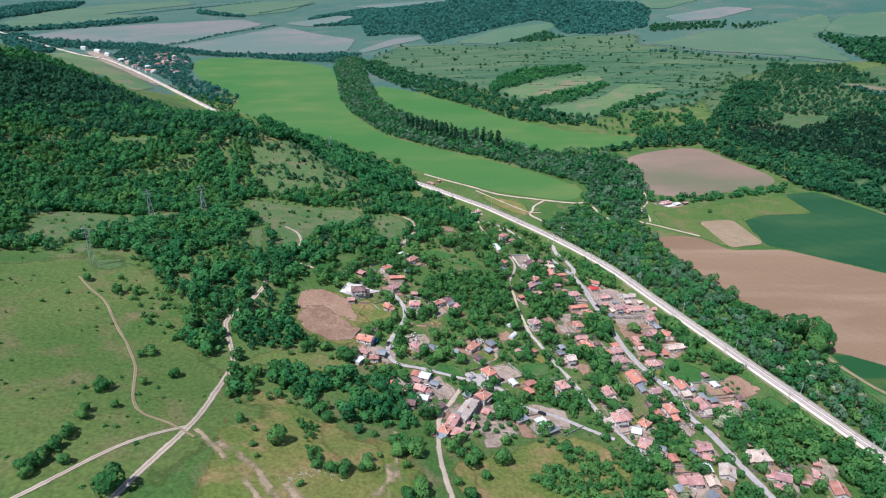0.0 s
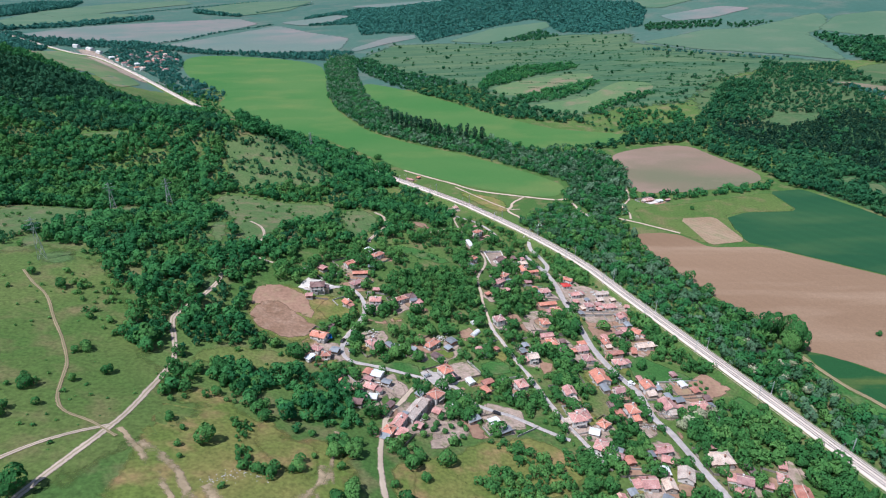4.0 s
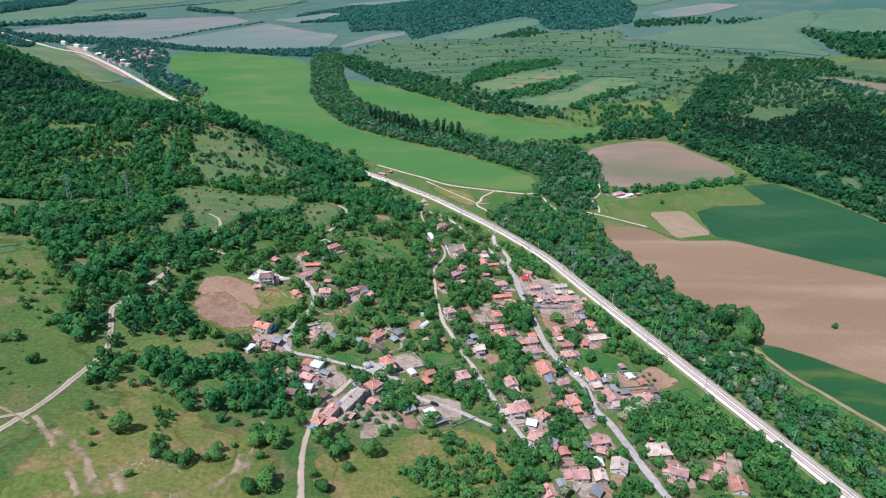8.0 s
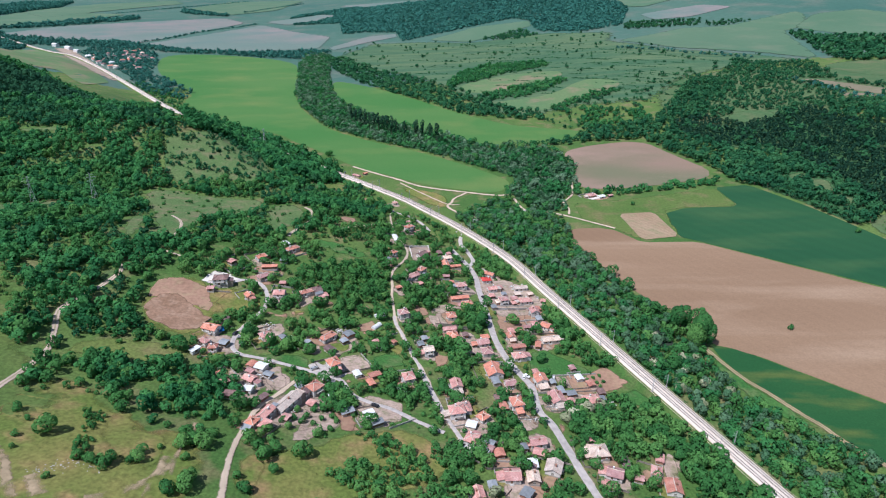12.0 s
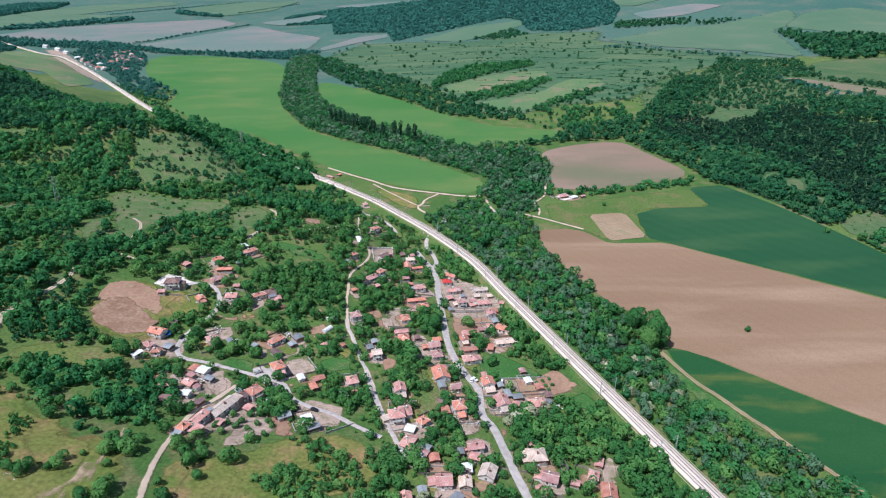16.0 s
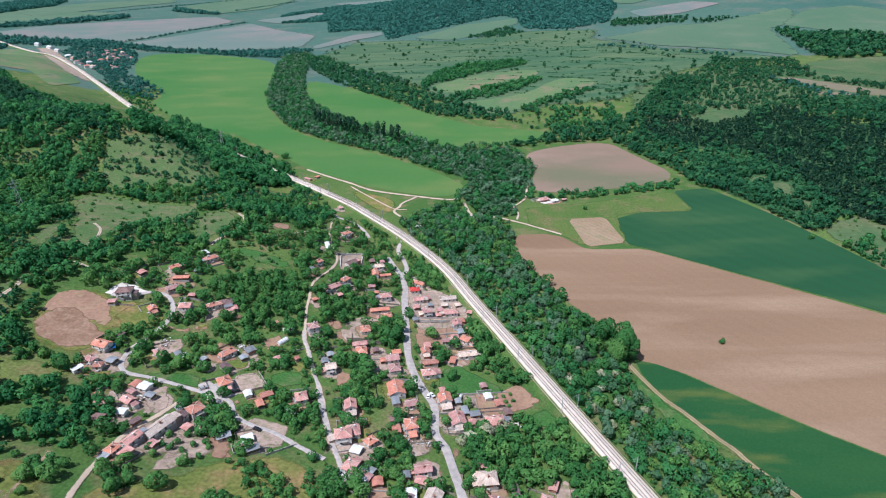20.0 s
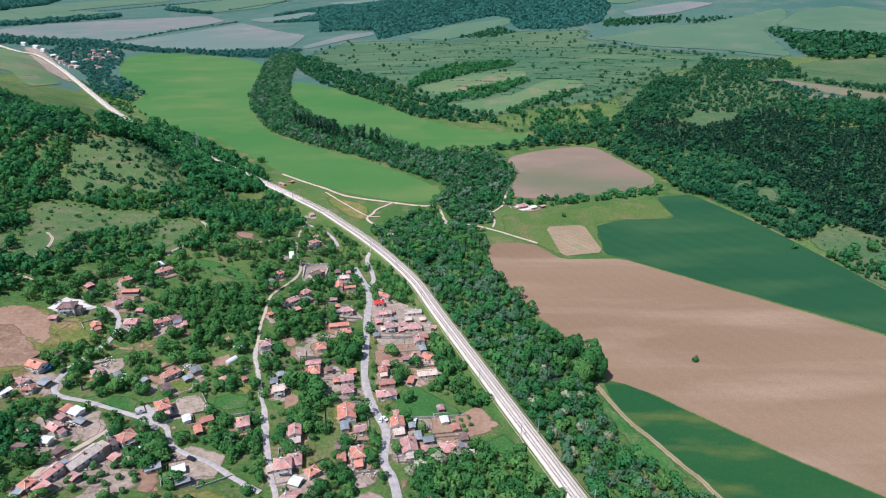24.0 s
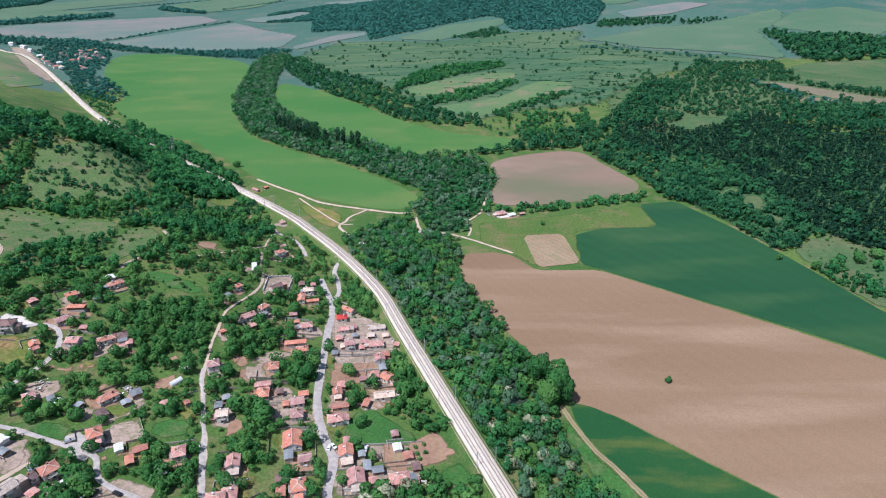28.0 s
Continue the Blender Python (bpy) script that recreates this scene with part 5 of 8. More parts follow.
TERRACES = [[(102.2, 1730.5), (326.4, 1694.6), (464.2, 1502.2)], [(122.5, 1584.7), (289.9, 1494.5), (397.2, 1399.7), (496.3, 1327), (599.1, 1237.5), (668.8, 1199.3)], [(8.2, 1520.3), (150.1, 1431.6), (264.6, 1355.1)], [(325.8, 1358.3), (435.8, 1284.2), (549.3, 1211.1)], [(315.6, 1301.4), (419, 1229.4), (535.5, 1164.4)], [(308.1, 1251.8), (406.9, 1189.7), (500.1, 1127.9)], [(303.5, 1206.7), (385.2, 1152.5), (476.9, 1093.7)], [(304.5, 1164), (404.1, 1114)], [(394.2, 1083), (466.8, 1042.4)], [(386.4, 1043.4), (444.8, 1009.3)], [(-112.2, 1474.8), (20.5, 1414.2), (119.7, 1374.3)], [(-80.6, 1384.3), (19.3, 1326.6), (89.4, 1290.3)], [(130.6, 1508.7), (228.7, 1441.8), (313.8, 1358.9)], [(178.4, 1720.7), (273.3, 1642.7), (359.8, 1510.4)], [(373.3, 1493.9), (443.5, 1418.2), (521.3, 1354.2)], [(120.3, 1634.6), (213.3, 1562.9), (301.6, 1445.9)], [(451.6, 1339.4), (523, 1306.2), (602.7, 1274.2)], [(266.6, 1422.8), (339.4, 1354.3), (416.1, 1287.6)], [(146.4, 1461), (227.8, 1393), (309.6, 1311.5)], [(373.7, 1275), (441.7, 1238.6), (516, 1200.9)], [(168.9, 1360.2), (245, 1304.9), (323.7, 1241.9)], [(336.5, 1234.8), (403.5, 1199.8), (475.8, 1161.7)], [(122.8, 1310.3), (199.3, 1265), (278.9, 1208.6)], [(417.2, 1155), (480.8, 1130.7), (548.6, 1099.5)], [(249.9, 1194.2), (317.3, 1160.5), (389.3, 1121.6)], [(146.2, 1209.1), (217.5, 1174.8), (292.9, 1131.9)], [(352, 1111.9), (414.6, 1087.9), (481.2, 1057.2)], [(167.2, 1150.6), (235.4, 1122), (308.2, 1086)], [(320, 1081.9), (382, 1059.7), (448.2, 1030.7)], [(127.7, 1114.9), (195.5, 1090.7), (268.3, 1058.3)], [(396.1, 1026.6), (454.1, 1007.1), (514.1, 977.9)]]
FAR_HEDGES = [[(-839.3, 1946.2), (-800.5, 2051.9), (-783.8, 2248), (-718, 2437.5), (-670.7, 2593.6)], [(-1424.9, 2945.1), (-1344.3, 3188.8), (-1274.1, 3457.6), (-1128.5, 4023)], [(-883.2, 3123.6), (-825.3, 3338.8), (-725.8, 3736.7)], [(468.4, 1429.7), (607, 1308.5), (700.4, 1261.4)], [(673.6, 945.4), (696.3, 862.6), (722.3, 817.4)], [(659.7, 1039.1), (672.2, 958.6), (670.9, 881)]]
TREES_A = [(-69.3, 194.7, 4.6), (-115.8, 154.2, 5.4), (-57.4, 221.5, 3.6), (-53.2, 216.5, 3.2), (-199.3, 301.9, 3.8), (-209.2, 314.5, 2.8), (-188.1, 304.1, 3.2), (-144.9, 249.7, 2.6), (-124.4, 266.7, 6), (-137.6, 282.8, 5.2), (-54, 278.3, 5), (-148.9, 212.6, 2.8), (-140.9, 221.8, 2.8), (26.8, 204.2, 4.4), (-12.1, 201.1, 4.2), (-19.3, 198.5, 3.6), (-39, 179.1, 2.8), (-30.9, 185.1, 2.8), (-44.8, 180.4, 2.6), (-50.5, 181.1, 2.4), (-32.9, 183.1, 2), (-137.3, 164.5, 2.4), (-147.8, 159.6, 3), (-144.8, 156.2, 2.6), (-144.3, 178.5, 2.8), (-144.3, 171.4, 2.8), (-145.5, 166.7, 2.4), (-146.7, 195.7, 2.4), (-144.2, 163, 2.6), (-48, 299.4, 3.4)]
TREES_B = [(-40.4, 316.5, 3.6), (131.5, 466.1, 4.6), (30.6, 243.8, 5), (37.6, 241.1, 4.2), (35.9, 251.7, 3.8), (-8.7, 174, 4), (-12.9, 170.5, 3.2), (12.6, 198.4, 3.8), (7.8, 204.5, 3), (18.3, 191.5, 2.4), (-21.2, 267.7, 3.6), (-32.1, 270.4, 3.8), (52.4, 203.4, 2.4), (314, 349.7, 2.0), (121.2, 306.1, 4.4), (131.2, 318.2, 3), (108.8, 341.9, 5.6), (103, 342.5, 5), (109.9, 353.7, 4.6), (96.7, 302.8, 6.4), (161.6, 356.4, 6.2), (141.2, 268.1, 2.8), (131.5, 351.4, 4.2), (144.1, 309.6, 3.4), (134.8, 267.2, 2.6), (28.3, 273.3, 3.4), (10.7, 294, 3.8), (-2, 293.4, 4.2), (130.1, 307.6, 2.8), (92, 259.2, 4.2)]
TREES_C = [(69.6, 334.7, 4), (47.3, 333.7, 4.2), (50.4, 303.9, 3.6), (45.8, 301.5, 3.4), (87.8, 345.5, 5.2), (72, 362.8, 5.2), (86.4, 410.5, 4.6), (146.4, 443.4, 4.4), (126.4, 442.9, 4.6), (165.5, 336.6, 4.6), (121.5, 720.1, 6), (-58.5, 744.1, 4.4), (-19.6, 695.8, 3.8), (161.2, 764.2, 5.2), (184.6, 775.9, 5), (124.8, 799.7, 4.6), (448, 497.6, 2.6), (500.7, 485.8, 5), (516.3, 487.6, 5), (466, 479, 4), (750.5, 889.9, 4), (273.4, 577.5, 2.2), (195.4, 267.1, 4), (200.7, 273.7, 3.4), (21.8, 233.4, 1.8), (24.1, 239.2, 2), (28.3, 240.1, 2), (33.1, 235.2, 1.7), (20.7, 228.7, 1.9), (29, 232.9, 1.6)]
TREES_D = [(25.7, 228, 1.5), (35.8, 232.5, 1.6), (16.8, 230.4, 1.7), (16.3, 222.8, 1.9), (34.3, 225.3, 1.5), (12.2, 227.6, 1.8), (16.7, 237.2, 1.8), (33.3, 257.3, 4.2), (28.4, 271.2, 3.2)]
TREES_F = [(171.0, 300.4, 1.2), (172.3, 295.9, 1.2), (173.6, 291.5, 1.2), (174.8, 288.0, 1.2), (177.5, 292.4, 1.2), (169.8, 288.3, 1.2), (176.5, 298.0, 1.2), (168.4, 293.8, 1.2)]
TREES_G = [(-21.6, 206.1, 3.4), (-16.8, 201.9, 3.2), (-16.2, 207.7, 2.4), (-11.7, 208.3, 2.6), (-15.3, 190.6, 2.0), (-9.2, 178.8, 3), (-9.8, 174.1, 2.4), (-31.8, 190.1, 2.4), (-33.1, 186.2, 1.6), (-26.9, 194.7, 1.4), (-39.5, 182.7, 2.6), (-88.0, 205.7, 2.2), (-77.6, 188.9, 1.6), (-74.1, 181.7, 1.2), (-80.6, 200.1, 1.4), (-54.1, 168.9, 1.4), (-55.5, 227.8, 2.4), (-58.5, 229.1, 2.0), (-31.2, 210.8, 1.8), (-105.7, 204.3, 1.6), (12.2, 200.4, 3), (14.9, 205.3, 3), (11.9, 177.8, 3), (6.3, 184.5, 2)]
TREES_E = [(-145.6, 161.4, 3.2), (-144.3, 171.8, 2.6), (-145.2, 182.3, 2.2), (-145.0, 191.5, 2.6), (-138.4, 202.2, 2.0), (-147.3, 251.9, 2.6), (-149.0, 247.0, 2.0), (-121.7, 260.6, 2.0), (-127.4, 233.7, 2.8), (-136.8, 223.4, 2.0), (-151.6, 215.6, 2.8), (-147.4, 215.1, 2.2), (-156.3, 211.9, 1.2), (-210.8, 296.1, 1.4), (-216.4, 282.8, 1.2)]
SINGLE_TREES = TREES_A + TREES_B + TREES_C + TREES_D + TREES_E + TREES_F + TREES_G
TALL_TREES = [(246.8, 331.5, 6.5), (241.6, 326.7, 5.5), (251.4, 331.5, 5.0), (239.7, 346.3, 6.0), (248.8, 343.8, 6.0)]
BLOSSOM_TREES = [(211.1, 308.4, 3.2), (230.0, 314.3, 3.0), (238.3, 314.9, 2.6), (218.5, 285.1, 3.4), (233.8, 289.1, 3.2), (205.4, 322.3, 2.4), (188.8, 364.4, 2.6), (226.3, 271.9, 3.0), (221.4, 340.7, 2.2), (246.5, 283.8, 2.6), (160.9, 262.4, 4.2), (153.9, 257.1, 3.6), (169.6, 267.0, 3.6), (228.0, 302.5, 2.8), (234.1, 289.4, 3.2), (148.5, 254.1, 3.0), (205.4, 289.0, 2.8), (108.2, 195.8, 3.2)]
GREENHOUSES = [(45.3, 337.2), (44.6, 325.2)]
RUBBLE = [(-17.9, 312), (24.3, 317.1), (144.8, 266.1), (119.1, 388.6), (138.3, 391.9), (-10.3, 260.9), (13, 236), (130.2, 251.3), (122.8, 252.2), (175.9, 275.4), (83.6, 371.6), (138.5, 405.4), (154.5, 392.4)]
POPLARS = [(30.7, 823.2), (45.6, 822.8), (54.7, 817.1), (65.3, 811.5), (74.9, 805.9), (-53, 903.9), (-45.4, 896.5), (-37.9, 889.2), (-30.5, 882), (-23.3, 874.9), (-16.1, 868), (-9, 861.1), (-2, 854.4), (4.8, 847.7), (11.6, 841.1), (18.3, 834.7)]
PYLONS = [(-150.8, 787.8), (-204, 481.2), (-216.3, 335.1), (-233.7, 450.5)]
STATION_TOWN = [(-843.7, 1617.9), (-796.8, 1699.8), (-752.1, 1732.5), (-635.5, 1579.4), (-582.8, 1411.9), (-653.4, 1412), (-636, 1318.3), (-750.3, 1482.1)]
STATION_HALL = [(-969.5, 1777.7), (-908.9, 1710.4), (-1040.9, 1836.8)]
DARK_STAND = [(-640, 640), (-532.1, 753.5), (-524.5, 803.0), (-494.2, 854.7), (-455.8, 869.6), (-379.1, 822.2), (-367.2, 720.9), (-424.4, 720.1), (-420.8, 656.5), (-447.2, 607.2), (-520, 500)]
BRIGHT_STAND = [(-419.4, 648.5), (-422.0, 715.5), (-363.1, 712.3), (-285.9, 636.3), (-290.5, 617.0), (-345.6, 622.4), (-395.2, 598.6)]
MEADOW = [(-319.1, 295.8), (-239.9, 354), (-174.3, 343), (-144, 306.7), (-120.5, 265.4), (-110, 251.3), (-106.1, 205.3), (-117.1, 150.8), (-153, 128.7), (-210.8, 158)]
CARS = [(16.2, 277.3, 40, 'silver'), (32.7, 277.5, 35, 'black'), (29.9, 277.1, 40, 'white'), (131.3, 289.8, 80, 'white'), (-32.9, 301.6, 70, 'black'), (-29.0, 299.2, 20, 'silver'), (43.2, 248.0, 80, 'black'), (51.7, 249.1, -20, 'black'), (133.0, 290.9, -50, 'white'), (113.8, 383.4, -55, 'black'), (-26.4, 292.9, 30, 'silver'), (94.8, 225.1, -45, 'white'), (148.5, 292.1, 80, 'white')]
TARP = (-41.4, 301.1)
WALL_RUIN = [(-60.3, 171.2), (-55.5, 173.4), (-51.1, 178), (-43.5, 178.1), (-40.2, 178.2)]
BRIDGE = [(164.9, 558), (177, 555.8)]
UNDERPASS = [(102.1, 506.8)]
YARD_WALL = [(61.0, 429.7), (57.3, 455.1), (72.5, 467.9), (75.0, 435.3), (67.5, 428.9)]
THICKETS = {"a": [(-5.9, 383.9), (22.5, 398.3), (49.7, 379.4), (55.7, 344.4), (45.8, 335.9), (23.7, 339.6), (6.5, 356.2)], "b": [(56.9, 369.6), (73.8, 389.4), (87.9, 376.8), (88.3, 349.6), (74.4, 343.8), (61.8, 354.4)], "c": [(95.5, 353.7), (109.6, 359.8), (114.1, 337.5), (104.9, 329.8), (98.4, 338.2)], "d": [(49.2, 275.1), (72, 281.5), (82.3, 254.6), (61.4, 250)], "e": [(22.7, 256.7), (37.8, 263.3), (50.1, 251.1), (33.4, 243.4)], "f": [(86.5, 311.4), (102.1, 314.7), (110.7, 282.8), (100.5, 266.6), (84.6, 282.9)], "g": [(-44.3, 323.7), (-33.3, 328.7), (-20.6, 322.4), (-25.2, 304), (-31, 302.7)], "h": [(101.9, 480.4), (123.1, 465.3), (137.7, 419.4), (129.5, 417.6), (112, 445.4)], "i": [(-23.9, 337.8), (-8.8, 349.2), (-3, 337.4), (-16.8, 330)], "j": [(-12.4, 298.1), (3.5, 303.1), (10.1, 295.9), (-5.1, 290.4)], "k": [(-84.9, 304.9), (-54.1, 300.9), (-45.6, 280), (-67.5, 269.3), (-79.4, 285.8)], "l": [(110.5, 247.7), (130.2, 251.3), (128.3, 234.9), (111.2, 220.1), (102.2, 226.9)], "m": [(75.7, 222.7), (89.7, 222.9), (100, 214), (88, 200), (74, 204)], "n": [(29.3, 260.8), (45.1, 263.4), (45.8, 246.3), (30.6, 241.4)]}
SCRUB_EDGE = [(-215, 354.5), (-178.9, 354.4), (-156.5, 337.1), (-130.6, 273.6), (-141, 259.9), (-166, 284.7), (-187.2, 304.2)]
TERRACE_WALLS = [[(120.1, 367.3), (129.7, 370.2), (139, 372.3)], [(118.2, 373.7), (129.9, 375.8), (141.7, 378.1)], [(125.8, 352.7), (134.6, 355.1), (142.5, 357.5)], [(38.8, 296.4), (45.9, 286.1)], [(146, 294.7), (159.5, 297.5), (174.8, 300.4)], [(137.6, 276.2), (149.4, 279)], [(140.2, 263.9), (152.3, 266.6)], [(91.5, 238.9), (99.8, 242.3)], [(60.7, 232.2), (72.2, 241.6)], [(95.4, 320.5), (103.3, 326.4)], [(60, 331.8), (66.7, 333.6)]]

# ---- helpers for meshes ----
def part(name, bm, material, parent=None, label="", smooth=False):
    """Links a bmesh as one mesh object, under a thing or a part."""
    me = bpy.data.meshes.new(name)
    bm.to_mesh(me)
    bm.free()
    me.materials.append(M[material])
    if smooth:
        me.polygons.foreach_set("use_smooth", [True] * len(me.polygons))
    ob = new(name, me)
    if parent is not None:
        ob.parent = parent
    return tagged(ob, label)


def empty_at(name, x, y, turn=0.0, z=None):
    ob = new(name)
    ob.matrix_basis = pose(x, y, float(height(x, y)) if z is None else z, 0, 0, turn)
    return ob


def raw_mesh(name, verts, faces_flat, face_size, material, tint=None, normals=None):
    """A mesh straight from arrays: equal faces of face_size corners."""
    me = bpy.data.meshes.new(name)
    nf = len(faces_flat) // face_size
    me.vertices.add(len(verts))
    me.vertices.foreach_set("co", np.asarray(verts, np.float32).ravel())
    me.loops.add(len(faces_flat))
    me.loops.foreach_set("vertex_index", np.asarray(faces_flat, np.int32))
    me.polygons.add(nf)
    me.polygons.foreach_set("loop_start", np.arange(0, nf * face_size, face_size, dtype=np.int32))
    me.update(calc_edges=True)
    if tint is not None:
        a = me.attributes.new("tint", "FLOAT", "POINT")
        a.data.foreach_set("value", np.asarray(tint, np.float32))
    if normals is not None:
        a = me.attributes.new("custom_normal", "FLOAT_VECTOR", "POINT")
        a.data.foreach_set("vector", np.asarray(normals, np.float32).ravel())
    me.materials.append(M[material])
    return me


def box(bm, x0, x1, y0, y1, z0, z1):
    v = [bm.verts.new(p) for p in ((x0, y0, z0), (x1, y0, z0), (x1, y1, z0), (x0, y1, z0), (x0, y0, z1), (x1, y0, z1), (x1, y1, z1), (x0, y1, z1))]
    for f in ((0, 3, 2, 1), (4, 5, 6, 7), (0, 1, 5, 4), (1, 2, 6, 5), (2, 3, 7, 6), (3, 0, 4, 7)):
        bm.faces.new([v[i] for i in f])
    return v


def beam(bm, a, b, r0, r1, n=5):
    """A tapered round bar from a to b."""
    a, b = Vector(a), Vector(b)
    d = (b - a).normalized()
    s = d.orthogonal().normalized()
    t = d.cross(s)
    rings = []
    for p, r in ((a, r0), (b, r1)):
        rings.append([bm.verts.new(p + (s * math.cos(k * 2 * math.pi / n) + t * math.sin(k * 2 * math.pi / n)) * r) for k in range(n)])
    for k in range(n):
        bm.faces.new((rings[0][k], rings[0][(k + 1) % n], rings[1][(k + 1) % n], rings[1][k]))
    bm.faces.new(rings[1])
    bm.faces.new(rings[0][::-1])


def curve_through(points, step):
    """Evenly spaced points on a smooth curve through the given ones."""
    p = np.array([2 * np.array(points[0]) - points[1], *points, 2 * np.array(points[-1]) - points[-2]], float)
    out = []
    for i in range(1, len(p) - 2):
        n = max(2, int(np.hypot(*(p[i + 1] - p[i])) / step * 2))
        t = np.linspace(0, 1, n, endpoint=False)[:, None]
        a, b, c, d = p[i - 1:i + 3]
        out.append(0.5 * (2 * b + (c - a) * t + (2 * a - 5 * b + 4 * c - d) * t ** 2 + (3 * b - a - 3 * c + d) * t ** 3))
    q = np.vstack([*out, p[-2:-1]])
    s = np.concatenate([[0], np.cumsum(np.hypot(*np.diff(q, axis=0).T))])
    k = np.linspace(0, s[-1], max(2, int(s[-1] / step)))
    return np.stack([np.interp(k, s, q[:, 0]), np.interp(k, s, q[:, 1])], 1)


def sides(line):
    """Unit normals to the left of a line of points."""
    d = np.gradient(line, axis=0)
    d /= np.hypot(d[:, 0], d[:, 1])[:, None]
    return np.stack([-d[:, 1], d[:, 0]], 1)


def rounded(poly, times=2):
    """Corners cut back: once for a ploughed corner, twice for a soft edge."""
    p = np.array(poly, float)
    c = 0.1 if times == 1 else 0.24
    for _ in range(times):
        q = np.roll(p, -1, 0)
        p = np.stack([(1 - c) * p + c * q, c * p + (1 - c) * q], 1).reshape(-1, 2)
    return p


def inside(x, y, poly):
    r = np.zeros(x.shape, bool)
    px, py = np.array(poly, float).T
    for i in range(len(px)):
        j = i - 1
        c = (py[i] > y) != (py[j] > y)
        with np.errstate(divide="ignore", invalid="ignore"):
            r ^= c & (x < (px[j] - px[i]) * (y - py[i]) / (py[j] - py[i]) + px[i])
    return r


def near_line(x, y, line, reach):
    r = np.zeros(x.shape, bool)
    for (ax, ay), (bx, by) in zip(line[:-1], line[1:]):
        dx, dy = bx - ax, by - ay
        t = np.clip(((x - ax) * dx + (y - ay) * dy) / (dx * dx + dy * dy + 1e-9), 0, 1)
        r |= (x - ax - t * dx) ** 2 + (y - ay - t * dy) ** 2 < reach * reach
    return r


def soft_noise(x, y, scale, seed=0):
    """A cheap smooth field of about -1 to 1."""
    r = np.random.RandomState(seed)
    z = 0.0 * x
    for k in range(6):
        a, f, p = r.uniform(0, 6.28), r.uniform(0.6, 2.2) / scale, r.uniform(0, 6.28)
        z = z + np.sin((x * np.cos(a) + y * np.sin(a)) * f * 6.28 + p)
    return z / 3.0


# ---- the ground: one sheet out to the horizon ----
def axis(*runs):
    return np.unique(np.concatenate([np.arange(a, b + s * 0.5, s) for a, b, s in runs]).round(2))


gx = axis((-6000, -1100, 140), (-1100, 1200, 10), (1200, 6000, 140))
gy = axis((-3000, 60, 140), (60, 1700, 10), (1700, 4500, 28), (4500, 7000, 140))
GX, GY = np.meshgrid(gx, gy)
GZ = height(GX, GY)
nx, ny = len(gx), len(gy)
q = (np.arange(ny - 1)[:, None] * nx + np.arange(nx - 1)[None, :]).ravel()
me = raw_mesh("ground", np.stack([GX.ravel(), GY.ravel(), GZ.ravel()], 1), np.stack([q, q + 1, q + nx + 1, q + nx], 1).ravel(), 4, "grass")
me.polygons.foreach_set("use_smooth", [True] * len(me.polygons))
# beyond about 1.2 km the sheet takes the green with painted haze
me.materials.append(M["hazeplain"])
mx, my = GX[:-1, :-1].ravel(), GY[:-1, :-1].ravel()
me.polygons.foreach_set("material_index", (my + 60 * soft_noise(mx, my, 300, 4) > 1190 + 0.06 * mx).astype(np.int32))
tagged(new("ground", me), "rolling green grassland round the village and valley", "ground", kind="structure")


def draped(name, poly, material, lift, label, kind="structure", category="field", smooth_times=2, cell=0.0, fade=5.0):
    """A patch of land cover that follows the ground."""
    p = rounded(poly, smooth_times)
    lo, hi = p.min(0), p.max(0)
    ext = hi - lo
    step = cell or float(np.clip(max(ext) / 30, 4, 28))
    bm = bmesh.new()
    bm.faces.new([bm.verts.new((x, y, 0)) for x, y in p])
    for ax in (0, 1):
        for v in np.arange(lo[ax] + step * 0.5, hi[ax], step):
            no = (1, 0, 0) if ax == 0 else (0, 1, 0)
            bmesh.ops.bisect_plane(bm, geom=bm.verts[:] + bm.edges[:] + bm.faces[:], plane_co=(v * no[0], v * no[1], 0), plane_no=no)
    rim = bm.verts.layers.float.new("edge")
    vx, vy = np.array([v.co.x for v in bm.verts]), np.array([v.co.y for v in bm.verts])
    vz, far = height(vx, vy) + lift, np.full(vx.shape, 1e9)
    for (ax, ay), (bx, by) in zip(p, np.roll(p, -1, 0)):
        dx, dy = bx - ax, by - ay
        t = np.clip(((vx - ax) * dx + (vy - ay) * dy) / (dx * dx + dy * dy + 1e-9), 0, 1)
        far = np.minimum(far, np.hypot(vx - ax - t * dx, vy - ay - t * dy))
    for v, z, d in zip(bm.verts, vz, far):
        v.co.z = z
        v[rim] = min(1.0, d / fade)
    bmesh.ops.triangulate(bm, faces=bm.faces[:])
    bm.normal_update()
    if sum(f.normal.z for f in bm.faces) < 0:
        bmesh.ops.reverse_faces(bm, faces=bm.faces[:])
    return tagged(part(name, bm, material, smooth=True), label, category, kind=kind)


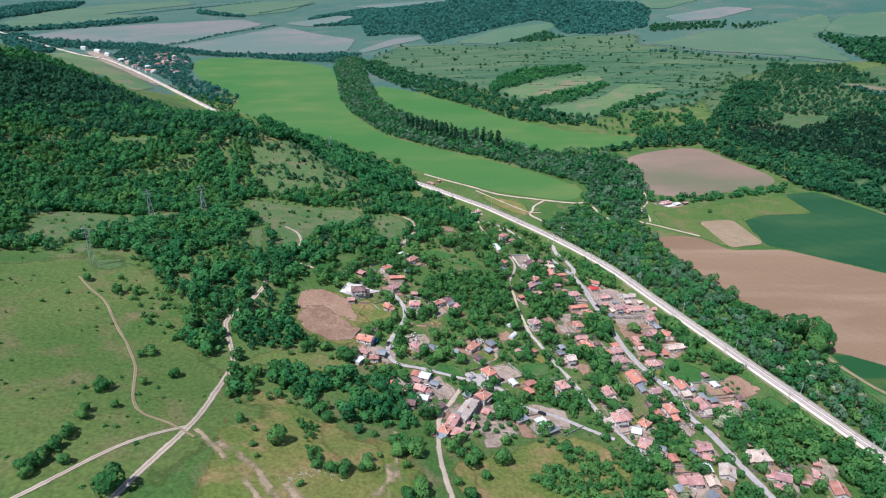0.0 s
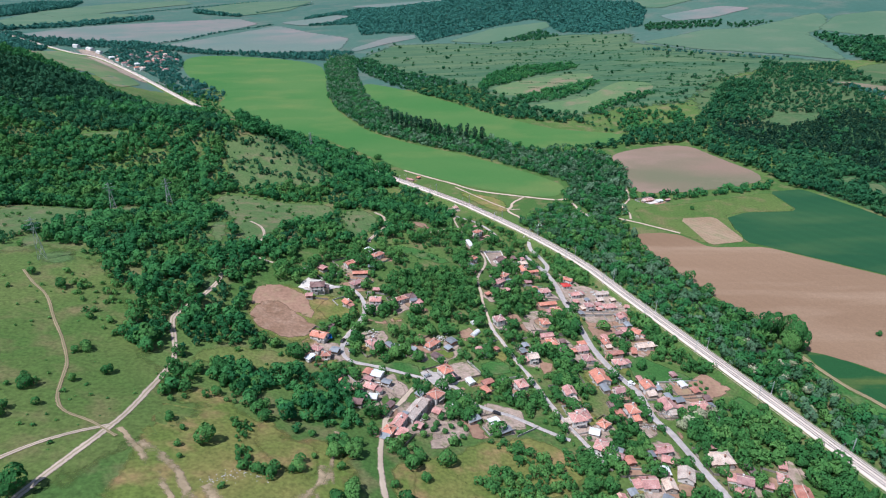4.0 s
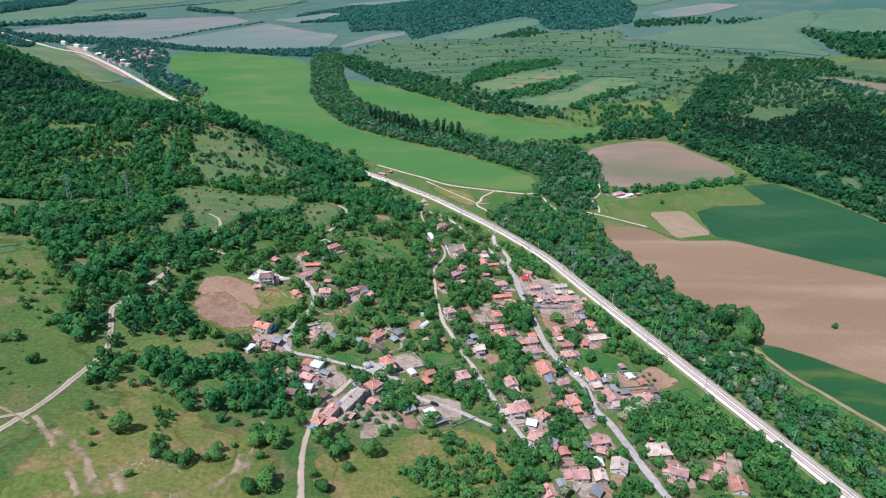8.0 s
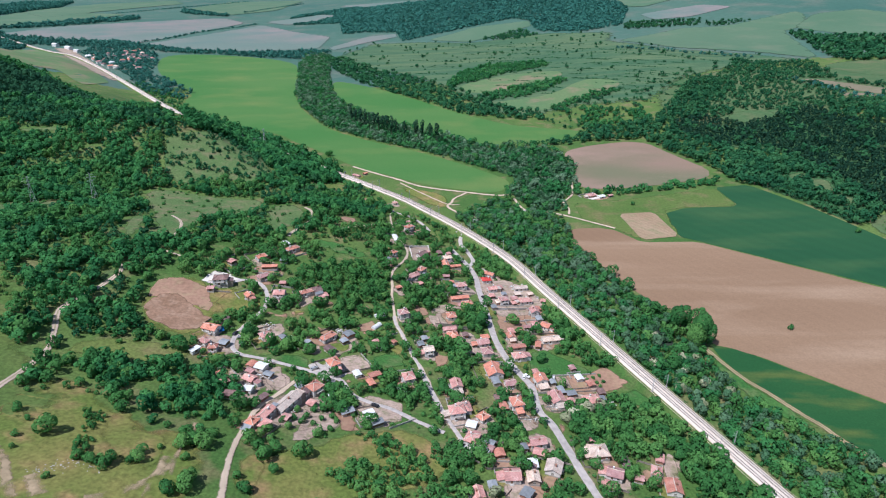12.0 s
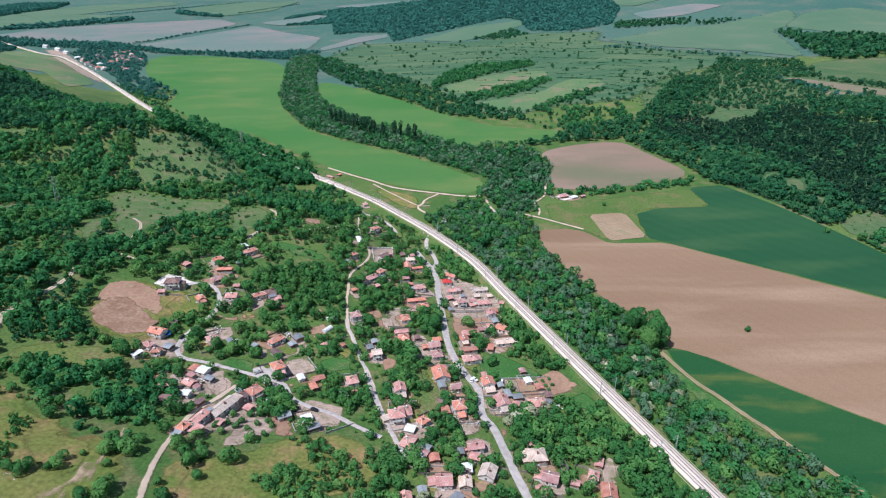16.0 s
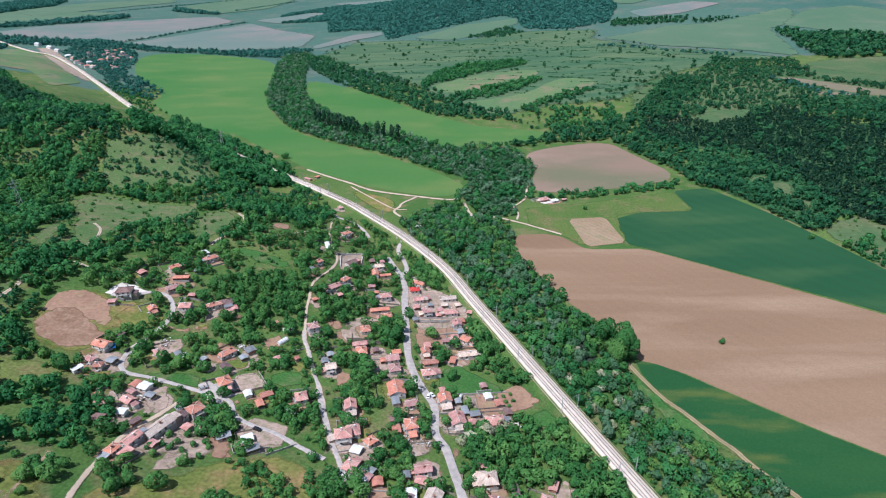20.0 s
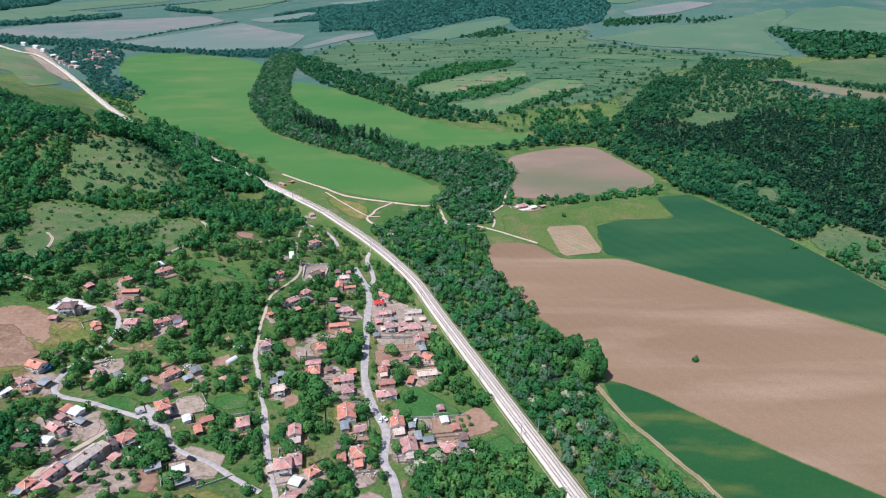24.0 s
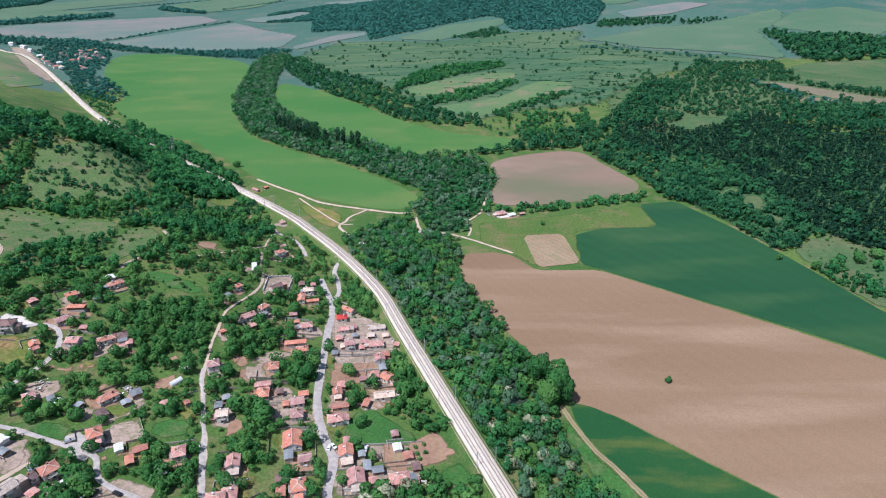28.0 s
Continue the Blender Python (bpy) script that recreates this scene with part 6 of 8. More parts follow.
def ribbon(name, line, width, material, lift, label, wobble=0.12, category="road", seed=1):
    q = curve_through(line, 3.0)
    n = sides(q)
    r = np.random.RandomState(seed)
    across = (-0.5, -0.25, 0.0, 0.25, 0.5)
    wl, wr = [width * (1 + wobble * soft_noise(q[:, 0] * 1.0, q[:, 1] * 1.0, 22, r.randint(999))) for _ in (0, 1)]
    verts, uvs = [], []
    for a in across:
        w = (wl if a < 0 else wr) * a
        x, y = q[:, 0] + n[:, 0] * w, q[:, 1] + n[:, 1] * w
        verts.append(np.stack([x, y, height(x, y) + lift - 0.12 * abs(a) * 2], 1))
    m = len(across)
    v = np.stack(verts, 1).reshape(-1, 3)
    i = (np.arange(len(q) - 1)[:, None] * m + np.arange(m - 1)[None, :]).ravel()
    faces = np.stack([i, i + m, i + m + 1, i + 1], 1)[:, ::-1]
    me = raw_mesh(name, v, faces.ravel(), 4, material)
    uv = me.uv_layers.new(name="UVMap")
    u = np.tile(np.array(across) + 0.5, len(q))
    co = np.stack([u[faces.ravel()], np.zeros(faces.size)], 1)
    uv.data.foreach_set("uv", co.astype(np.float32).ravel())
    me.polygons.foreach_set("use_smooth", [True] * len(me.polygons))
    return tagged(new(name, me), label, category, kind="structure")

# ---- fields ----
FIELD_LOOK = {
    "valley_meadow": ("crop", "long bright green wheat field on the valley floor"), "river_meadow": ("crop", "bright green crop field behind the river trees"),
    "upper_ploughland": ("upplough", "pinkish ploughed field with a green sheen"), "house_meadow": ("grazing", "yellow-green meadow round a lone farmhouse"),
    "green_crop": ("darkcrop", "deep blue-green field of dense crop"), "fallow_patch": ("stubble", "small tan fallow plot between green fields"),
    "ploughland": ("plough", "large pinkish-brown ploughed field"), "barley_strip": ("barley", "dark green crop strip with yellowed patches"),
    "hillside_field_a": ("slopecrop", "pale green field on the far slope"), "hillside_field_b": ("slopecrop", "pale green field on the far slope"),
    "hill_pasture": ("pasture", "dry pasture clearing on the wooded hill"), "hill_glade": ("pasture", "bushy grass clearing on the hill"),
    "loop_glade": ("pasture", "greyish grass clearing inside a track's bend"), 
    "dry_lawn": ("drygrass", "dry yellowish lawn above the bare plot"),
    "slope_glade_a": ("pasture", "grassy gap between oaks"), "slope_glade_b": ("pasture", "bare grassy ridge between woods"), "slope_glade_c": ("pasture", "dry grass under the pylon"),
    "scrub_glade_a": ("pasture", "small grassy gap in the scrub"), "scrub_glade_b": ("pasture", "small grassy gap in the scrub"), "scrub_glade_c": ("pasture", "small grassy gap in the scrub"),
    "grove_glade": ("pasture", "trodden gap in the grove"), "grove_glade_b": ("pasture", "trodden gap in the grove"), "side_glade": ("pasture", "dry slope above the railway"), "side_glade_b": ("meadow", "meadow strip above the railway"),
    "bare_glade": ("earth", "bare reddish slope in a clearing"), "knoll_lawn": ("lawn", "smooth green knoll above the houses"),
    "dry_meadow": ("drygrass", "dry yellow-green meadow with worn patches"), "lane_meadow": ("drygrass", "olive dry meadow beside the dirt lane"), "bank_meadow": ("drygrass", "olive dry meadow below the grove"), "orchard_meadow": ("drygrass", "dry olive meadow below the gardens"), "terrace_grass": ("terrace", "terraced grassland on the far slope"),
    "west_meadow": ("grazing", "grazed hill meadow with worn tracks"), "grove_clearing": ("meadow", "dry grassy clearing between groves"), "station_field": ("slopecrop", "light green field left of the far railway"), "station_yard": ("dirt", "wide pale goods yard beside the far station"), "field_tuft": ("lawn", "tuft of unploughed grass in the ploughed field"), "grey_patch": ("pasture", "bare grey patch on the meadow"),
    "rail_meadow": ("drygrass", "dry grass triangle between railway and valley track"),
    "east_slope": ("eastslope", "dry scrubby grass on the far slope"),
    "east_glade": ("eastslope", "greyish grassy clearing at the forest's edge"), "tan_strip": ("tanfield", "long bleached fallow strip on the far slope"),
    "tan_strip_small": ("tanfield", "short bleached fallow strip among trees"), "ridge_pasture": ("eastslope", "pale dry pasture below the ridge wood"),
    "forest_glade_a": ("eastslope", "small dry glade in the oak forest"), "forest_glade_b": ("eastslope", "small dry glade in the oak forest"), "forest_glade_c": ("eastslope", "small dry glade in the oak forest"),
    "scrub_clearing": ("eastslope", "dry clearing above the pines"), "track_verge": ("lawn", "lush grass verge beside the field track"),
    # the far fields from here on carry haze in their colour
    "plain_field_a": ("hazepink", "wide pinkish field on the far plain"), "plain_field_b": ("hazepink", "wide pinkish field on the far plain"), "plain_field_c": ("hazepink", "pink ploughed field on the far plain"),
    "plain_field_d": ("hazepink", "pink ploughed field below the far wood"), "far_field_a": ("hazegreen", "pale green far field"), "far_field_b": ("hazegreen", "pale green far field"), "far_field_c": ("hazegreen", "pale green far field"),
    "far_field_d": ("hazepink", "pale far field"), "ridge_field_a": ("hazegreen", "pale green field below the far wood"), "ridge_field_b": ("hazegreen", "wide green field on the ridge, greyed by painted haze"),
    "ridge_field_c": ("hazegreen", "wide green field on the ridge, greyed by painted haze"), "ridge_field_d": ("hazepink", "reddish fallow on the far ridge"), "ridge_field_e": ("hazegreen", "pale green far field"),
}
for i, (name, look_of) in enumerate(FIELD_LOOK.items()):
    poly = FIELDS[name]
    dist = np.mean(np.array(poly)[:, 1])
    lift = 0.16 + max(0, dist - 500) * 0.0005 + 0.004 * i + {"terrace_grass": -0.1, "east_slope": -0.16, "west_meadow": -0.12, "dry_meadow": -0.1, "fallow_patch": 0.18, "field_tuft": 0.35, "valley_meadow": -0.2, "river_meadow": -0.2, "hillside_field_a": 0.3, "hillside_field_b": 0.3}.get(name, 0)
    draped(name, poly, look_of[0], lift, look_of[1], smooth_times=1 if dist > 1300 or name in ("ploughland", "green_crop", "fallow_patch", "barley_strip", "house_meadow") else 2, fade={"dry_meadow": 14, "orchard_meadow": 8, "lane_meadow": 8, "bank_meadow": 10, "house_meadow": 3, "terrace_grass": 50, "east_slope": 40, "west_meadow": 25, "grey_patch": 16}.get(name, 9))

for i, name in enumerate(("hill_forest", "slope_forest", "east_forest_near", "east_pine", "river_belt")):
    draped(name + "_floor", WOODS[name], "litter", 0.1 + 0.004 * i + max(0.0, float(np.mean(np.array(WOODS[name])[:, 1])) - 500) * 0.0004, "shaded green undergrowth beneath the trees", category="forest floor", fade=12)

YARD_LABEL = {"pale": "pale gravel yard", "asphalt": "grey asphalt yard by the village square", "dirt": "bare trodden dirt yard", "earth": "dug reddish garden soil", "redsoil": "rough reddish bare soil plot beside the white yard", "lawn": "lush green lawn between gardens", "drygrass": "dry grass plot between gardens"}
for i, (name, (kind_of, poly)) in enumerate(YARDS.items()):
    draped(name, poly, kind_of, 0.15 + 0.0025 * i, YARD_LABEL[kind_of], category="yard", smooth_times=0 if name in ("bare_plot", "gravel_yard") else 1, cell=5, fade=3.5 if name == "bare_plot" else 1.5 if name == "gravel_yard" else 14.0 if name in ("dry_surround", "dry_plot", "barn_garden") else 2.5 if kind_of in ("dirt", "earth", "asphalt") else 5.0)

# trodden ground round each house
rnd = random.Random(21)
for i, (hx, hy, turn, length, width, floors, roof) in enumerate(HOUSES):
    if inside(np.array([hx]), np.array([hy]), YARDS["gravel_yard"][1])[0]:
        continue
    a0, n = rnd.uniform(0, 6.28), 9
    cx, cy = hx + rnd.uniform(-2, 2), hy + rnd.uniform(-4.5, 0)
    ring = [(cx + math.cos(a0 + k * 6.28 / n) * (length * 0.5 + rnd.uniform(3.0, 9.0)), cy + math.sin(a0 + k * 6.28 / n) * (width * 0.5 + rnd.uniform(3.0, 9.0))) for k in range(n)]
    draped("house_yard", ring, rnd.choice(["dirt", "dirt", "earth", "earth", "drygrass"]), 0.1 + 0.0004 * i, "trodden dirt yard round a village house", category="yard", smooth_times=1, cell=5)

# ---- roads and tracks ----
TRACKS = ("meadow_track", "west_track", "north_track", "strip_track", "hill_track", "loop_track")
PAVED = ("main_street", "lower_street", "underpass_lane", "lower_street_end", "station_lane", "upper_street")
for i, (name, (width, line)) in enumerate(ROADS.items()):
    up = max(0.0, float(np.mean(np.array(line)[:, 1])) - 420) * 0.0003
    if name in TRACKS:
        faint = name in ("north_track", "strip_track")
        ribbon(name, line, width * 1.25, "faint" if faint else "track", up + 0.44 + 0.004 * i, "faint ochre wheel track through grass" if faint else "rutted pale farm track through grass", 0.1, seed=i)
    elif name.startswith("worn"):
        ribbon(name, line, width * 0.75, "worn", up + 0.26 + 0.004 * i, "patchy bare path worn into the meadow", 0.3, seed=i)
    elif name in PAVED:
        ribbon(name, line, width + 1.0, "dirtlane", up + 0.44 + 0.004 * i, "dusty dirt verge along the street", 0.3, "verge", seed=i + 40)
        ribbon(name + "_surface", line, width * (0.8 if name.startswith("lower") else 1.0), "asphalt", up + 0.50 + 0.005 * i, "worn grey asphalt village street", 0.06, seed=i)
    else:
        ribbon(name, line, width * 1.2, "dirtlane", up + 0.44 + 0.004 * i, "pale dirt lane", 0.2, seed=i)

# ---- river ----
ribbon("river", RIVER, 9.0, "water", 0.2, "dark slow river between wooded banks", 0.25, "river")

# ---- railway ----
rail_line = curve_through(RAIL, 4.0)
rail_n = sides(rail_line)
BED = 3.7  # ballast top over the valley floor


def swept(name, profile, material, label="", parent=None, line=None, base=0.0, smooth=False):
    """A profile of (across, up) pairs drawn along the railway."""
    ln = rail_line if line is None else line
    nn = sides(ln)
    ground_z = np.maximum(height(ln[:, 0], ln[:, 1]), 0)
    k = np.ones(15) / 15
    zz = np.convolve(np.pad(ground_z, 7, mode="edge"), k, mode="valid") + base
    v = np.stack([np.stack([ln[:, 0] + nn[:, 0] * a, ln[:, 1] + nn[:, 1] * a, zz + u], 1) for a, u in profile], 1).reshape(-1, 3)
    m = len(profile)
    i = (np.arange(len(ln) - 1)[:, None] * m + np.arange(m - 1)[None, :]).ravel()
    f = np.stack([i, i + m, i + m + 1, i + 1], 1)
    me = raw_mesh(name, v, f.ravel(), 4, material)
    ob = new(name, me)
    if parent is not None:
        ob.parent = parent
    return tagged(ob, label)


railway = tagged(new("railway"), "double-track railway on pale limestone ballast", "railway", kind="structure")
swept("embankment", [(9.5, -1.5), (5.2, BED - 0.75), (-5.2, BED - 0.75), (-9.5, -1.5)], "grass", "grassy embankment sides", railway)
swept("ballast", [(4.1, BED - 0.7), (3.45, BED), (-3.45, BED), (-4.1, BED - 0.7)], "ballast", "pale crushed limestone", railway)
for side in (-1, 1):
    edge = [(side * 5.6, BED - 0.92), (side * 4.0, BED - 0.66)]
    swept("cess_path", edge if side > 0 else edge[::-1], "lane", "trodden brown path along the ballast", railway)
for off in (-2.55, -1.05, 1.05, 2.55):
    swept("rail", [(off + 0.11, BED + 0.1), (off + 0.08, BED + 0.3), (off - 0.08, BED + 0.3), (off - 0.11, BED + 0.1)], "steel", "dark steel rail", railway)
for off in (-1.8, 1.8):
    s = curve_through([tuple(p) for p in rail_line[(rail_line[:, 1] > 100) & (rail_line[:, 1] < 620)][::4]], 0.7)
    n = sides(s)
    t = np.stack([n[:, 1], -n[:, 0]], 1)
    c = s + n * off
    zb = np.maximum(height(c[:, 0], c[:, 1]), 0) + BED
    corners = [(1.25, 0.14), (1.25, -0.14), (-1.25, -0.14), (-1.25, 0.14)]
    v = np.stack([np.stack([c[:, 0] + n[:, 0] * a + t[:, 0] * b, c[:, 1] + n[:, 1] * a + t[:, 1] * b, zb + u], 1) for u in (-0.1, 0.12) for a, b in corners], 1).reshape(-1, 3)
    k = np.arange(len(c))[:, None] * 8
    f = np.concatenate([k + np.array(q) for q in ((4, 7, 6, 5), (0, 1, 5, 4), (1, 2, 6, 5), (2, 3, 7, 6), (3, 0, 4, 7))], 1).ravel()
    ob = new("sleepers", raw_mesh("sleepers", v, f, 4, "sleeper"))
    ob.parent = railway
    tagged(ob, "row of concrete sleepers", kind="stuff")

# ---- houses ----
def gable_roof(bm, L, W, z, rise, over=0.45, thick=0.16):
    """Two tiled planes with eaves; the ridge runs along x."""
    a, b = L / 2 + over, W / 2 + over
    drop = rise * over / (W / 2)
    rows = [(-b, z - drop), (0, z + rise), (b, z - drop)]
    top = [[bm.verts.new((x, y, zz + thick)) for y, zz in rows] for x in (-a, a)]
    low = [[bm.verts.new((x, y, zz)) for y, zz in rows] for x in (-a, a)]
    for k in (0, 1):
        bm.faces.new((top[0][k], top[1][k], top[1][k + 1], top[0][k + 1]))
        bm.faces.new((low[0][k + 1], low[1][k + 1], low[1][k], low[0][k]))
    for e in (0, 1):
        for k in (0, 1):
            bm.faces.new((top[e][k], top[e][k + 1], low[e][k + 1], low[e][k]))
    for k in (0, 2):
        bm.faces.new((top[0][k], low[0][k], low[1][k], top[1][k]))


def hip_roof(bm, L, W, z, rise, over=0.45, thick=0.16):
    """Four tiled planes with a short ridge."""
    a, b = L / 2 + over, W / 2 + over
    drop = rise * over / (W / 2)
    r = max(0.3, L / 2 - W / 2 * 0.9)
    for dz, flip in ((thick, False), (0.0, True)):
        c = [bm.verts.new((sx * a, sy * b, z - drop + dz)) for sx, sy in ((-1, -1), (1, -1), (1, 1), (-1, 1))]
        t = [bm.verts.new((-r, 0, z + rise + dz)), bm.verts.new((r, 0, z + rise + dz))]
        for f in ((c[0], c[1], t[1], t[0]), (c[1], c[2], t[1]), (c[2], c[3], t[0], t[1]), (c[3], c[0], t[0])):
            bm.faces.new(f[::-1] if flip else f)
        if flip:
            for k in range(4):
                bm.faces.new((c[k], c[(k + 1) % 4], eaves[(k + 1) % 4], eaves[k]))
        eaves = c


def ridge_caps(bm, ends, w=0.2):
    for a, b in ends:
        beam(bm, a, b, w, w, 6)


WINDOW = {}


def window_meshes(w, h):
    """Frame with a cross bar, a sill and the pane behind it, shared by size."""
    if (w, h) not in WINDOW:
        bm = bmesh.new()
        t = 0.09
        box(bm, -w / 2, w / 2, -0.07, 0.03, h - t, h)
        box(bm, -w / 2, -w / 2 + t, -0.07, 0.03, 0, h - t)
        box(bm, w / 2 - t, w / 2, -0.07, 0.03, 0, h - t)
        box(bm, -t / 2, t / 2, -0.06, 0.03, t, h - t)
        box(bm, -w / 2 + t, w / 2 - t, -0.07, 0.03, 0, t)
        fr = bpy.data.meshes.new("window")
        bm.to_mesh(fr)
        bm.free()
        fr.materials.append(M["frame"])
        bm = bmesh.new()
        box(bm, -w / 2 + t, w / 2 - t, -0.02, 0.02, t, h - t)
        pn = bpy.data.meshes.new("pane")
        bm.to_mesh(pn)
        bm.free()
        pn.materials.append(M["glass"])
        bm = bmesh.new()
        box(bm, -w / 2 - 0.1, w / 2 + 0.1, -0.2, 0.0, -0.09, -0.01)
        sl = bpy.data.meshes.new("sill")
        bm.to_mesh(sl)
        bm.free()
        sl.materials.append(M["concrete"])
        WINDOW[(w, h)] = (fr, pn, sl)
    return WINDOW[(w, h)]


def add_window(parent, x, y, z, turn, w=1.1, h=1.1):
    fr, pn, sl = window_meshes(w, h)
    a = new("window", fr)
    a.parent = parent
    a.matrix_basis = pose(x, y, z, 0, 0, turn)
    for nm, me in (("pane", pn), ("sill", sl)):
        o = new(nm, me)
        o.parent = a


ROOF_WORDS = {"orange": "bright orange clay-tiled", "pink": "weathered pinkish clay-tiled", "brown": "dark brown tiled", "red": "bright red tiled", "tan": "sun-bleached tan tiled", "grey": "grey corrugated-sheet", "pale": "white sheet-metal"}
ROOF_MAT = {"orange": "orange", "pink": "pink", "brown": "brown", "red": "red", "tan": "tan", "grey": "grey", "pale": "white_sheet"}


def house(x, y, turn, L, W, floors, roof, rnd):
    """A village house: plinth, walls with gables, roof, chimney, door, windows. Long side along its own x."""
    if W > L:
        L, W, turn = W, L, turn + 90
    shed = floors < 1 or W < 4.3 or roof in ("grey", "pale")
    hip = (not shed) and rnd.random() < 0.5 and L / W < 2.1 and L < 10
    wall_h = {2: 4.15, 1: 2.45 if not shed else 2.1}.get(floors, 1.3)
    rise = W * (0.23 if not shed else 0.1)
    wall = "plaster" if (floors == 2 or rnd.random() < 0.8) else rnd.choice(["plaster_old", "brickwall"])
    if shed:
        wall = rnd.choice(["plaster_old", "brickwall", "wood"]) if roof != "pale" else "plaster"
    words = {"plaster": "whitewashed", "plaster_old": "weathered plaster", "brickwall": "bare brick", "wood": "wooden"}[wall]
    c, s = math.cos(radians(turn)), math.sin(radians(turn))
    base = max(float(height(x + c * a - s * b, y + s * a + c * b)) for a in (-L / 2, L / 2) for b in (-W / 2, W / 2))
    low = min(float(height(x + c * a - s * b, y + s * a + c * b)) for a in (-L / 2, L / 2) for b in (-W / 2, W / 2))
    ob = new("shed" if shed else "house")
    ob.matrix_basis = pose(x, y, base, 0, 0, turn)
    size = {2: "two-storey ", 1: ""}.get(floors, "low ")
    tagged(ob, f"{size}{words} village {'shed' if shed else 'house'} with a {ROOF_WORDS[roof]} roof", "shed" if shed else "house", "village houses" if not shed else "village sheds")
    bm = bmesh.new()
    box(bm, -L / 2 - 0.08, L / 2 + 0.08, -W / 2 - 0.08, W / 2 + 0.08, low - base - 0.6, 0.45)
    part("plinth", bm, "concrete", ob)
    bm = bmesh.new()
    box(bm, -L / 2, L / 2, -W / 2, W / 2, 0.45, wall_h)
    if not hip:
        for sx in (-1, 1):
            v = [bm.verts.new((sx * L / 2, -W / 2, wall_h)), bm.verts.new((sx * L / 2, W / 2, wall_h)), bm.verts.new((sx * L / 2, 0, wall_h + rise))]
            u = [bm.verts.new(p.co - Vector((sx * 0.25, 0, 0))) for p in v]
            bm.faces.new(v if sx > 0 else v[::-1])
            bm.faces.new(u[::-1] if sx > 0 else u)
    part("wall", bm, wall, ob)
    bm = bmesh.new()
    if hip:
        hip_roof(bm, L, W, wall_h, rise)
        r = max(0.3, L / 2 - W / 2 * 0.9)
        ends = [((-r, 0, wall_h + rise + 0.18), (r, 0, wall_h + rise + 0.18))]
        drop = rise * 0.45 / (W / 2)
        ends += [((sx * r, 0, wall_h + rise + 0.18), (sx * (L / 2 + 0.45), sy * (W / 2 + 0.45), wall_h - drop + 0.18)) for sx in (-1, 1) for sy in (-1, 1)]
    else:
        gable_roof(bm, L, W, wall_h, rise)
        ends = [((-L / 2 - 0.45, 0, wall_h + rise + 0.18), (L / 2 + 0.45, 0, wall_h + rise + 0.18))]
    rf = part("roof", bm, ROOF_MAT[roof], ob)
    if not shed:
        bm = bmesh.new()
        ridge_caps(bm, ends)
        part("ridge", bm, "tan" if roof in ("orange", "pink") else ROOF_MAT[roof], rf, "paler ridge tiles")
        bm = bmesh.new()
        cx, cy = rnd.uniform(-0.25, 0.25) * L, rnd.choice([-1, 1]) * W * 0.14
        top = wall_h + rise + 0.8
        box(bm, cx - 0.3, cx + 0.3, cy - 0.3, cy + 0.3, wall_h + rise * 0.4, top)
        box(bm, cx - 0.4, cx + 0.4, cy - 0.4, cy + 0.4, top, top + 0.14)
        part("chimney", bm, rnd.choice(["brickwall", "plaster"]), rf)
        bm = bmesh.new()
        dx = rnd.uniform(-0.2, 0.2) * L
        side = -1 if math.cos(radians(turn)) > 0 else 1
        box(bm, dx - 0.5, dx + 0.5, side * W / 2 - 0.06, side * W / 2 + 0.06, 0.3, 2.2)
        dr = part("door", bm, "wood", ob)
        bm = bmesh.new()
        box(bm, dx - 0.9, dx + 0.9, min(side * W / 2, side * (W / 2 + 1.1)), max(side * W / 2, side * (W / 2 + 1.1)), low - base - 0.3, 0.3)
        part("step", bm, "concrete", dr)
        n = max(2, int(L / 2.8))
        for fl in range(int(floors)):
            zz = 0.85 + fl * 1.9
            for k in range(n):
                wx = (k + 0.5) / n * L - L / 2
                if fl > 0 or abs(wx - dx) > 1.3:
                    add_window(ob, wx, side * W / 2, zz, 0 if side < 0 else 180)
            m = max(1, int(W / 4))
            for sx in (-1, 1):
                for k in range(m):
                    add_window(ob, sx * L / 2, (k + 0.5) / m * W - W / 2, zz, 90 * sx)
        if floors == 2:
            bm = bmesh.new()
            y0, y1 = sorted((side * W / 2, side * (W / 2 + 1.2)))
            box(bm, -L * 0.3, L * 0.3, y0, y1, 2.2, 2.35)
            bal = part("balcony", bm, "concrete", ob)
            bm = bmesh.new()
            ye = side * (W / 2 + 1.14)
            box(bm, -L * 0.3, L * 0.3, ye - 0.04, ye + 0.04, 3.1, 3.18)
            part("handrail", bm, "frame", bal)
            for k in range(7):
                bx = -L * 0.3 + 0.03 + k * (L * 0.6 - 0.06) / 6
                bm = bmesh.new()
                box(bm, bx - 0.03, bx + 0.03, ye - 0.03, ye + 0.03, 2.35, 3.1)
                part("baluster", bm, "frame", bal)
        own = random.Random(int(x * 7 + y * 13))
        if own.random() < 0.6:  # a lean-to against one end
            e, d, hw, top = own.choice([-1, 1]), own.uniform(2.2, 3.8), W * own.uniform(0.28, 0.44), min(wall_h - 0.3, 2.5)
            x0, x1 = sorted((e * L / 2, e * (L / 2 + d)))
            bm = bmesh.new()
            box(bm, x0, x1, -hw, hw, low - base - 0.4, top - 0.55)
            ext = part("lean_to", bm, own.choice(["plaster", "plaster_old", "brickwall"]), ob)
            bm = bmesh.new()
            a, b = e * L / 2, e * (L / 2 + d + 0.35)
            v = [bm.verts.new(p) for p in ((a, -hw - 0.3, top + 0.1), (a, hw + 0.3, top + 0.1), (b, hw + 0.3, top - 0.6), (b, -hw - 0.3, top - 0.6))]
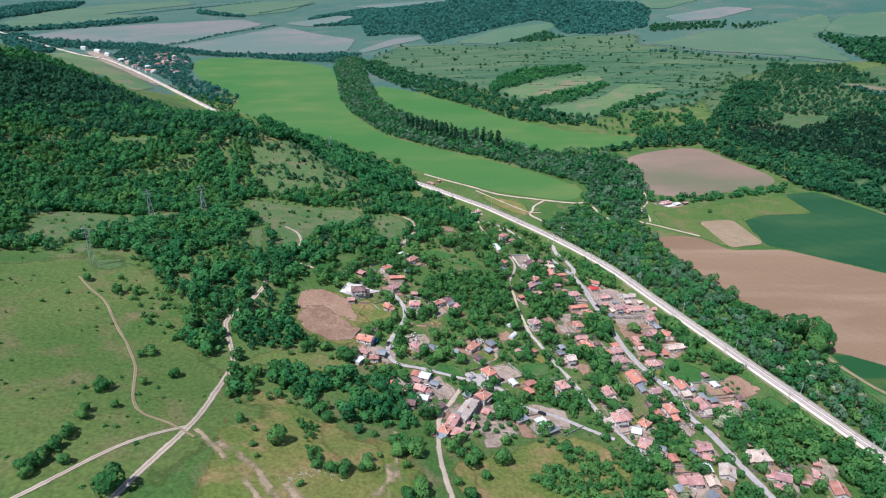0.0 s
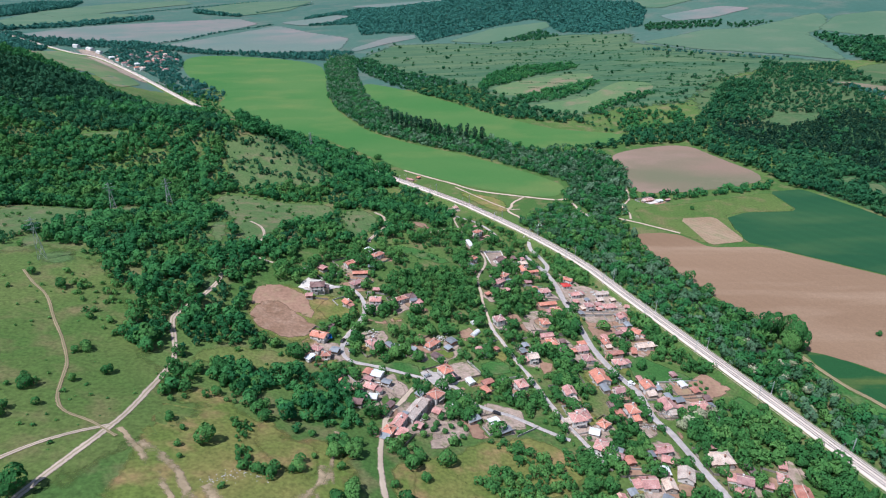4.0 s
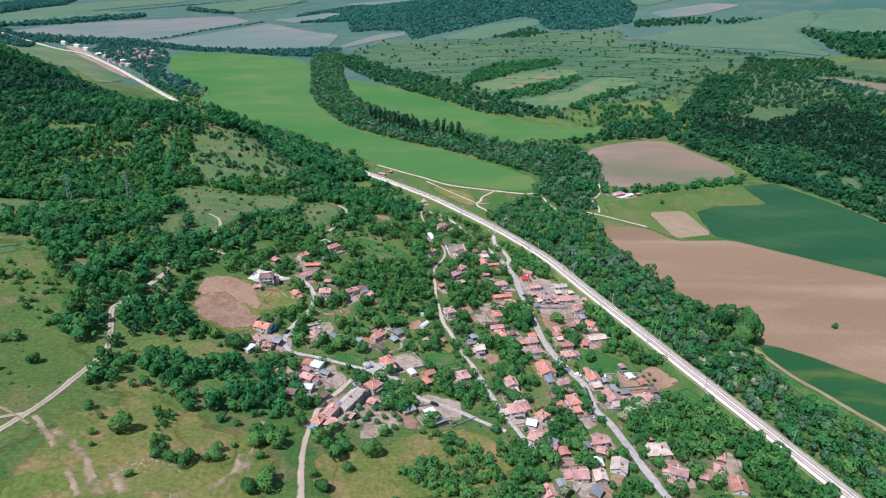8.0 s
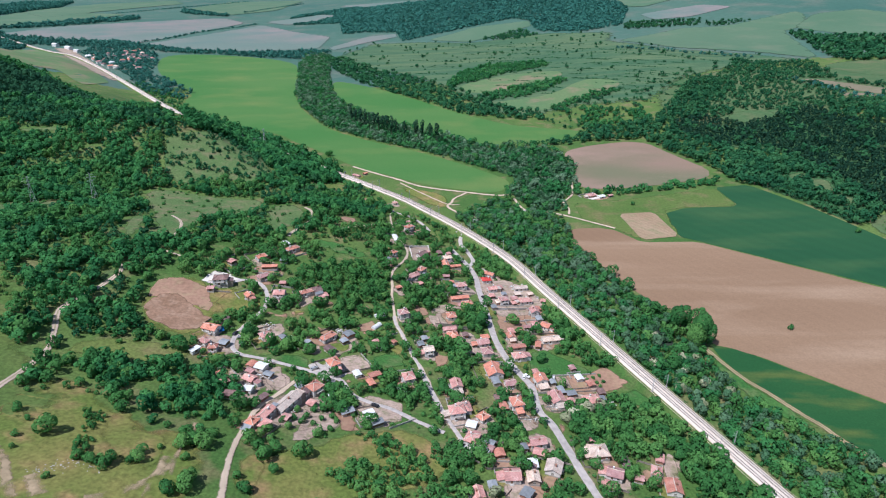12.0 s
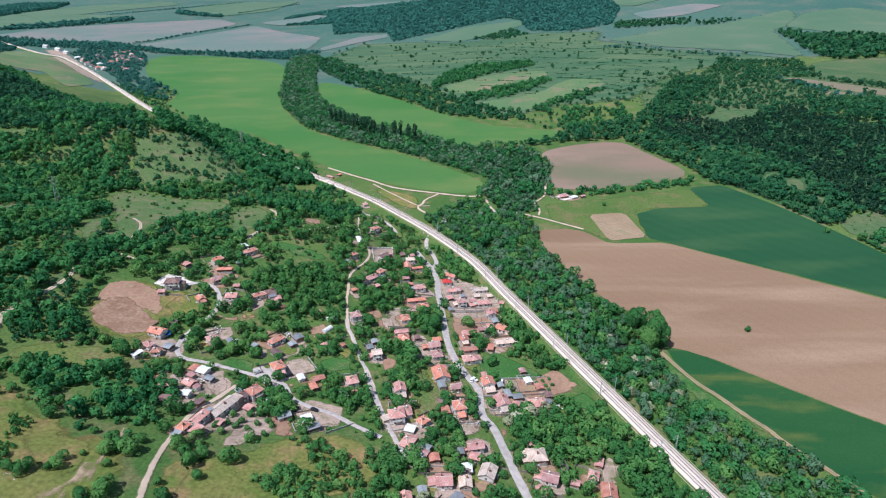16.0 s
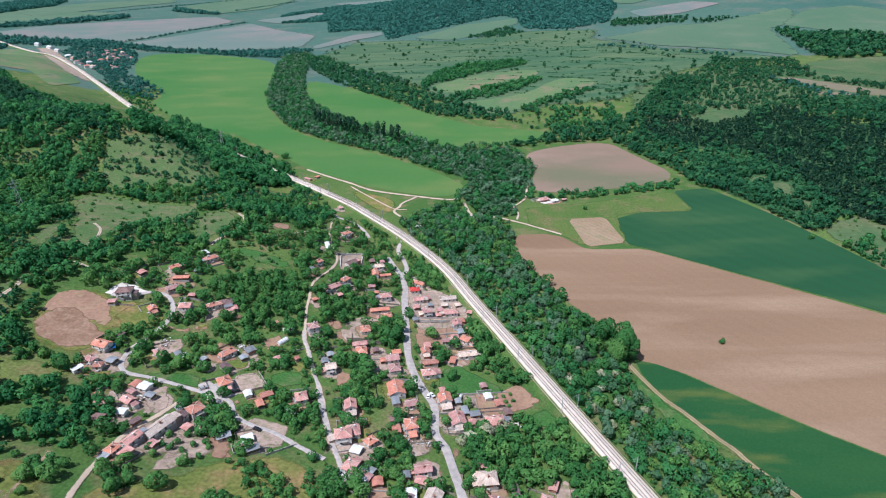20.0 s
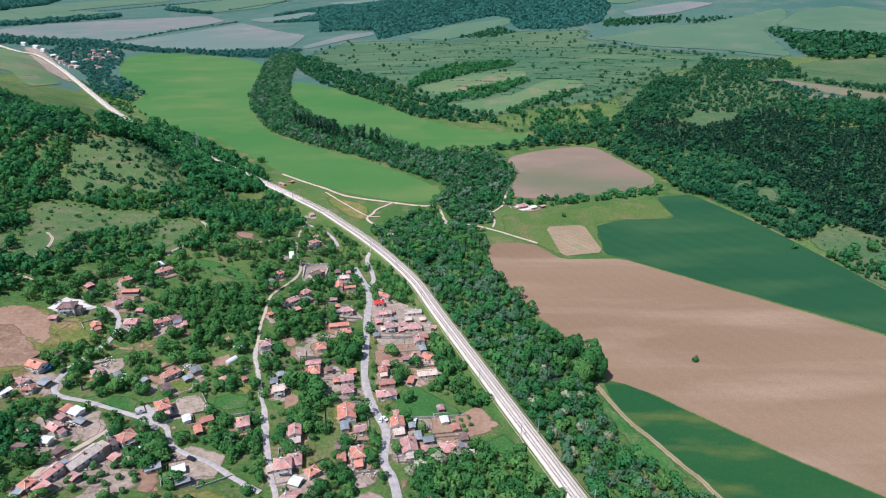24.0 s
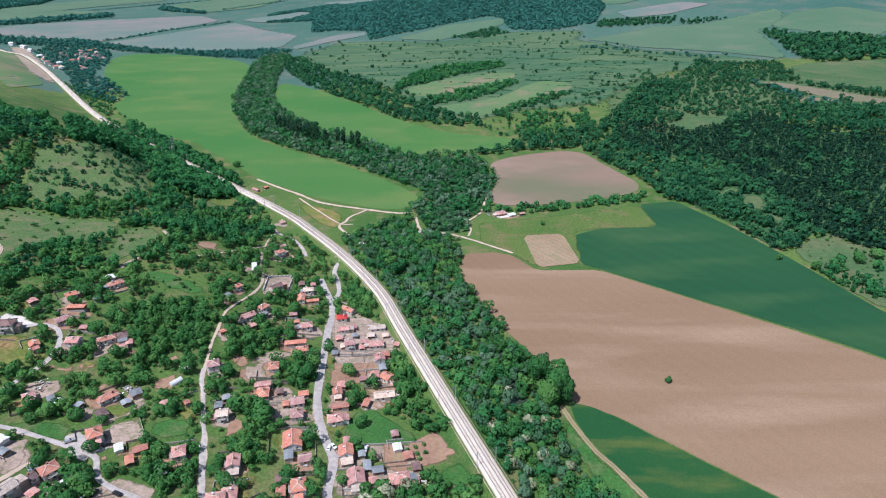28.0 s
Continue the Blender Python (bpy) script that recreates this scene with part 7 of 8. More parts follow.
            u = [bm.verts.new(p.co + Vector((0, 0, 0.14))) for p in v]
            bm.faces.new(v)
            bm.faces.new(u[::-1])
            for k in range(4):
                bm.faces.new((v[k], u[k], u[(k + 1) % 4], v[(k + 1) % 4]))
            bmesh.ops.recalc_face_normals(bm, faces=bm.faces[:])
            part("lean_to_roof", bm, own.choice([ROOF_MAT[roof], "pink", "grey", "tan"]), ext)
    else:
        bm = bmesh.new()
        side = -1 if math.cos(radians(turn)) > 0 else 1
        box(bm, -0.8, 0.8, side * W / 2 - 0.06, side * W / 2 + 0.06, 0.45, wall_h - 0.25)
        part("door", bm, "wood", ob)
    return ob


rnd = random.Random(11)
for spec in HOUSES:
    house(*spec, rnd)

# ---- trees ----
def crown_shape(seed, lumps, leaves, tall, size, corners=3, fat=0.5):
    """Leaf clumps spread over the outer skin of several lumps; about 1 wide each way, from the ground up to about tall."""
    r = np.random.RandomState(seed)
    c = r.normal(size=(lumps, 3))
    c /= np.linalg.norm(c, axis=1)[:, None]
    c *= r.uniform(0.25, 0.62, (lumps, 1))
    c[:, 2] = c[:, 2] * 0.5 * tall + 0.58 * tall
    rad = r.uniform(0.62, 1.25, lumps) * fat
    stretch = r.uniform(0.8, 1.2)
    c[:, 0] *= stretch * 1.1
    c[:, 1] *= 1.1 / stretch
    k = r.randint(0, lumps, leaves * 4)
    d = r.normal(size=(leaves * 4, 3))
    d[:, 2] += 0.25
    d /= np.linalg.norm(d, axis=1)[:, None]
    p = c[k] + d * (rad[k] * r.uniform(0.93, 1.05, leaves * 4))[:, None] * np.array([1, 1, 0.85 + 0.1 * tall])
    gap = np.linalg.norm((p[:, None] - c[None]) / np.array([1, 1, 0.85 + 0.1 * tall]), axis=2) / rad[None]
    ok = (gap > 0.84).all(1) & (p[:, 2] > 0.1 * tall)
    p, d = p[ok][:leaves], d[ok][:leaves]
    d = d + r.normal(size=d.shape) * 0.22
    d /= np.linalg.norm(d, axis=1)[:, None]
    s = np.cross(d, r.normal(size=d.shape))
    s /= np.linalg.norm(s, axis=1)[:, None]
    t = np.cross(d, s)
    w = size * r.uniform(0.65, 1.35, len(p))[:, None]
    if corners == 3:
        v = np.stack([p + s * w, p - s * w * 0.5 + t * w * 0.87, p - s * w * 0.5 - t * w * 0.87], 1)
    else:
        v = np.stack([p + s * w, p + t * w * 0.8, p - s * w * 0.9, p - t * w * 0.8], 1)
    out = p - np.array([0, 0, 0.5 * tall])
    out /= np.linalg.norm(out, axis=1)[:, None]
    face = 0.35 * out + 0.65 * d + r.normal(size=d.shape) * 0.08
    face /= np.linalg.norm(face, axis=1)[:, None]
    return v.reshape(-1, 3), np.repeat(face, corners, 0)


def trunk_shape(tall, r=0.07):
    """A thin tapered stem with four sides for trees seen in crowds."""
    v = []
    for z, k in ((-0.15, 1.0), (0.55 * tall, 0.5)):
        v += [(r * k, r * k, z), (-r * k, r * k, z), (-r * k, -r * k, z), (r * k, -r * k, z)]
    return np.array(v)


def allowed(x, y, skip=()):
    """Where a tree may stand: off roads, rails, houses, yards and fields."""
    ok = np.ones(x.shape, bool)
    for name, (width, line) in ROADS.items():
        lo, hi = np.array(line).min(0) - 12, np.array(line).max(0) + 12
        k = ok & (x > lo[0]) & (x < hi[0]) & (y > lo[1]) & (y < hi[1])
        if k.any():
            ok[k] = ~near_line(x[k], y[k], curve_through(line, 8.0), width / 2 + {"strip_track": 2.4, "bridge_road": 5.0, "valley_branch": 3.0}.get(name, 0.9))
    ok &= ~near_line(x, y, rail_line[::3], 7.4)
    for name, poly in FIELDS.items():
        if name not in skip:
            lo, hi = np.array(poly).min(0), np.array(poly).max(0)
            k = ok & (x > lo[0]) & (x < hi[0]) & (y > lo[1]) & (y < hi[1])
            if k.any():
                ok[k] = ~inside(x[k], y[k], rounded(poly, 1))
    for name, (kind_of, poly) in YARDS.items():
        ok &= ~inside(x, y, poly)
    for hx, hy, turn, length, width, floors, roof in HOUSES:
        a = radians(turn)
        u, v = (x - hx) * math.cos(a) + (y - hy) * math.sin(a), -(x - hx) * math.sin(a) + (y - hy) * math.cos(a)
        ok &= ~((np.abs(u) < length / 2 + 1.6) & (np.abs(v) < width / 2 + 1.6))
        # the sight side of a house stays open
        ok &= ~((np.abs(x - hx) < length / 2) & (y < hy) & (y > hy - width / 2 - 3.5))
    return ok


def sown(poly, spacing, seed, keep=1.0, clump=0.0, scale=40.0, skip=(), shift=0.42):
    """Jittered places inside an outline; clump thins them into groves."""
    r = np.random.RandomState(seed)
    p = np.array(poly, float)
    lo, hi = p.min(0), p.max(0)
    x, y = np.meshgrid(np.arange(lo[0], hi[0], spacing), np.arange(lo[1], hi[1], spacing))
    x, y = x.ravel(), y.ravel()
    x, y = x + r.uniform(-shift, shift, x.shape) * spacing, y + r.uniform(-shift, shift, x.shape) * spacing
    k = inside(x, y, p) & (r.uniform(size=x.shape) < keep)
    if clump:
        k &= soft_noise(x, y, scale, seed) + r.uniform(-0.3, 0.3, x.shape) > clump
    x, y = x[k], y[k]
    k = allowed(x, y, skip)
    return x[k], y[k]


def grove(name, x, y, rmin, rmax, tall, leaves, lumps, material, label, seed, size=0.2, variants=6, fat=0.5, category="trees", dense=False):
    """Many trees as one mesh of leaf clumps and stems; kind stuff."""
    if not len(x):
        return
    r = np.random.RandomState(seed)
    V, TI, NO = [], [], []
    rad = rmin + (rmax - rmin) * r.uniform(size=len(x)) ** 1.3
    rot, vert = r.uniform(0, 6.28, len(x)), r.uniform(0.7, 1.25, len(x))
    tint = np.clip(0.45 * r.uniform(size=len(x)) + 0.27 + 0.4 * soft_noise(x, y, 75, seed), 0, 0.99)
    z = height(x, y)
    pick = r.randint(0, variants, len(x))
    for k in range(variants):
        m = np.nonzero(pick == k)[0]
        if not len(m):
            continue
        b, nb = crown_shape(seed * 31 + k, lumps, leaves, tall, size, fat=fat)
        c, s = np.cos(rot[m])[:, None], np.sin(rot[m])[:, None]
        R = rad[m][:, None]
        V.append(np.stack([(b[None, :, 0] * c - b[None, :, 1] * s) * R + x[m][:, None], (b[None, :, 0] * s + b[None, :, 1] * c) * R + y[m][:, None], b[None, :, 2] * R * vert[m][:, None] + z[m][:, None]], 2).reshape(-1, 3))
        NO.append(np.stack([nb[None, :, 0] * c - nb[None, :, 1] * s, nb[None, :, 0] * s + nb[None, :, 1] * c, np.repeat(nb[None, :, 2], len(m), 0)], 2).reshape(-1, 3))
        TI.append(np.repeat(tint[m], len(b)))
    v = np.concatenate(V)
    ob = new(name, raw_mesh(name, v, np.arange(len(v)), 3, material, np.concatenate(TI), np.concatenate(NO)))
    tagged(ob, label, category, kind="stuff")
    if material in ("hazeleaf", "darkwood", "pine") or dense:
        return len(v) // 3
    t = trunk_shape(tall)
    sv = (t[None] * rad[:, None, None] + np.stack([x, y, z], 1)[:, None]).reshape(-1, 3)
    k = np.arange(len(x))[:, None] * 8
    f = np.concatenate([k + np.array(q) for q in ((0, 1, 5, 4), (1, 2, 6, 5), (2, 3, 7, 6), (3, 0, 4, 7))], 1).ravel()
    st = new("stems", raw_mesh("stems", sv, f, 4, "bark"))
    st.parent = ob
    tagged(st, "thin brown stems", kind="stuff")
    return len(v) // 3


WOOD_LOOK = {  # spacing, smallest and largest crown radius, tall, leaves, lumps, material, keep, clumping, leaf size, label
    "hill_forest": (5.8, 2.8, 5.4, 1.9, 46, 6, "forest", 1.0, 0, 0.31, "dense green oak wood on the hilltop"),
    "slope_forest": (4.0, 1.9, 3.0, 1.9, 60, 5, "leaf", 1.0, 0, 0.3, "even young wood on the slope"),
    "garden_grove": (4.6, 1.8, 4.4, 1.7, 150, 7, "forest", 0.9, -0.8, 0.21, "broadleaf thicket behind the gardens"),
    "meadow_edge_wood": (4.8, 1.8, 4.6, 1.7, 130, 7, "forest", 0.92, -0.6, 0.22, "oak thicket at the upper meadow edge"),
    "meadow_edge_grove": (4.8, 1.8, 4.6, 1.7, 130, 7, "forest", 0.92, -0.6, 0.22, "oak grove beside the field track"),
    "garden_grove_west": (4.2, 1.3, 3.8, 1.6, 150, 7, "leaf", 0.9, -0.35, 0.21, "broadleaf thicket beside the field track"),
    "hedge_line": (2.6, 0.9, 2.2, 1.5, 90, 6, "leaf", 0.9, 0, 0.25, "overgrown hedge across the dry meadow"),
    "orchard_thicket": (3.2, 1.0, 3.0, 1.5, 110, 6, "leaf", 0.95, -0.05, 0.22, "thickets and fruit trees below the village"),
    "spur_wood_b": (5.2, 4.2, 6.2, 2.3, 80, 6, "forest", 1.0, 0, 0.26, "tall dark trees hiding the railway"),
    "spur_wood": (5.4, 4.2, 6.4, 2.4, 80, 6, "forest", 1.0, 0, 0.26, "tall dark trees hiding the railway"),
    "river_belt": (5.6, 2.0, 4.9, 1.75, 44, 6, "forest", 0.95, 0, 0.31, "dark belt of trees along the river"),
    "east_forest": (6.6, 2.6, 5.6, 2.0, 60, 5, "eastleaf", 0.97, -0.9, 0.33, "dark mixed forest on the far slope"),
    "east_pine": (4.9, 2.0, 3.1, 2.9, 26, 4, "pine", 0.97, -1.1, 0.46, "dark pine plantation on the far slope"),
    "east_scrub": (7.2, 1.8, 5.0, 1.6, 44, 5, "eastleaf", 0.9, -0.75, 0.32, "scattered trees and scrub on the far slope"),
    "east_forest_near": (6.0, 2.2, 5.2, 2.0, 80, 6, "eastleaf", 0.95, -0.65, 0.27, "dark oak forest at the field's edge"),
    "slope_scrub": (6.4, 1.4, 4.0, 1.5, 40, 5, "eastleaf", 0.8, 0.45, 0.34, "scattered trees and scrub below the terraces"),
    "glade_grove": (5.6, 1.8, 4.4, 1.7, 80, 6, "forest", 0.9, -0.2, 0.27, "dark bushes and trees in the clearing"),
    "far_forest": (9.5, 4.6, 7.0, 1.3, 11, 3, "hazeleaf", 1.0, 0, 0.62, "far wooded hill"),
    "ridge_wood": (11.0, 5.0, 8.0, 1.4, 30, 4, "eastleaf", 0.9, 0, 0.42, "wood on the far ridge"),
    "ridge_hedge": (11.0, 4.0, 6.0, 1.3, 26, 4, "eastleaf", 0.9, 0, 0.42, "far hedge on the ridge"),
    "ridge_hedge_b": (11.0, 4.0, 6.0, 1.3, 26, 4, "eastleaf", 0.8, 0, 0.42, "far hedge on the ridge"),
    "terrace_hedge": (7.0, 2.2, 6.2, 1.5, 45, 5, "eastleaf", 0.9, -0.45, 0.34, "hedgerow trees between the fields"),
    "hill_hedge_a": (7.0, 3.0, 5.5, 1.5, 45, 5, "forest", 0.9, 0, 0.34, "hedgerow trees between the fields"),
    "hill_hedge_b": (7.0, 3.0, 5.5, 1.5, 45, 5, "forest", 0.85, 0, 0.34, "hedgerow trees between the fields"),
    "hill_hedge_c": (7.0, 3.0, 5.5, 1.5, 45, 5, "forest", 0.85, 0, 0.34, "hedgerow trees between the fields"),
    "hill_hedge_d": (7.6, 2.6, 5.5, 1.5, 45, 5, "forest", 0.75, -0.4, 0.34, "loose trees at the foot of the slope"),
    "hill_hedge_e": (10.0, 3.0, 6.0, 1.3, 30, 4, "eastleaf", 0.8, 0, 0.4, "small wood below the far hill"),
    "rail_side_trees": (4.4, 1.8, 4.2, 1.8, 170, 8, "leaf", 0.95, 0, 0.19, "broadleaf trees between gardens and railway"),
    "rail_wood": (4.8, 2.0, 4.8, 1.8, 150, 7, "leaf", 0.97, 0, 0.21, "dense broadleaf trees below the railway"),
    "station_wood": (8.0, 2.6, 6.0, 1.5, 40, 5, "hazeleaf", 0.75, -0.5, 0.34, "trees round the far station village"),
    "station_back_wood": (10.0, 4.0, 8.0, 1.4, 34, 4, "hazeleaf", 0.85, -0.7, 0.38, "dark trees behind the far station"),
    "plain_hedge": (9.0, 4.0, 6.5, 1.5, 30, 4, "hazeleaf", 0.85, 0, 0.4, "far hedgerow across the plain"),
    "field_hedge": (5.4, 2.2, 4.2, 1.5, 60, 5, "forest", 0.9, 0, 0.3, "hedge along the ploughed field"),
    "far_plain_hedge": (14.0, 6.0, 10.0, 1.2, 24, 4, "hazeleaf", 0.9, 0, 0.5, "far line of trees on the plain"),
    "far_plain_hedge_b": (14.0, 6.0, 10.0, 1.2, 24, 4, "hazeleaf", 0.9, 0, 0.5, "far copse on the plain"),
    "far_west_wood": (16.0, 8.0, 12.0, 1.2, 24, 4, "hazeleaf", 1.0, 0, 0.5, "far wood on the plain's edge"),
    "rail_side_scrub": (6.0, 1.6, 3.6, 1.5, 50, 5, "forest", 0.7, -0.3, 0.32, "bushes along the far railway"),
}
total = 0
OPEN_LAND = ("east_glade", "west_meadow", "terrace_grass", "east_slope", "dry_meadow", "orchard_meadow", "lane_meadow", "bank_meadow")
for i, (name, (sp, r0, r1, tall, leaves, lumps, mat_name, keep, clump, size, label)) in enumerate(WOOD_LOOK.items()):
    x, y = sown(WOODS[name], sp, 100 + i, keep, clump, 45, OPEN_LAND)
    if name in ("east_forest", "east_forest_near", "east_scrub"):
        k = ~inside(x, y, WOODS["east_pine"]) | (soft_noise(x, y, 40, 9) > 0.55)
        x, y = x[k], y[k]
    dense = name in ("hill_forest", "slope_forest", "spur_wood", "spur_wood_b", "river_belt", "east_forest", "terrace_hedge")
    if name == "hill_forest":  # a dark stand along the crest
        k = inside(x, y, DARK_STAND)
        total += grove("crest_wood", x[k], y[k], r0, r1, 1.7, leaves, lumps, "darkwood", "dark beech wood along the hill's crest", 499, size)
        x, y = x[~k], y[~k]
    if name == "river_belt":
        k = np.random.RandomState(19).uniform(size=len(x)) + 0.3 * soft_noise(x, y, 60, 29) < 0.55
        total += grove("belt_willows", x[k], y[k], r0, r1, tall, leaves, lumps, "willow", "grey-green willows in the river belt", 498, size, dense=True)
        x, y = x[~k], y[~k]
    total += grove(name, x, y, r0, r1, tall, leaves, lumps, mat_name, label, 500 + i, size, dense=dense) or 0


def along(lines, gap, spread, seed):
    """Places strewn along lines, for hedges and terrace edges."""
    r = np.random.RandomState(seed)
    q = np.concatenate([curve_through(l, gap) for l in lines])
    q = q + r.normal(size=q.shape) * spread
    return q[:, 0], q[:, 1]


x, y = along(TERRACES, 1.7, 0.8, 61)
k = soft_noise(x, y, 26, 31) + np.random.RandomState(3).uniform(-0.2, 0.2, len(x)) > -0.1
total += grove("terrace_bushes", x[k], y[k], 0.7, 2.1, 0.9, 16, 4, "eastleaf", "lines of bushes on old terrace edges", 71, 0.42)
# far hedges use the blue-green leaf with haze in its colour
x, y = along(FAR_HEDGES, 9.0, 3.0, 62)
total += grove("far_hedges", x, y, 2.5, 5.5, 1.2, 22, 4, "hazeleaf", "far hedges between fields", 72, 0.45)
x, y = sown(FIELDS["terrace_grass"], 13.0, 63, 0.4, 0.45, 70, skip=("terrace_grass",))
total += grove("terrace_trees", x, y, 1.8, 5.0, 1.4, 40, 5, "eastleaf", "single trees on the terraced slope", 73, 0.36)
x, y = sown(MEADOW, 6.5, 64, 0.42, -0.15, 60, skip=("west_meadow",))
total += grove("meadow_bushes", x, y, 0.4, 1.3, 1.2, 40, 5, "leaf", "low thorn bushes on the meadow", 74, 0.34)
for k, name in enumerate(("hill_pasture", "loop_glade", "slope_glade_a", "slope_glade_b", "slope_glade_c", "side_glade", "side_glade_b", "knoll_lawn", "east_glade", "grove_clearing")):
    x, y = sown(FIELDS[name], 7.0, 160 + k, 0.3 if name == "hill_pasture" else 0.4, 0.0, 25, skip=(name,))
    total += grove("glade_bushes", x, y, 0.7, 2.2, 1.3, 60, 5, "leaf", "bushes scattered over a clearing", 170 + k, 0.3) or 0
x, y = sown(SCRUB_EDGE, 5.0, 66, 0.6, -0.4, 30, skip=("west_meadow",))
total += grove("edge_bushes", x, y, 0.7, 2.6, 1.4, 90, 6, "leaf", "thorn bushes along the meadow edge", 76, 0.25)
x, y = sown(FIELDS["hill_glade"], 5.2, 65, 0.7, -0.3, 22, skip=("hill_glade",))
total += grove("glade_bushes", x, y, 0.9, 3.6, 1.4, 60, 5, "eastleaf", "bushes in the hill clearing", 75, 0.3)

# the wood over the western slopes: oaks where it is thick, brighter scrub between
x, y = sown(WOODS["west_wood"], 4.9, 81, 0.94, skip=("west_meadow",))
thin = (y > 255) | (soft_noise(x, y, 24, 77) > -0.3)  # groves with gaps low on the slope
x, y = x[thin], y[thin]
k = soft_noise(x, y, 120, 17) + np.random.RandomState(8).uniform(-0.35, 0.35, len(x))
k = np.where(inside(x, y, BRIGHT_STAND), -1.0, k)
small = soft_noise(x, y, 60, 23) > 0.45
near = y < 620
for nm, pick, r0, r1, leaves, size, mat_name, label in (
        ("oak_wood", (k > -0.3) & ~small & near, 2.4, 5.0, 108, 0.245, "forest", "dark oak wood on the slope above the village"),
        ("oak_wood_upper", (k > -0.3) & ~small & ~near, 2.4, 5.0, 75, 0.29, "forest", "dark oak wood high on the slope"),
        ("ash_wood", (k <= -0.3) & ~small & near, 2.0, 4.4, 110, 0.242, "leaf", "lighter green broadleaf wood on the slope"),
        ("ash_wood_upper", (k <= -0.3) & ~small & ~near, 2.0, 4.6, 75, 0.29, "eastleaf", "lighter green broadleaf wood high on the slope"),
        ("scrub", small, 1.2, 2.9, 70, 0.28, "eastleaf", "bright green scrub between the woods")):
    n = grove(nm, x[pick], y[pick], r0, r1, 1.8, leaves, 7, mat_name, label, 300 + len(nm), size)
    total += n or 0

# riverside: willows, poplars and lighter ashes mixed
x, y = sown(WOODS["riverside_wood"], 4.3, 82, 0.96, -0.9, 26)
k = np.random.RandomState(9).uniform(size=len(x)) + 0.25 * soft_noise(x, y, 50, 31)
for nm, pick, r0, r1, mat_name, label in (
        ("riverside_ashes", k < 0.34, 1.6, 4.6, "leaf", "fresh green ashes and poplars by the river"),
        ("riverside_willows", (k >= 0.34) & (k < 0.68), 1.5, 4.4, "willow", "grey-green willows by the river"),
        ("riverside_oaks", k >= 0.68, 1.8, 4.8, "forest", "dark oaks by the river")):
    total += grove(nm, x[pick], y[pick], r0, r1, 1.9, 170, 8, mat_name, label, 320 + len(nm), 0.19)

x, y = sown(WOODS["riverside_wood"], 4.0, 83, 0.7)
total += grove("riverside_bushes", x, y, 0.6, 1.7, 1.3, 60, 5, "leaf", "low bushes between the riverside trees", 330, 0.28, dense=True)

# trees and bushes through the village
x, y = sown(VILLAGE, 3.9, 7, 0.93, -0.45, 30)
r = np.random.RandomState(5)
big = r.uniform(size=len(x)) + 0.2 * soft_noise(x, y, 40, 12) < 0.5
n = grove("garden_trees", x[big], y[big], 1.5, 4.4, 1.75, 230, 9, "leaf", "leafy garden and fruit trees among the houses", 900, 0.165)
m = grove("garden_bushes", x[~big], y[~big], 0.6, 1.7, 1.4, 80, 6, "leaf", "bushes and small fruit trees in the gardens", 901, 0.25)
total += n + m
for k, (name, poly) in enumerate(THICKETS.items()):
    x, y = sown(poly, 3.7, 40 + k, 0.97)
    total += grove("thicket", x, y, 1.4, 3.7, 1.75, 200, 8, "leaf", "dense thicket of trees between gardens", 940 + k, 0.17) or 0


# single trees: trunk with limbs, crown of leaf clumps
def tree_meshes(seed, tall, leaves, lumps, material, size, fat=0.5, limbs=5):
    r = random.Random(seed)
    bm = bmesh.new()
    beam(bm, (0, 0, -0.1), (0.02, 0.03, 0.5 * tall), 0.085, 0.05, 7)
    beam(bm, (0.02, 0.03, 0.5 * tall), (0.05, -0.02, 0.85 * tall), 0.05, 0.018, 6)
    for k in range(limbs):
        a, z = k * 6.28 / limbs + r.uniform(-0.4, 0.4), r.uniform(0.28, 0.55) * tall
        beam(bm, (0.01, 0.01, z), (0.5 * math.cos(a), 0.5 * math.sin(a), z + r.uniform(0.2, 0.4) * tall), 0.04, 0.012, 5)
    tm = bpy.data.meshes.new("trunk")
    bm.to_mesh(tm)
    bm.free()
    tm.materials.append(M["bark"])
    v, nv = crown_shape(seed, lumps, leaves, tall, size, 4, fat)
    cm = raw_mesh("crown", v, np.arange(len(v)), 4, material, np.zeros(len(v)), nv)
    return tm, cm


def plant(kinds, x, y, r, k, turn, label, group, z_scale=1.0):
    ob = new("tree")
    ob.matrix_basis = pose(x, y, float(height(x, y)), 0, 0, turn) @ Matrix.Diagonal((r, r, r * z_scale, 1))
    for nm, me in zip(("trunk", "crown"), kinds[k % len(kinds)]):
        o = new(nm, me)
        o.parent = ob
    return tagged(ob, label, "tree", group)


BROAD = [tree_meshes(40 + k, 1.75, 480, 12, "leaf", 0.13) for k in range(6)]
TALL = [tree_meshes(60 + k, 2.6, 1300, 16, "leaf", 0.085, 0.48) for k in range(3)]
POPLAR = [tree_meshes(70 + k, 8.4, 420, 16, "pine", 0.2, 0.52) for k in range(3)]
def in_the_clear(x, y, r):
    """Off the railway, the streets and the houses."""
    px, py = np.array([x]), np.array([y])
    if near_line(px, py, rail_line[::3], 5.6 + r)[0]:
        return False
    if any(near_line(px, py, curve_through(line, 8.0), width / 2 + 1.0)[0] for name, (width, line) in ROADS.items() if not name.startswith("worn")):
        return False
    return all(math.hypot(x - h[0], y - h[1]) > min(h[3], h[4]) / 2 + 0.7 * r for h in HOUSES)


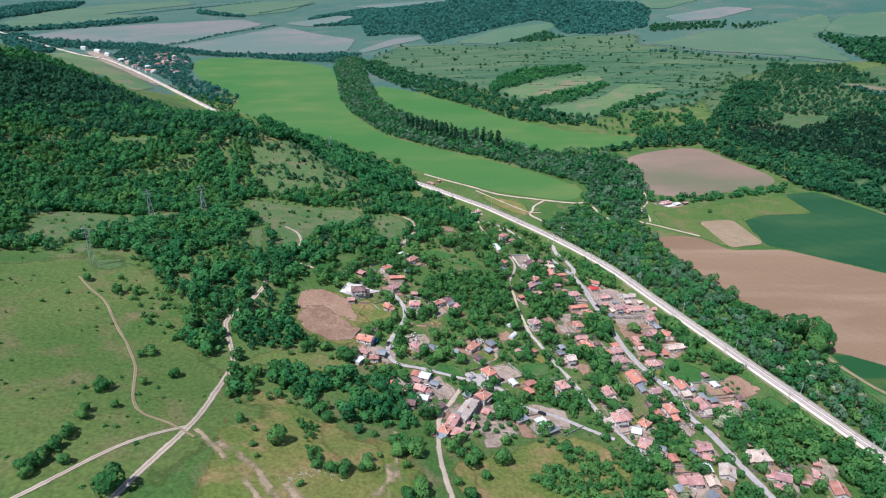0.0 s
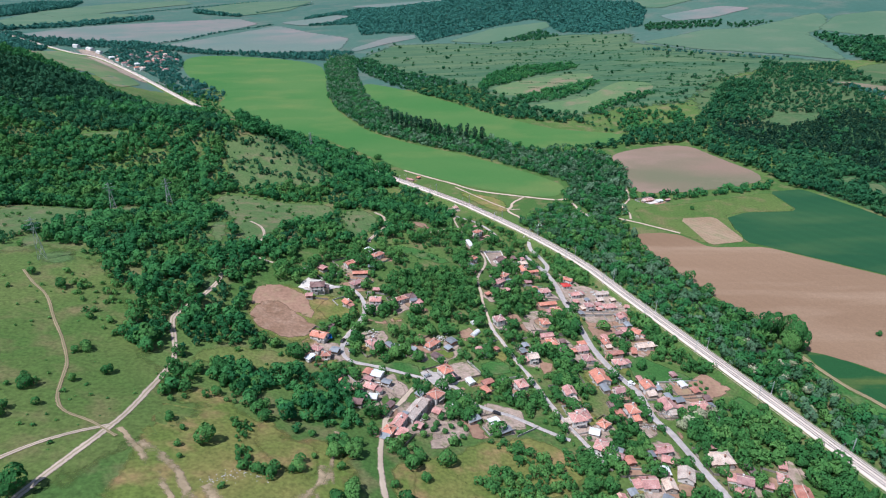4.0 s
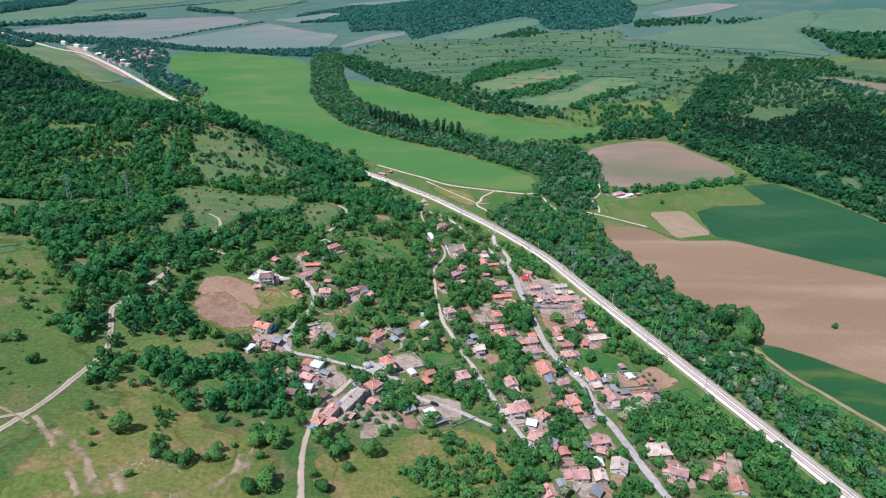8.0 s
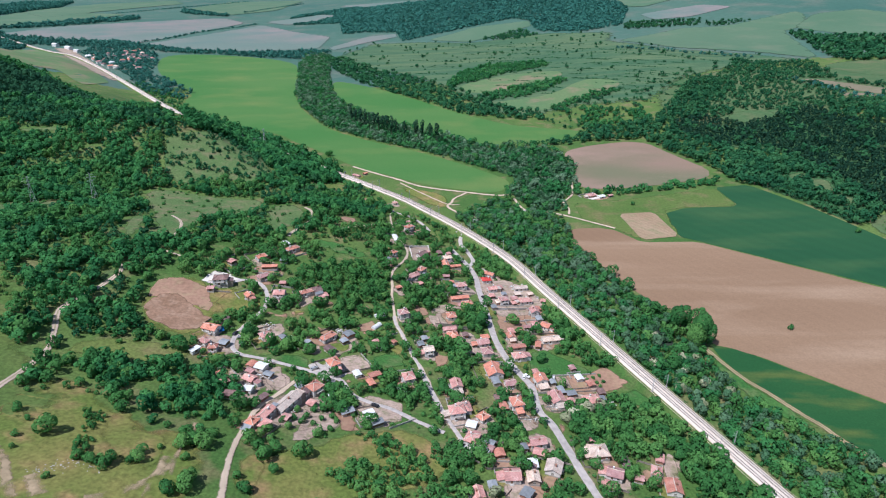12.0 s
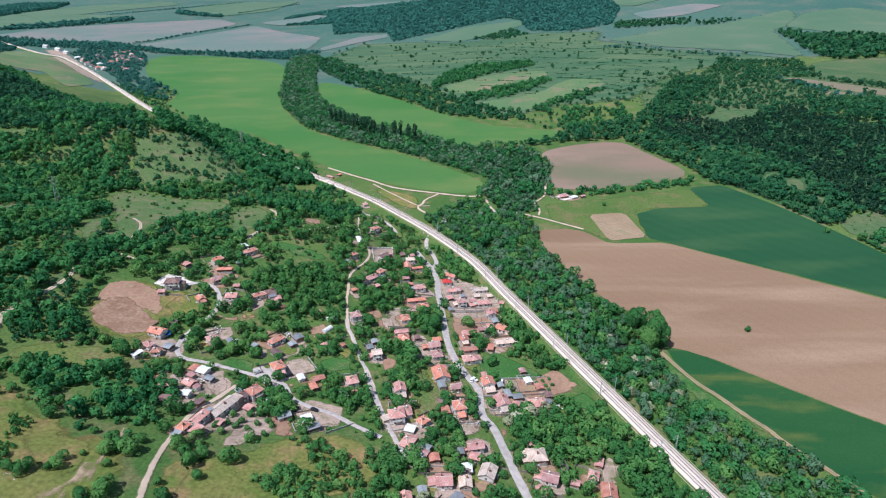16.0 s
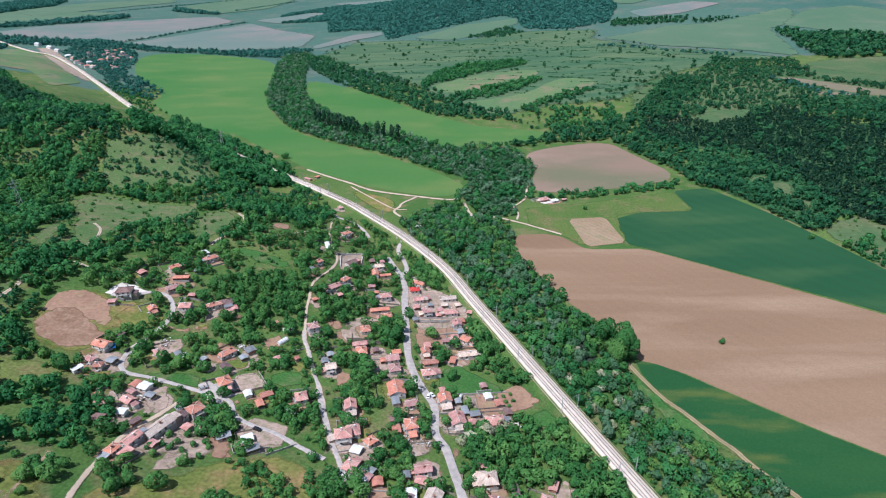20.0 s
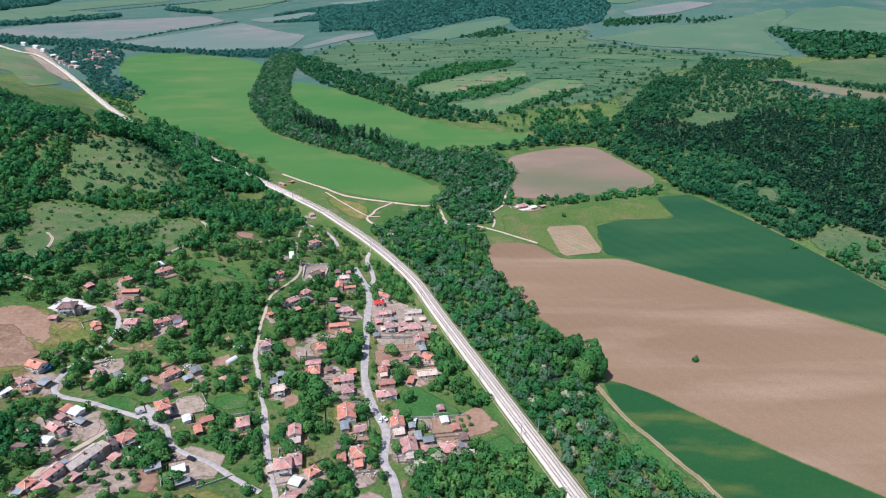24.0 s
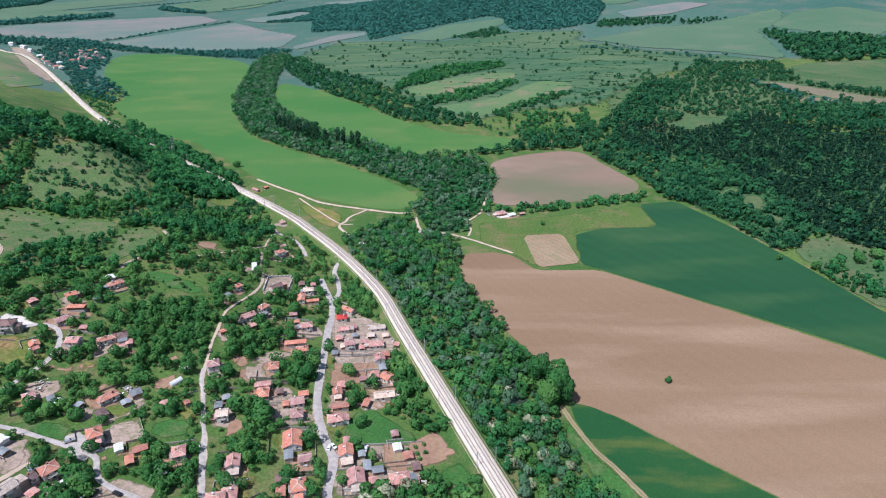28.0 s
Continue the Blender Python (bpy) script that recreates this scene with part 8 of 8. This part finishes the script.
for k, (x, y, r) in enumerate(SINGLE_TREES):
    if not in_the_clear(x, y, r):
        continue
    size_word = "large" if r > 4.5 else "small" if r < 2.7 else "round"
    plant(BROAD, x, y, r, k, k * 77, f"{size_word} broadleaf tree with a dense green crown", "single trees")
for k, (x, y, r) in enumerate(TALL_TREES):
    plant(TALL, x, y, r * 1.08, k, k * 50, "tall spreading poplar at the ploughed field's corner", "tall field trees", 1.3)
for k, (x, y) in enumerate(POPLARS):
    plant(POPLAR, x, y, 3.6, k, k * 70, "slender columnar poplar beside the river", "poplar row")
BLOSSOM = [tree_meshes(90 + k, 1.9, 300, 9, "blossom", 0.17) for k in range(3)]
for k, (x, y, r) in enumerate(BLOSSOM_TREES):
    if not in_the_clear(x, y, r):
        continue
    plant(BLOSSOM, x, y, r, k, k * 65, "false acacia tree covered in cream blossom", "blossoming acacias")

# ---- railway masts, bridge, underpass ----
def catenary_mast():
    ob = tagged(new("catenary_mast"), "grey steel railway mast with a bracket arm", "mast", "railway masts")
    bm = bmesh.new()
    for sx in (-0.16, 0.16):
        for sy in (-0.12, 0.12):
            beam(bm, (sx, sy, -1.0), (sx * 0.7, sy * 0.7, 8.4), 0.05, 0.05, 4)
    for k in range(9):
        z = 0.4 + k * 0.9
        beam(bm, (-0.16, -0.12, z), (0.16, -0.12, z + 0.7), 0.03, 0.03, 3)
        beam(bm, (-0.16, 0.12, z + 0.7), (0.16, 0.12, z), 0.03, 0.03, 3)
    part("pole", bm, "galvan", ob)
    bm = bmesh.new()
    beam(bm, (0, 0, 7.2), (3.1, 0, 7.6), 0.05, 0.04, 5)
    beam(bm, (0, 0, 6.0), (2.7, 0, 6.3), 0.05, 0.04, 5)
    beam(bm, (0, 0, 8.3), (2.9, 0, 7.6), 0.03, 0.03, 4)
    part("bracket", bm, "galvan", ob)
    bm = bmesh.new()
    box(bm, -0.45, 0.45, -0.45, 0.45, -2.0, 0.1)
    part("footing", bm, "concrete", ob)
    return ob


mast_line = curve_through(RAIL, 48.0)
mast_n = sides(mast_line)
first = None
for (px, py), (sx, sy) in zip(mast_line, mast_n):
    if 140 < py < 1700:
        for side in (-1, 1):
            x, y = px + sx * side * 4.9, py + sy * side * 4.9
            turn = math.degrees(math.atan2(sy, sx)) + (180 if side > 0 else 0)
            m = pose(x, y, max(0.0, float(height(px, py))) + BED - 0.45, 0, 0, turn)
            if first is None:
                first = catenary_mast()
                first.matrix_basis = m
            else:
                copy_thing(first, m)


def pylon(x, y, turn, tall):
    ob = empty_at("power_pylon", x, y, turn)
    tagged(ob, "grey steel lattice power pylon on the wooded slope", "pylon", "power pylons")
    bm = bmesh.new()
    w0, w1 = 2.3, 0.45
    lev = [(0, w0), (tall * 0.3, w0 * 0.7), (tall * 0.55, w0 * 0.42), (tall * 0.78, w1 * 1.1), (tall, w1 * 0.6)]
    for (z0, a), (z1, b) in zip(lev, lev[1:]):
        c = [(-1, -1), (1, -1), (1, 1), (-1, 1)]
        for k in range(4):
            (sx, sy), (tx, ty) = c[k], c[(k + 1) % 4]
            beam(bm, (sx * a, sy * a, z0), (sx * b, sy * b, z1), 0.11, 0.1, 4)
            beam(bm, (sx * a, sy * a, z0), (tx * b, ty * b, z1), 0.06, 0.06, 3)
            beam(bm, (tx * a, ty * a, z0), (sx * b, sy * b, z1), 0.06, 0.06, 3)
    part("tower", bm, "galvan", ob)
    for z, w in ((tall * 0.72, 3.2), (tall * 0.83, 4.2), (tall * 0.93, 2.8)):
        bm = bmesh.new()
        for s in (-1, 1):
            beam(bm, (0, -0.4, z), (s * w, 0, z + 0.2), 0.08, 0.05, 4)
            beam(bm, (0, 0.4, z), (s * w, 0, z + 0.2), 0.08, 0.05, 4)
            beam(bm, (0, 0, z + 1.0), (s * w, 0, z + 0.2), 0.06, 0.05, 4)
        arm = part("crossarm", bm, "galvan", ob)
        for s in (-1, 1):
            bm = bmesh.new()
            for k in range(4):
                beam(bm, (s * w, 0, z + 0.1 - k * 0.28), (s * w, 0, z - 0.12 - k * 0.28), 0.12, 0.07, 6)
            part("insulator", bm, "glass", arm)


for k, (x, y) in enumerate(PYLONS):
    pylon(x, y, 35, 24 if k != 2 else 27)

# river bridge
(ax, ay), (bx, by) = BRIDGE
turn, span = math.degrees(math.atan2(by - ay, bx - ax)), math.hypot(bx - ax, by - ay) + 8
bridge = tagged(empty_at("bridge", (ax + bx) / 2, (ay + by) / 2, turn, 0.5), "small concrete road bridge over the river", "bridge")
bm = bmesh.new()
box(bm, -span / 2, span / 2, -2.4, 2.4, 0.2, 0.75)
part("deck", bm, "concrete", bridge)
for s in (-1, 1):
    bm = bmesh.new()
    y0 = s * 2.25
    box(bm, -span / 2, span / 2, y0 - 0.06, y0 + 0.06, 1.45, 1.57)
    for k in range(9):
        x0 = -span / 2 + 0.2 + k * (span - 0.4) / 8
        box(bm, x0 - 0.06, x0 + 0.06, y0 - 0.05, y0 + 0.05, 0.75, 1.45)
    part("parapet", bm, "frame", bridge)
    bm = bmesh.new()
    box(bm, s * span * 0.3 - 0.5, s * span * 0.3 + 0.5, -2.2, 2.2, -2.0, 0.2)
    part("pier", bm, "concrete", bridge)

# underpass through the embankment
ux, uy = UNDERPASS[0]
k = int(np.argmin((rail_line[:, 0] - ux) ** 2 + (rail_line[:, 1] - uy) ** 2))
(ux, uy), (nxx, nyy) = rail_line[k], rail_n[k]
under = tagged(empty_at("railway_underpass", ux, uy, math.degrees(math.atan2(nyy, nxx)), 0.0), "concrete railway underpass in the embankment", "underpass", kind="structure")
for s in (-1, 1):
    bm = bmesh.new()
    box(bm, min(s * 4.4, s * 6.8), max(s * 4.4, s * 6.8), -4.6, -3.0, -1, 2.3)
    box(bm, min(s * 4.4, s * 6.8), max(s * 4.4, s * 6.8), 3.0, 4.6, -1, 2.3)
    part("abutment", bm, "concrete", under)
    bm = bmesh.new()
    box(bm, min(s * 4.5, s * 5.2), max(s * 4.5, s * 5.2), -3.0, 3.0, 1.5, 2.4)
    part("girder", bm, "steel", under)

# ---- walled yard ----
wall_line = YARD_WALL
wx = tagged(new("yard_wall"), "whitewashed wall round the schoolyard", "wall")
for (ax, ay), (bx, by) in zip(wall_line, wall_line[1:]):
    bm = bmesh.new()
    n = max(2, int(math.hypot(bx - ax, by - ay) / 3))
    for k in range(n):
        x0, y0 = ax + (bx - ax) * k / n, ay + (by - ay) * k / n
        x1, y1 = ax + (bx - ax) * (k + 1) / n, ay + (by - ay) * (k + 1) / n
        z0 = float(height((x0 + x1) / 2, (y0 + y1) / 2))
        d = Vector((x1 - x0, y1 - y0, 0)).normalized()
        s = Vector((-d.y, d.x, 0)) * 0.15
        v = []
        for z in (z0 - 0.5, z0 + 1.5):
            v += [bm.verts.new((x0 + s.x, y0 + s.y, z)), bm.verts.new((x1 + s.x, y1 + s.y, z)), bm.verts.new((x1 - s.x, y1 - s.y, z)), bm.verts.new((x0 - s.x, y0 - s.y, z))]
        for f in ((0, 3, 2, 1), (4, 5, 6, 7), (0, 1, 5, 4), (1, 2, 6, 5), (2, 3, 7, 6), (3, 0, 4, 7)):
            bm.faces.new([v[i] for i in f])
    part("wall_panel", bm, "plaster", wx)

# ---- cars ----
PAINT = {"silver": solid_mat("silver_car_paint", (0.5, 0.51, 0.52), 0.3, 0.4, 0.05), "black": solid_mat("black_car_paint", (0.03, 0.03, 0.035), 0.25, 0.0, 0.05), "white": solid_mat("white_car_paint", (0.75, 0.75, 0.74), 0.3, 0.0, 0.05)}
for c, m in PAINT.items():
    M["car_" + c] = m


def car(x, y, turn, colour):
    ob = empty_at("car", x, y, turn)
    ob.location.z += 0.55
    tagged(ob, f"{colour} hatchback car parked in the village", "car", "parked cars")
    bm = bmesh.new()
    prof = [(-2.05, 0.35), (-2.0, 0.75), (-1.75, 0.95), (-1.3, 1.4), (0.35, 1.45), (1.05, 0.98), (1.9, 0.85), (2.1, 0.55), (2.05, 0.3)]
    rows = [[bm.verts.new((px, sy * (0.85 if pz < 1.1 else 0.66), pz)) for px, pz in prof] for sy in (-1, 1)]
    for k in range(len(prof) - 1):
        bm.faces.new((rows[0][k], rows[0][k + 1], rows[1][k + 1], rows[1][k]))
    bm.faces.new(rows[0][::-1])
    bm.faces.new(rows[1])
    bm.faces.new((rows[0][0], rows[1][0], rows[1][-1], rows[0][-1]))
    body = part("body", bm, "car_" + colour, ob)
    for name, x0, z0, x1, z1 in (("windscreen", 0.42, 1.44, 1.0, 1.03), ("rear_window", -1.36, 1.37, -1.7, 1.0)):
        bm = bmesh.new()
        d = 0.02 if x1 > 0 else -0.02
        v = [bm.verts.new((x0 + d, -0.6, z0)), bm.verts.new((x0 + d, 0.6, z0)), bm.verts.new((x1 + d, 0.72, z1)), bm.verts.new((x1 + d, -0.72, z1))]
        u = [bm.verts.new(p.co + Vector((d, 0, 0.02))) for p in v]
        bm.faces.new(v)
        bm.faces.new(u[::-1])
        for k in range(4):
            bm.faces.new((v[k], u[k], u[(k + 1) % 4], v[(k + 1) % 4]))
        part(name, bm, "glass", body)
    for sx in (-1.3, 1.3):
        for sy in (-0.8, 0.8):
            bm = bmesh.new()
            beam(bm, (sx, sy - 0.1, 0.3), (sx, sy + 0.1, 0.3), 0.31, 0.31, 12)
            part("wheel", bm, "tyre", ob)


for spec in CARS:
    car(*spec)

# ---- far station village ----
def far_house(x, y, turn, L, W, H, roof):
    ob = empty_at("far_house", x, y, turn)
    tagged(ob, f"small distant house with a {ROOF_WORDS[roof]} roof", "house", "far station village")
    bm = bmesh.new()
    box(bm, -L / 2, L / 2, -W / 2, W / 2, -1.0, H)
    part("wall", bm, "plaster", ob)
    bm = bmesh.new()
    hip_roof(bm, L, W, H, W * 0.3)
    part("roof", bm, ROOF_MAT[roof], ob)


rnd = random.Random(77)
town = np.array(STATION_TOWN)
count = 0
while count < 46:
    x, y = rnd.uniform(town[:, 0].min(), town[:, 0].max()), rnd.uniform(town[:, 1].min(), town[:, 1].max())
    if inside(np.array([x]), np.array([y]), STATION_TOWN)[0] and not near_line(np.array([x]), np.array([y]), np.array(RAIL), 22)[0]:
        far_house(x, y, rnd.choice([-40, 50]) + rnd.uniform(-9, 9), rnd.uniform(9, 14), rnd.uniform(7, 9), rnd.choice([3.2, 5.8]), rnd.choice(["orange", "pink", "pink", "pale", "tan", "brown"]))
        count += 1
for k, (x, y) in enumerate(STATION_HALL):
    hall = tagged(empty_at("station_hall", x, y, -42 + k * 6), "white industrial hall beside the far station", "hall", "station halls")
    L, W = (34, 12) if k == 0 else (22, 10)
    bm = bmesh.new()
    box(bm, -L / 2, L / 2, -W / 2, W / 2, -1, 6.0 + 1.5 * (k == 2))
    part("wall", bm, "plaster", hall)
    bm = bmesh.new()
    gable_roof(bm, L, W, 6.0 + 1.5 * (k == 2), 2.0)
    part("roof", bm, "white_sheet", hall)

# ---- fences, sheds and heaps in the yards ----
def unit_mesh(name, x0, x1, y0, y1, z0, z1, material):
    bm = bmesh.new()
    box(bm, x0, x1, y0, y1, z0, z1)
    me = bpy.data.meshes.new(name)
    bm.to_mesh(me)
    bm.free()
    me.materials.append(M[material])
    return me


PANEL = {"fence": unit_mesh("panel", 0, 1, -0.04, 0.04, 0.12, 1.3, "fence"), "wall": unit_mesh("panel", 0, 1, -0.12, 0.12, -0.4, 1.1, "concrete")}
POST = {"fence": unit_mesh("post", -0.07, 0.07, -0.07, 0.07, -0.3, 1.5, "wood"), "wall": unit_mesh("post", -0.16, 0.16, -0.16, 0.16, -0.4, 1.25, "concrete")}


def fence(points, kind_of):
    """Posts and boards, or a low block wall, along a line on the ground."""
    ob = empty_at("garden_fence" if kind_of == "fence" else "garden_wall", *points[0])
    tagged(ob, "grey weathered board fence along a garden" if kind_of == "fence" else "low concrete-block garden wall", "fence" if kind_of == "fence" else "wall", "garden fences")
    base = ob.matrix_basis.inverted()
    for (ax, ay), (bx, by) in zip(points, points[1:]):
        n = max(1, int(math.hypot(bx - ax, by - ay) / 3.2))
        for k in range(n):
            x0, y0, x1, y1 = ax + (bx - ax) * k / n, ay + (by - ay) * k / n, ax + (bx - ax) * (k + 1) / n, ay + (by - ay) * (k + 1) / n
            za, zb = float(height(x0, y0)), float(height(x1, y1))
            run = math.hypot(x1 - x0, y1 - y0)
            tilt, way = -math.degrees(math.atan2(zb - za, run)), math.degrees(math.atan2(y1 - y0, x1 - x0))
            for nm, me, m in (("panel", PANEL[kind_of], pose(x0, y0, za, 0, tilt, way) @ Matrix.Diagonal((math.hypot(run, zb - za), 1, 1, 1))), ("post", POST[kind_of], pose(x0, y0, za, 0, 0, way))):
                o = new(nm, me)
                o.parent = ob
                o.matrix_basis = base @ m


def clear_of_roads(pts):
    x, y = np.array([p[0] for p in pts]), np.array([p[1] for p in pts])
    return not any(near_line(x, y, curve_through(l, 8.0), w / 2 + 0.8).any() for w, l in ROADS.values()) and not near_line(x, y, np.array(RAIL), 10).any()


def clear_of_houses(px, py, gap):
    return all(math.hypot(px - q[0], py - q[1]) > q[3] / 2 + gap for q in HOUSES)


rnd = random.Random(5)
for hx, hy, turn, length, width, floors, roof in HOUSES:
    a = radians(turn)
    for sign in (-1, 1):
        if rnd.random() < 0.75:
            off, half = width / 2 + rnd.uniform(4, 8), length / 2 + rnd.uniform(2, 7)
            c = [(hx + math.cos(a) * u - math.sin(a) * v, hy + math.sin(a) * u + math.cos(a) * v) for u, v in ((-half, sign * off * 0.2), (-half, sign * off), (half, sign * off))]
            mid = [((c[k][0] * (1 - f) + c[k + 1][0] * f), (c[k][1] * (1 - f) + c[k + 1][1] * f)) for k in (0, 1) for f in (0, 0.25, 0.5, 0.75, 1)]
            if clear_of_roads(mid) and all(clear_of_houses(px, py, 0.5) for px, py in mid):
                fence(c, rnd.choice(["fence", "fence", "wall"]))
    for _ in range(2):
        ang, d = rnd.uniform(0, 6.28), length / 2 + rnd.uniform(4.5, 9)
        sx, sy = hx + math.cos(ang) * d, hy + math.sin(ang) * d
        if rnd.random() < 0.6 and clear_of_roads([(sx + i, sy + j) for i in (-3, 3) for j in (-3, 3)]) and clear_of_houses(sx, sy, 3.2):
            house(sx, sy, turn + rnd.choice([0, 90]), rnd.uniform(3.2, 6), rnd.uniform(2.6, 4), 1, rnd.choice(["orange", "pink", "pink", "grey", "pale", "brown"]), rnd)


for line in TERRACE_WALLS:
    fence(line, "wall")


def heap(x, y, seed):
    """A mound of broken blocks, boards and sheet."""
    r = random.Random(seed)
    ob = tagged(empty_at("rubble_heap", x, y, r.uniform(0, 360)), "heap of pale rubble, boards and sheet scrap in a yard", "rubble", "rubble heaps")
    for name, mat_name, n in (("broken_stone", "stone", 26), ("scrap_timber", "wood", 12), ("scrap_metal", "white_sheet", 6)):
        bm = bmesh.new()
        for _ in range(n):
            px, py, w = r.gauss(0, 2.6), r.gauss(0, 2.0), r.uniform(0.2, 0.8)
            l = w * (1 if name == "broken_stone" else r.uniform(2, 4))
            v = box(bm, -l / 2, l / 2, -w / 2, w / 2, 0, w * (0.7 if name == "broken_stone" else 0.12))
            bmesh.ops.transform(bm, matrix=pose(px, py, r.uniform(0.2, 0.7), r.uniform(-15, 15), r.uniform(-15, 15), r.uniform(0, 360)), verts=v)
        tagged(part(name, bm, mat_name, ob), kind="stuff")


for k, (x, y) in enumerate(RUBBLE):
    heap(x, y, k)


def greenhouse(x, y, turn):
    ob = tagged(empty_at("greenhouse", x, y, turn), "small plastic-covered tunnel greenhouse in a garden", "greenhouse", "greenhouses")
    bm = bmesh.new()
    n = 9
    arcs = [[bm.verts.new((sx, 1.7 * math.cos(math.pi * k / n), 0.2 + 1.9 * math.sin(math.pi * k / n))) for k in range(n + 1)] for sx in (-3.2, 3.2)]
    for k in range(n):
        bm.faces.new((arcs[0][k], arcs[0][k + 1], arcs[1][k + 1], arcs[1][k]))
    for e in arcs:
        bm.faces.new(e)
    part("cover", bm, "white_sheet", ob, "milky plastic sheet")
    for i in range(5):
        bm = bmesh.new()
        sx = -3.2 + i * 1.6
        rings = []
        for k in range(n + 1):
            c, s = math.cos(math.pi * k / n), math.sin(math.pi * k / n)
            rings.append([bm.verts.new((sx + du, (1.76 + dr) * c, 0.2 + (1.96 + dr) * s)) for du, dr in ((-0.05, 0), (0, 0.05), (0.05, 0))])
        for a, b in zip(rings, rings[1:]):
            for k in (0, 1):
                bm.faces.new((a[k], a[k + 1], b[k + 1], b[k]))
        part("hoop", bm, "galvan", ob)


for k, (x, y) in enumerate(GREENHOUSES):
    greenhouse(x, y, 30 + k * 25)

# dry-stone ruin on the meadow
ruin = tagged(new("stone_bank"), "tumbled pale dry-stone bank across the meadow", "stones")
r = random.Random(3)
q = curve_through(WALL_RUIN, 0.5)
bm = bmesh.new()
for px, py in q:
    for _ in range(2):
        x, y, w = px + r.gauss(0, 1.6), py + r.gauss(0, 1.6), r.uniform(0.15, 0.55)
        v = box(bm, -w / 2, w / 2, -w * 0.4, w * 0.4, 0, w * 0.6)
        bmesh.ops.transform(bm, matrix=pose(x, y, float(height(x, y)), r.uniform(-25, 25), r.uniform(-25, 25), r.uniform(0, 360)), verts=v)
tagged(part("tumbled_stone", bm, "stone", ruin), kind="stuff")

# blue sheet on the yard by the upper street
tarp = tagged(empty_at("tarpaulin", *TARP, 20), "bright blue tarpaulin stretched over a lean-to", "tarpaulin")
bm = bmesh.new()
v = [[bm.verts.new((-2.4 + i * 1.2, -1.8 + j * 1.2, 1.9 + 0.22 * j - 0.12 * math.sin(i * 1.5))) for i in range(5)] for j in range(4)]
for j in range(3):
    for i in range(4):
        bm.faces.new((v[j][i], v[j][i + 1], v[j + 1][i + 1], v[j + 1][i]))
bmesh.ops.solidify(bm, geom=bm.faces[:], thickness=0.04)
part("sheet", bm, "tarp", tarp)
for i, j in ((-2.3, -1.7), (2.3, -1.7), (-2.3, 1.7), (2.3, 1.7)):
    bm = bmesh.new()
    beam(bm, (i, j, -0.5), (i, j, 2.0 + 0.15 * j), 0.06, 0.06, 5)
    part("post", bm, "wood", tarp)
